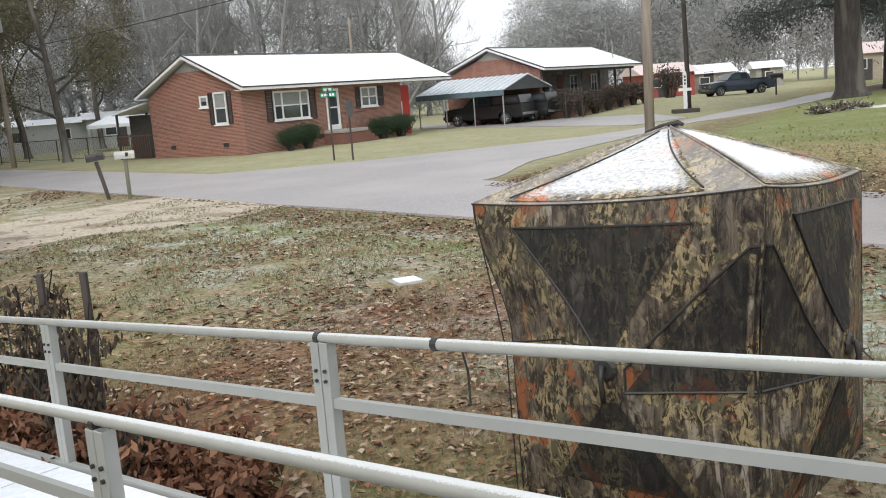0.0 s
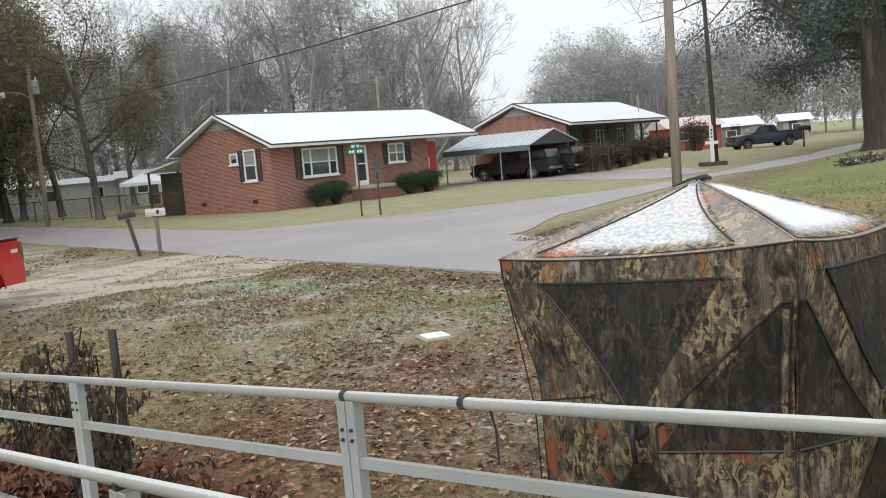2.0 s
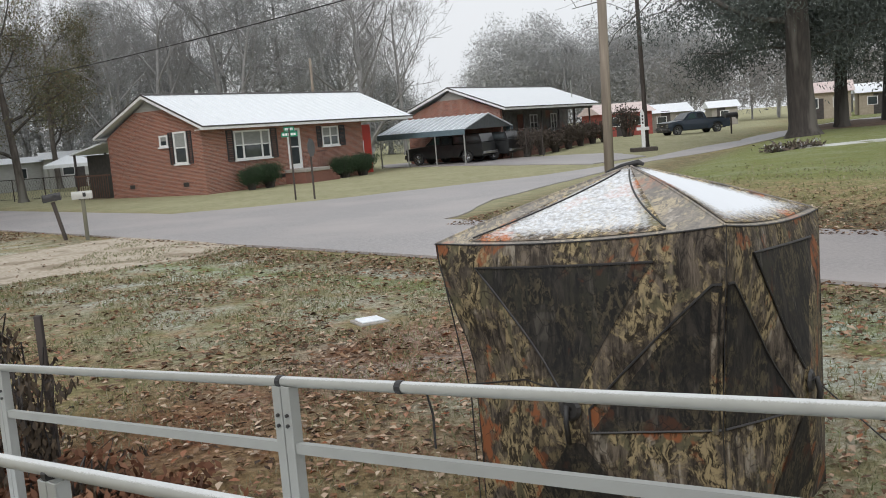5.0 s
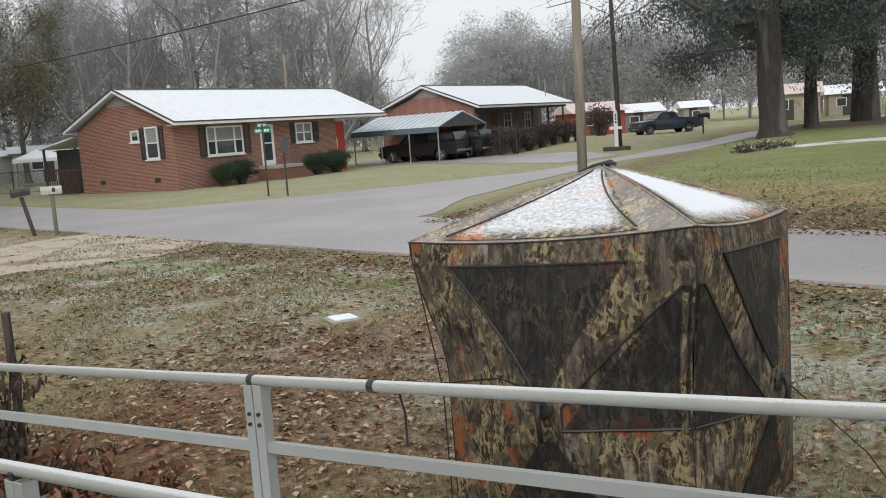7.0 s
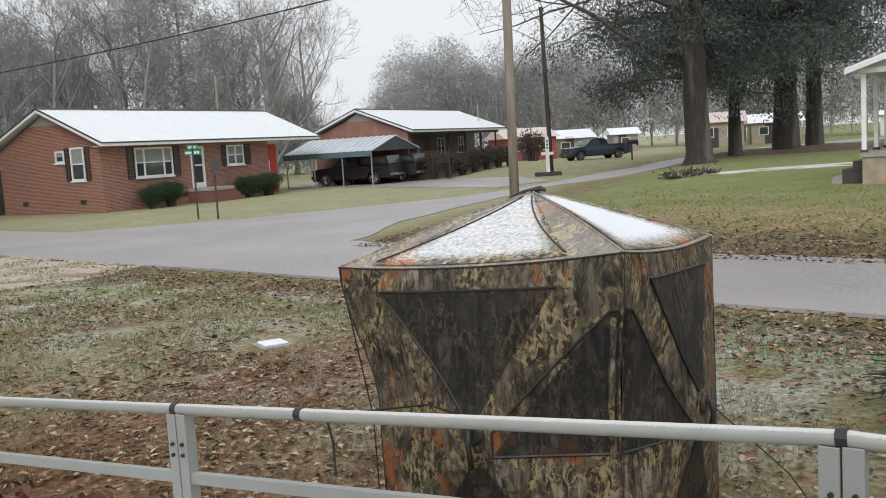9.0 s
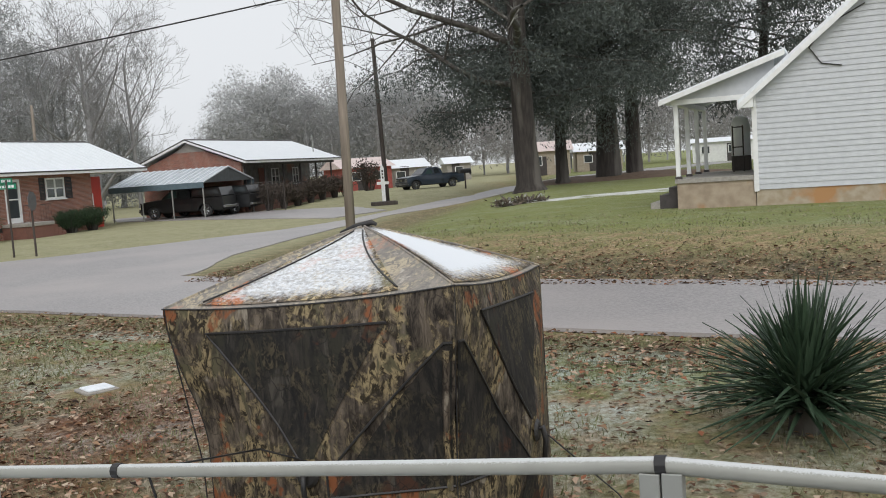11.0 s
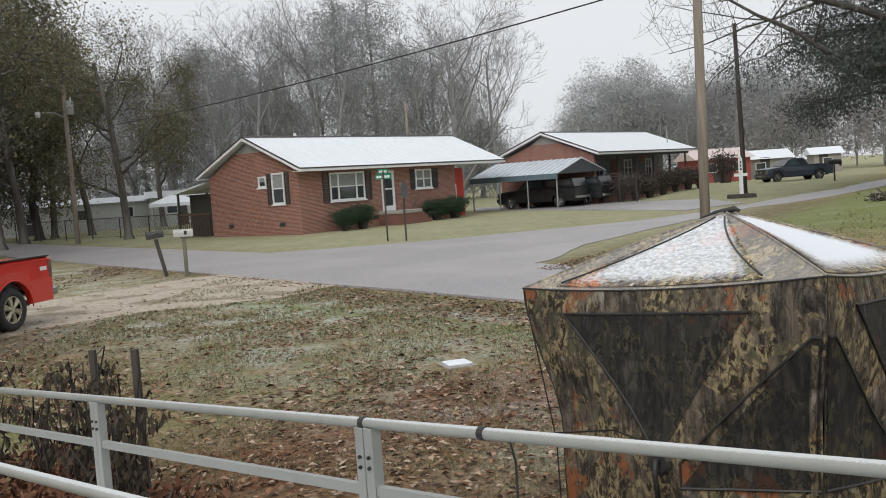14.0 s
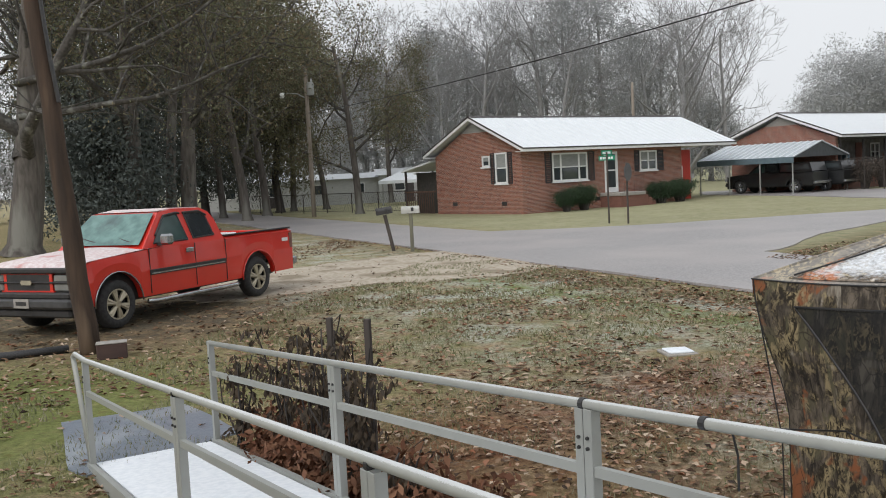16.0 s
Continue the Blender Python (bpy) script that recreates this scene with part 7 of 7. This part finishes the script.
# ---- litter on the lawn ----
def leaf_litter():
    gen = np.random.RandomState(4)
    n = 46000
    pts = []
    while len(pts) < n:
        y = gen.uniform(1.5, 33)
        x = gen.uniform(-14, 17)
        nn = x * RN.x + y * RN.y
        far = 14.5 < nn < 18.5 and (x - 1.0) * 0.88 - (y - 23.6) * 0.47 > 0.9
        if math.hypot(x + 0.6, y - 10.72) < 0.45 or (abs(x + 5.0) < 1.2 and abs(y - 6.9) < 1.1 and gen.rand() < 0.92) or (-13 < x < -7.6 and 11 < y < 17 and gen.rand() < 0.45) or (x > -11.5 and x < -3.4 and y > max(15.3, 17.3 + (x + 7) * 0.85) and nn < 10.4 and gen.rand() < 0.9):
            continue
        if nn > 10.6 and not far:
            continue
        dens = 0.20 + 0.6 * max(0.0, noise.noise((x * 0.45, y * 0.45, 2.0)) + 0.15) + 0.5 * math.exp(-((nn - 9.75) / 0.75) ** 2) + 0.7 * math.exp(-((x + 0.5) ** 2 + (y - 6.8) ** 2) / 8)
        if gen.rand() < (0.55 * min(1.0, (18.6 - nn) / 2.5) if far else dens * (0.35 + 0.65 * min(1, 9 / max(1, math.hypot(x, y))))):
            pts.append((x, y, gz(x, y)))
    c = np.array(pts)
    a = gen.uniform(0, 2 * np.pi, n)
    s = gen.uniform(0.014, 0.044, n) * np.where(np.hypot(c[:, 0], c[:, 1]) > 9, 1.3, 1.0)
    curl = gen.uniform(0.1, 0.8, n) * s
    dx, dy = np.cos(a) * s, np.sin(a) * s
    z = c[:, 2] + 0.012 + gen.uniform(0, 0.02, n)
    P0 = np.stack([c[:, 0] - dx, c[:, 1] - dy, z + curl * gen.uniform(0, 1, n)], 1)
    P1 = np.stack([c[:, 0] - dy * 0.6, c[:, 1] + dx * 0.6, z + curl], 1)
    P2 = np.stack([c[:, 0] + dx, c[:, 1] + dy, z], 1)
    P3 = np.stack([c[:, 0] + dy * 0.6, c[:, 1] - dx * 0.6, z + curl * 0.7], 1)
    V = np.stack([P0, P1, P2, P3], 1).reshape(-1, 3)
    tri = np.arange(4 * n).reshape(-1, 4)
    F = np.concatenate([tri[:, [0, 1, 2]], tri[:, [0, 2, 3]]])
    lm = island_material("fallen_leaves", [(0.075, 0.036, 0.020), (0.19, 0.10, 0.053), (0.028, 0.018, 0.013), (0.34, 0.215, 0.13), (0.10, 0.055, 0.032), (0.50, 0.40, 0.30), (0.25, 0.085, 0.038)], 0.7)
    tagged(np_mesh("leaf_litter", V, F, lm), "wet brown oak leaves scattered over the lawn", "fallen leaves", kind="stuff")


def grass_blades():
    gen = np.random.RandomState(6)
    n = 110000
    x = gen.uniform(-13, 17, n * 3)
    y = 1.8 + (gen.rand(n * 3) ** 1.4) * 30
    nn = x * RN.x + y * RN.y
    far = (nn > 14.6) & (gen.rand(n * 3) < 0.25 * np.clip((27 - nn) / 9, 0, 1)) & ((x - 1.0) * 0.88 - (y - 23.6) * 0.47 > 1.0)
    ok = ((nn < 10.4) | far) & ~((x < -7.4) & (y > 4)) & (np.array([noise.noise((p * 0.9, q * 0.9, 9.0)) for p, q in zip(x, y)]) > -0.12)
    x, y = x[ok][:n], y[ok][:n]
    n = len(x)
    a = gen.uniform(0, 2 * np.pi, n)
    h = gen.uniform(0.025, 0.07, n)
    w = gen.uniform(0.003, 0.007, n) * np.maximum(1.0, np.hypot(x, y) / 7)
    b = np.stack([x, y, np.array([gz(p, q) for p, q in zip(x, y)])], 1)
    dw = np.stack([np.cos(a) * w, np.sin(a) * w, np.zeros(n)], 1)
    tip = b + np.stack([gen.normal(0, 0.025, n), gen.normal(0, 0.025, n), h], 1)
    V = np.stack([b - dw, b + dw, tip], 1).reshape(-1, 3)
    F = np.arange(3 * n).reshape(-1, 3)
    gm = island_material("mixed_grass_blades", [(0.16, 0.17, 0.075), (0.28, 0.25, 0.16), (0.10, 0.13, 0.045), (0.34, 0.31, 0.22), (0.20, 0.21, 0.11)], 0.8)
    tagged(np_mesh("grass_blades", V, F, gm), "short winter grass blades, tan and green", "grass", kind="stuff")


leaf_litter()
grass_blades()

# ---- the porch on which the camera stands, and the house behind it ----
porch = thing("porch", pose(0, 0, 0, 0, 0, 0), "plain boarded porch beside the ramp landing", "porch")
for k in range(14):
    part("porch_board", B(-2.2, 1.2, -1.9 + 0.142 * k, -1.9 + 0.142 * k + 0.136, 0.55, 0.585), M["wood"], porch)
part("porch_skirt", B(-2.2, 1.2, -1.9, 0.06, 0.0, 0.548), M["fascia"], porch)
tagged(part("wall_south", B(-7, 7, -2.15, -1.95, 0.0, 3.4), M["white"]), "plain white house wall behind the porch", "wall", kind="structure")
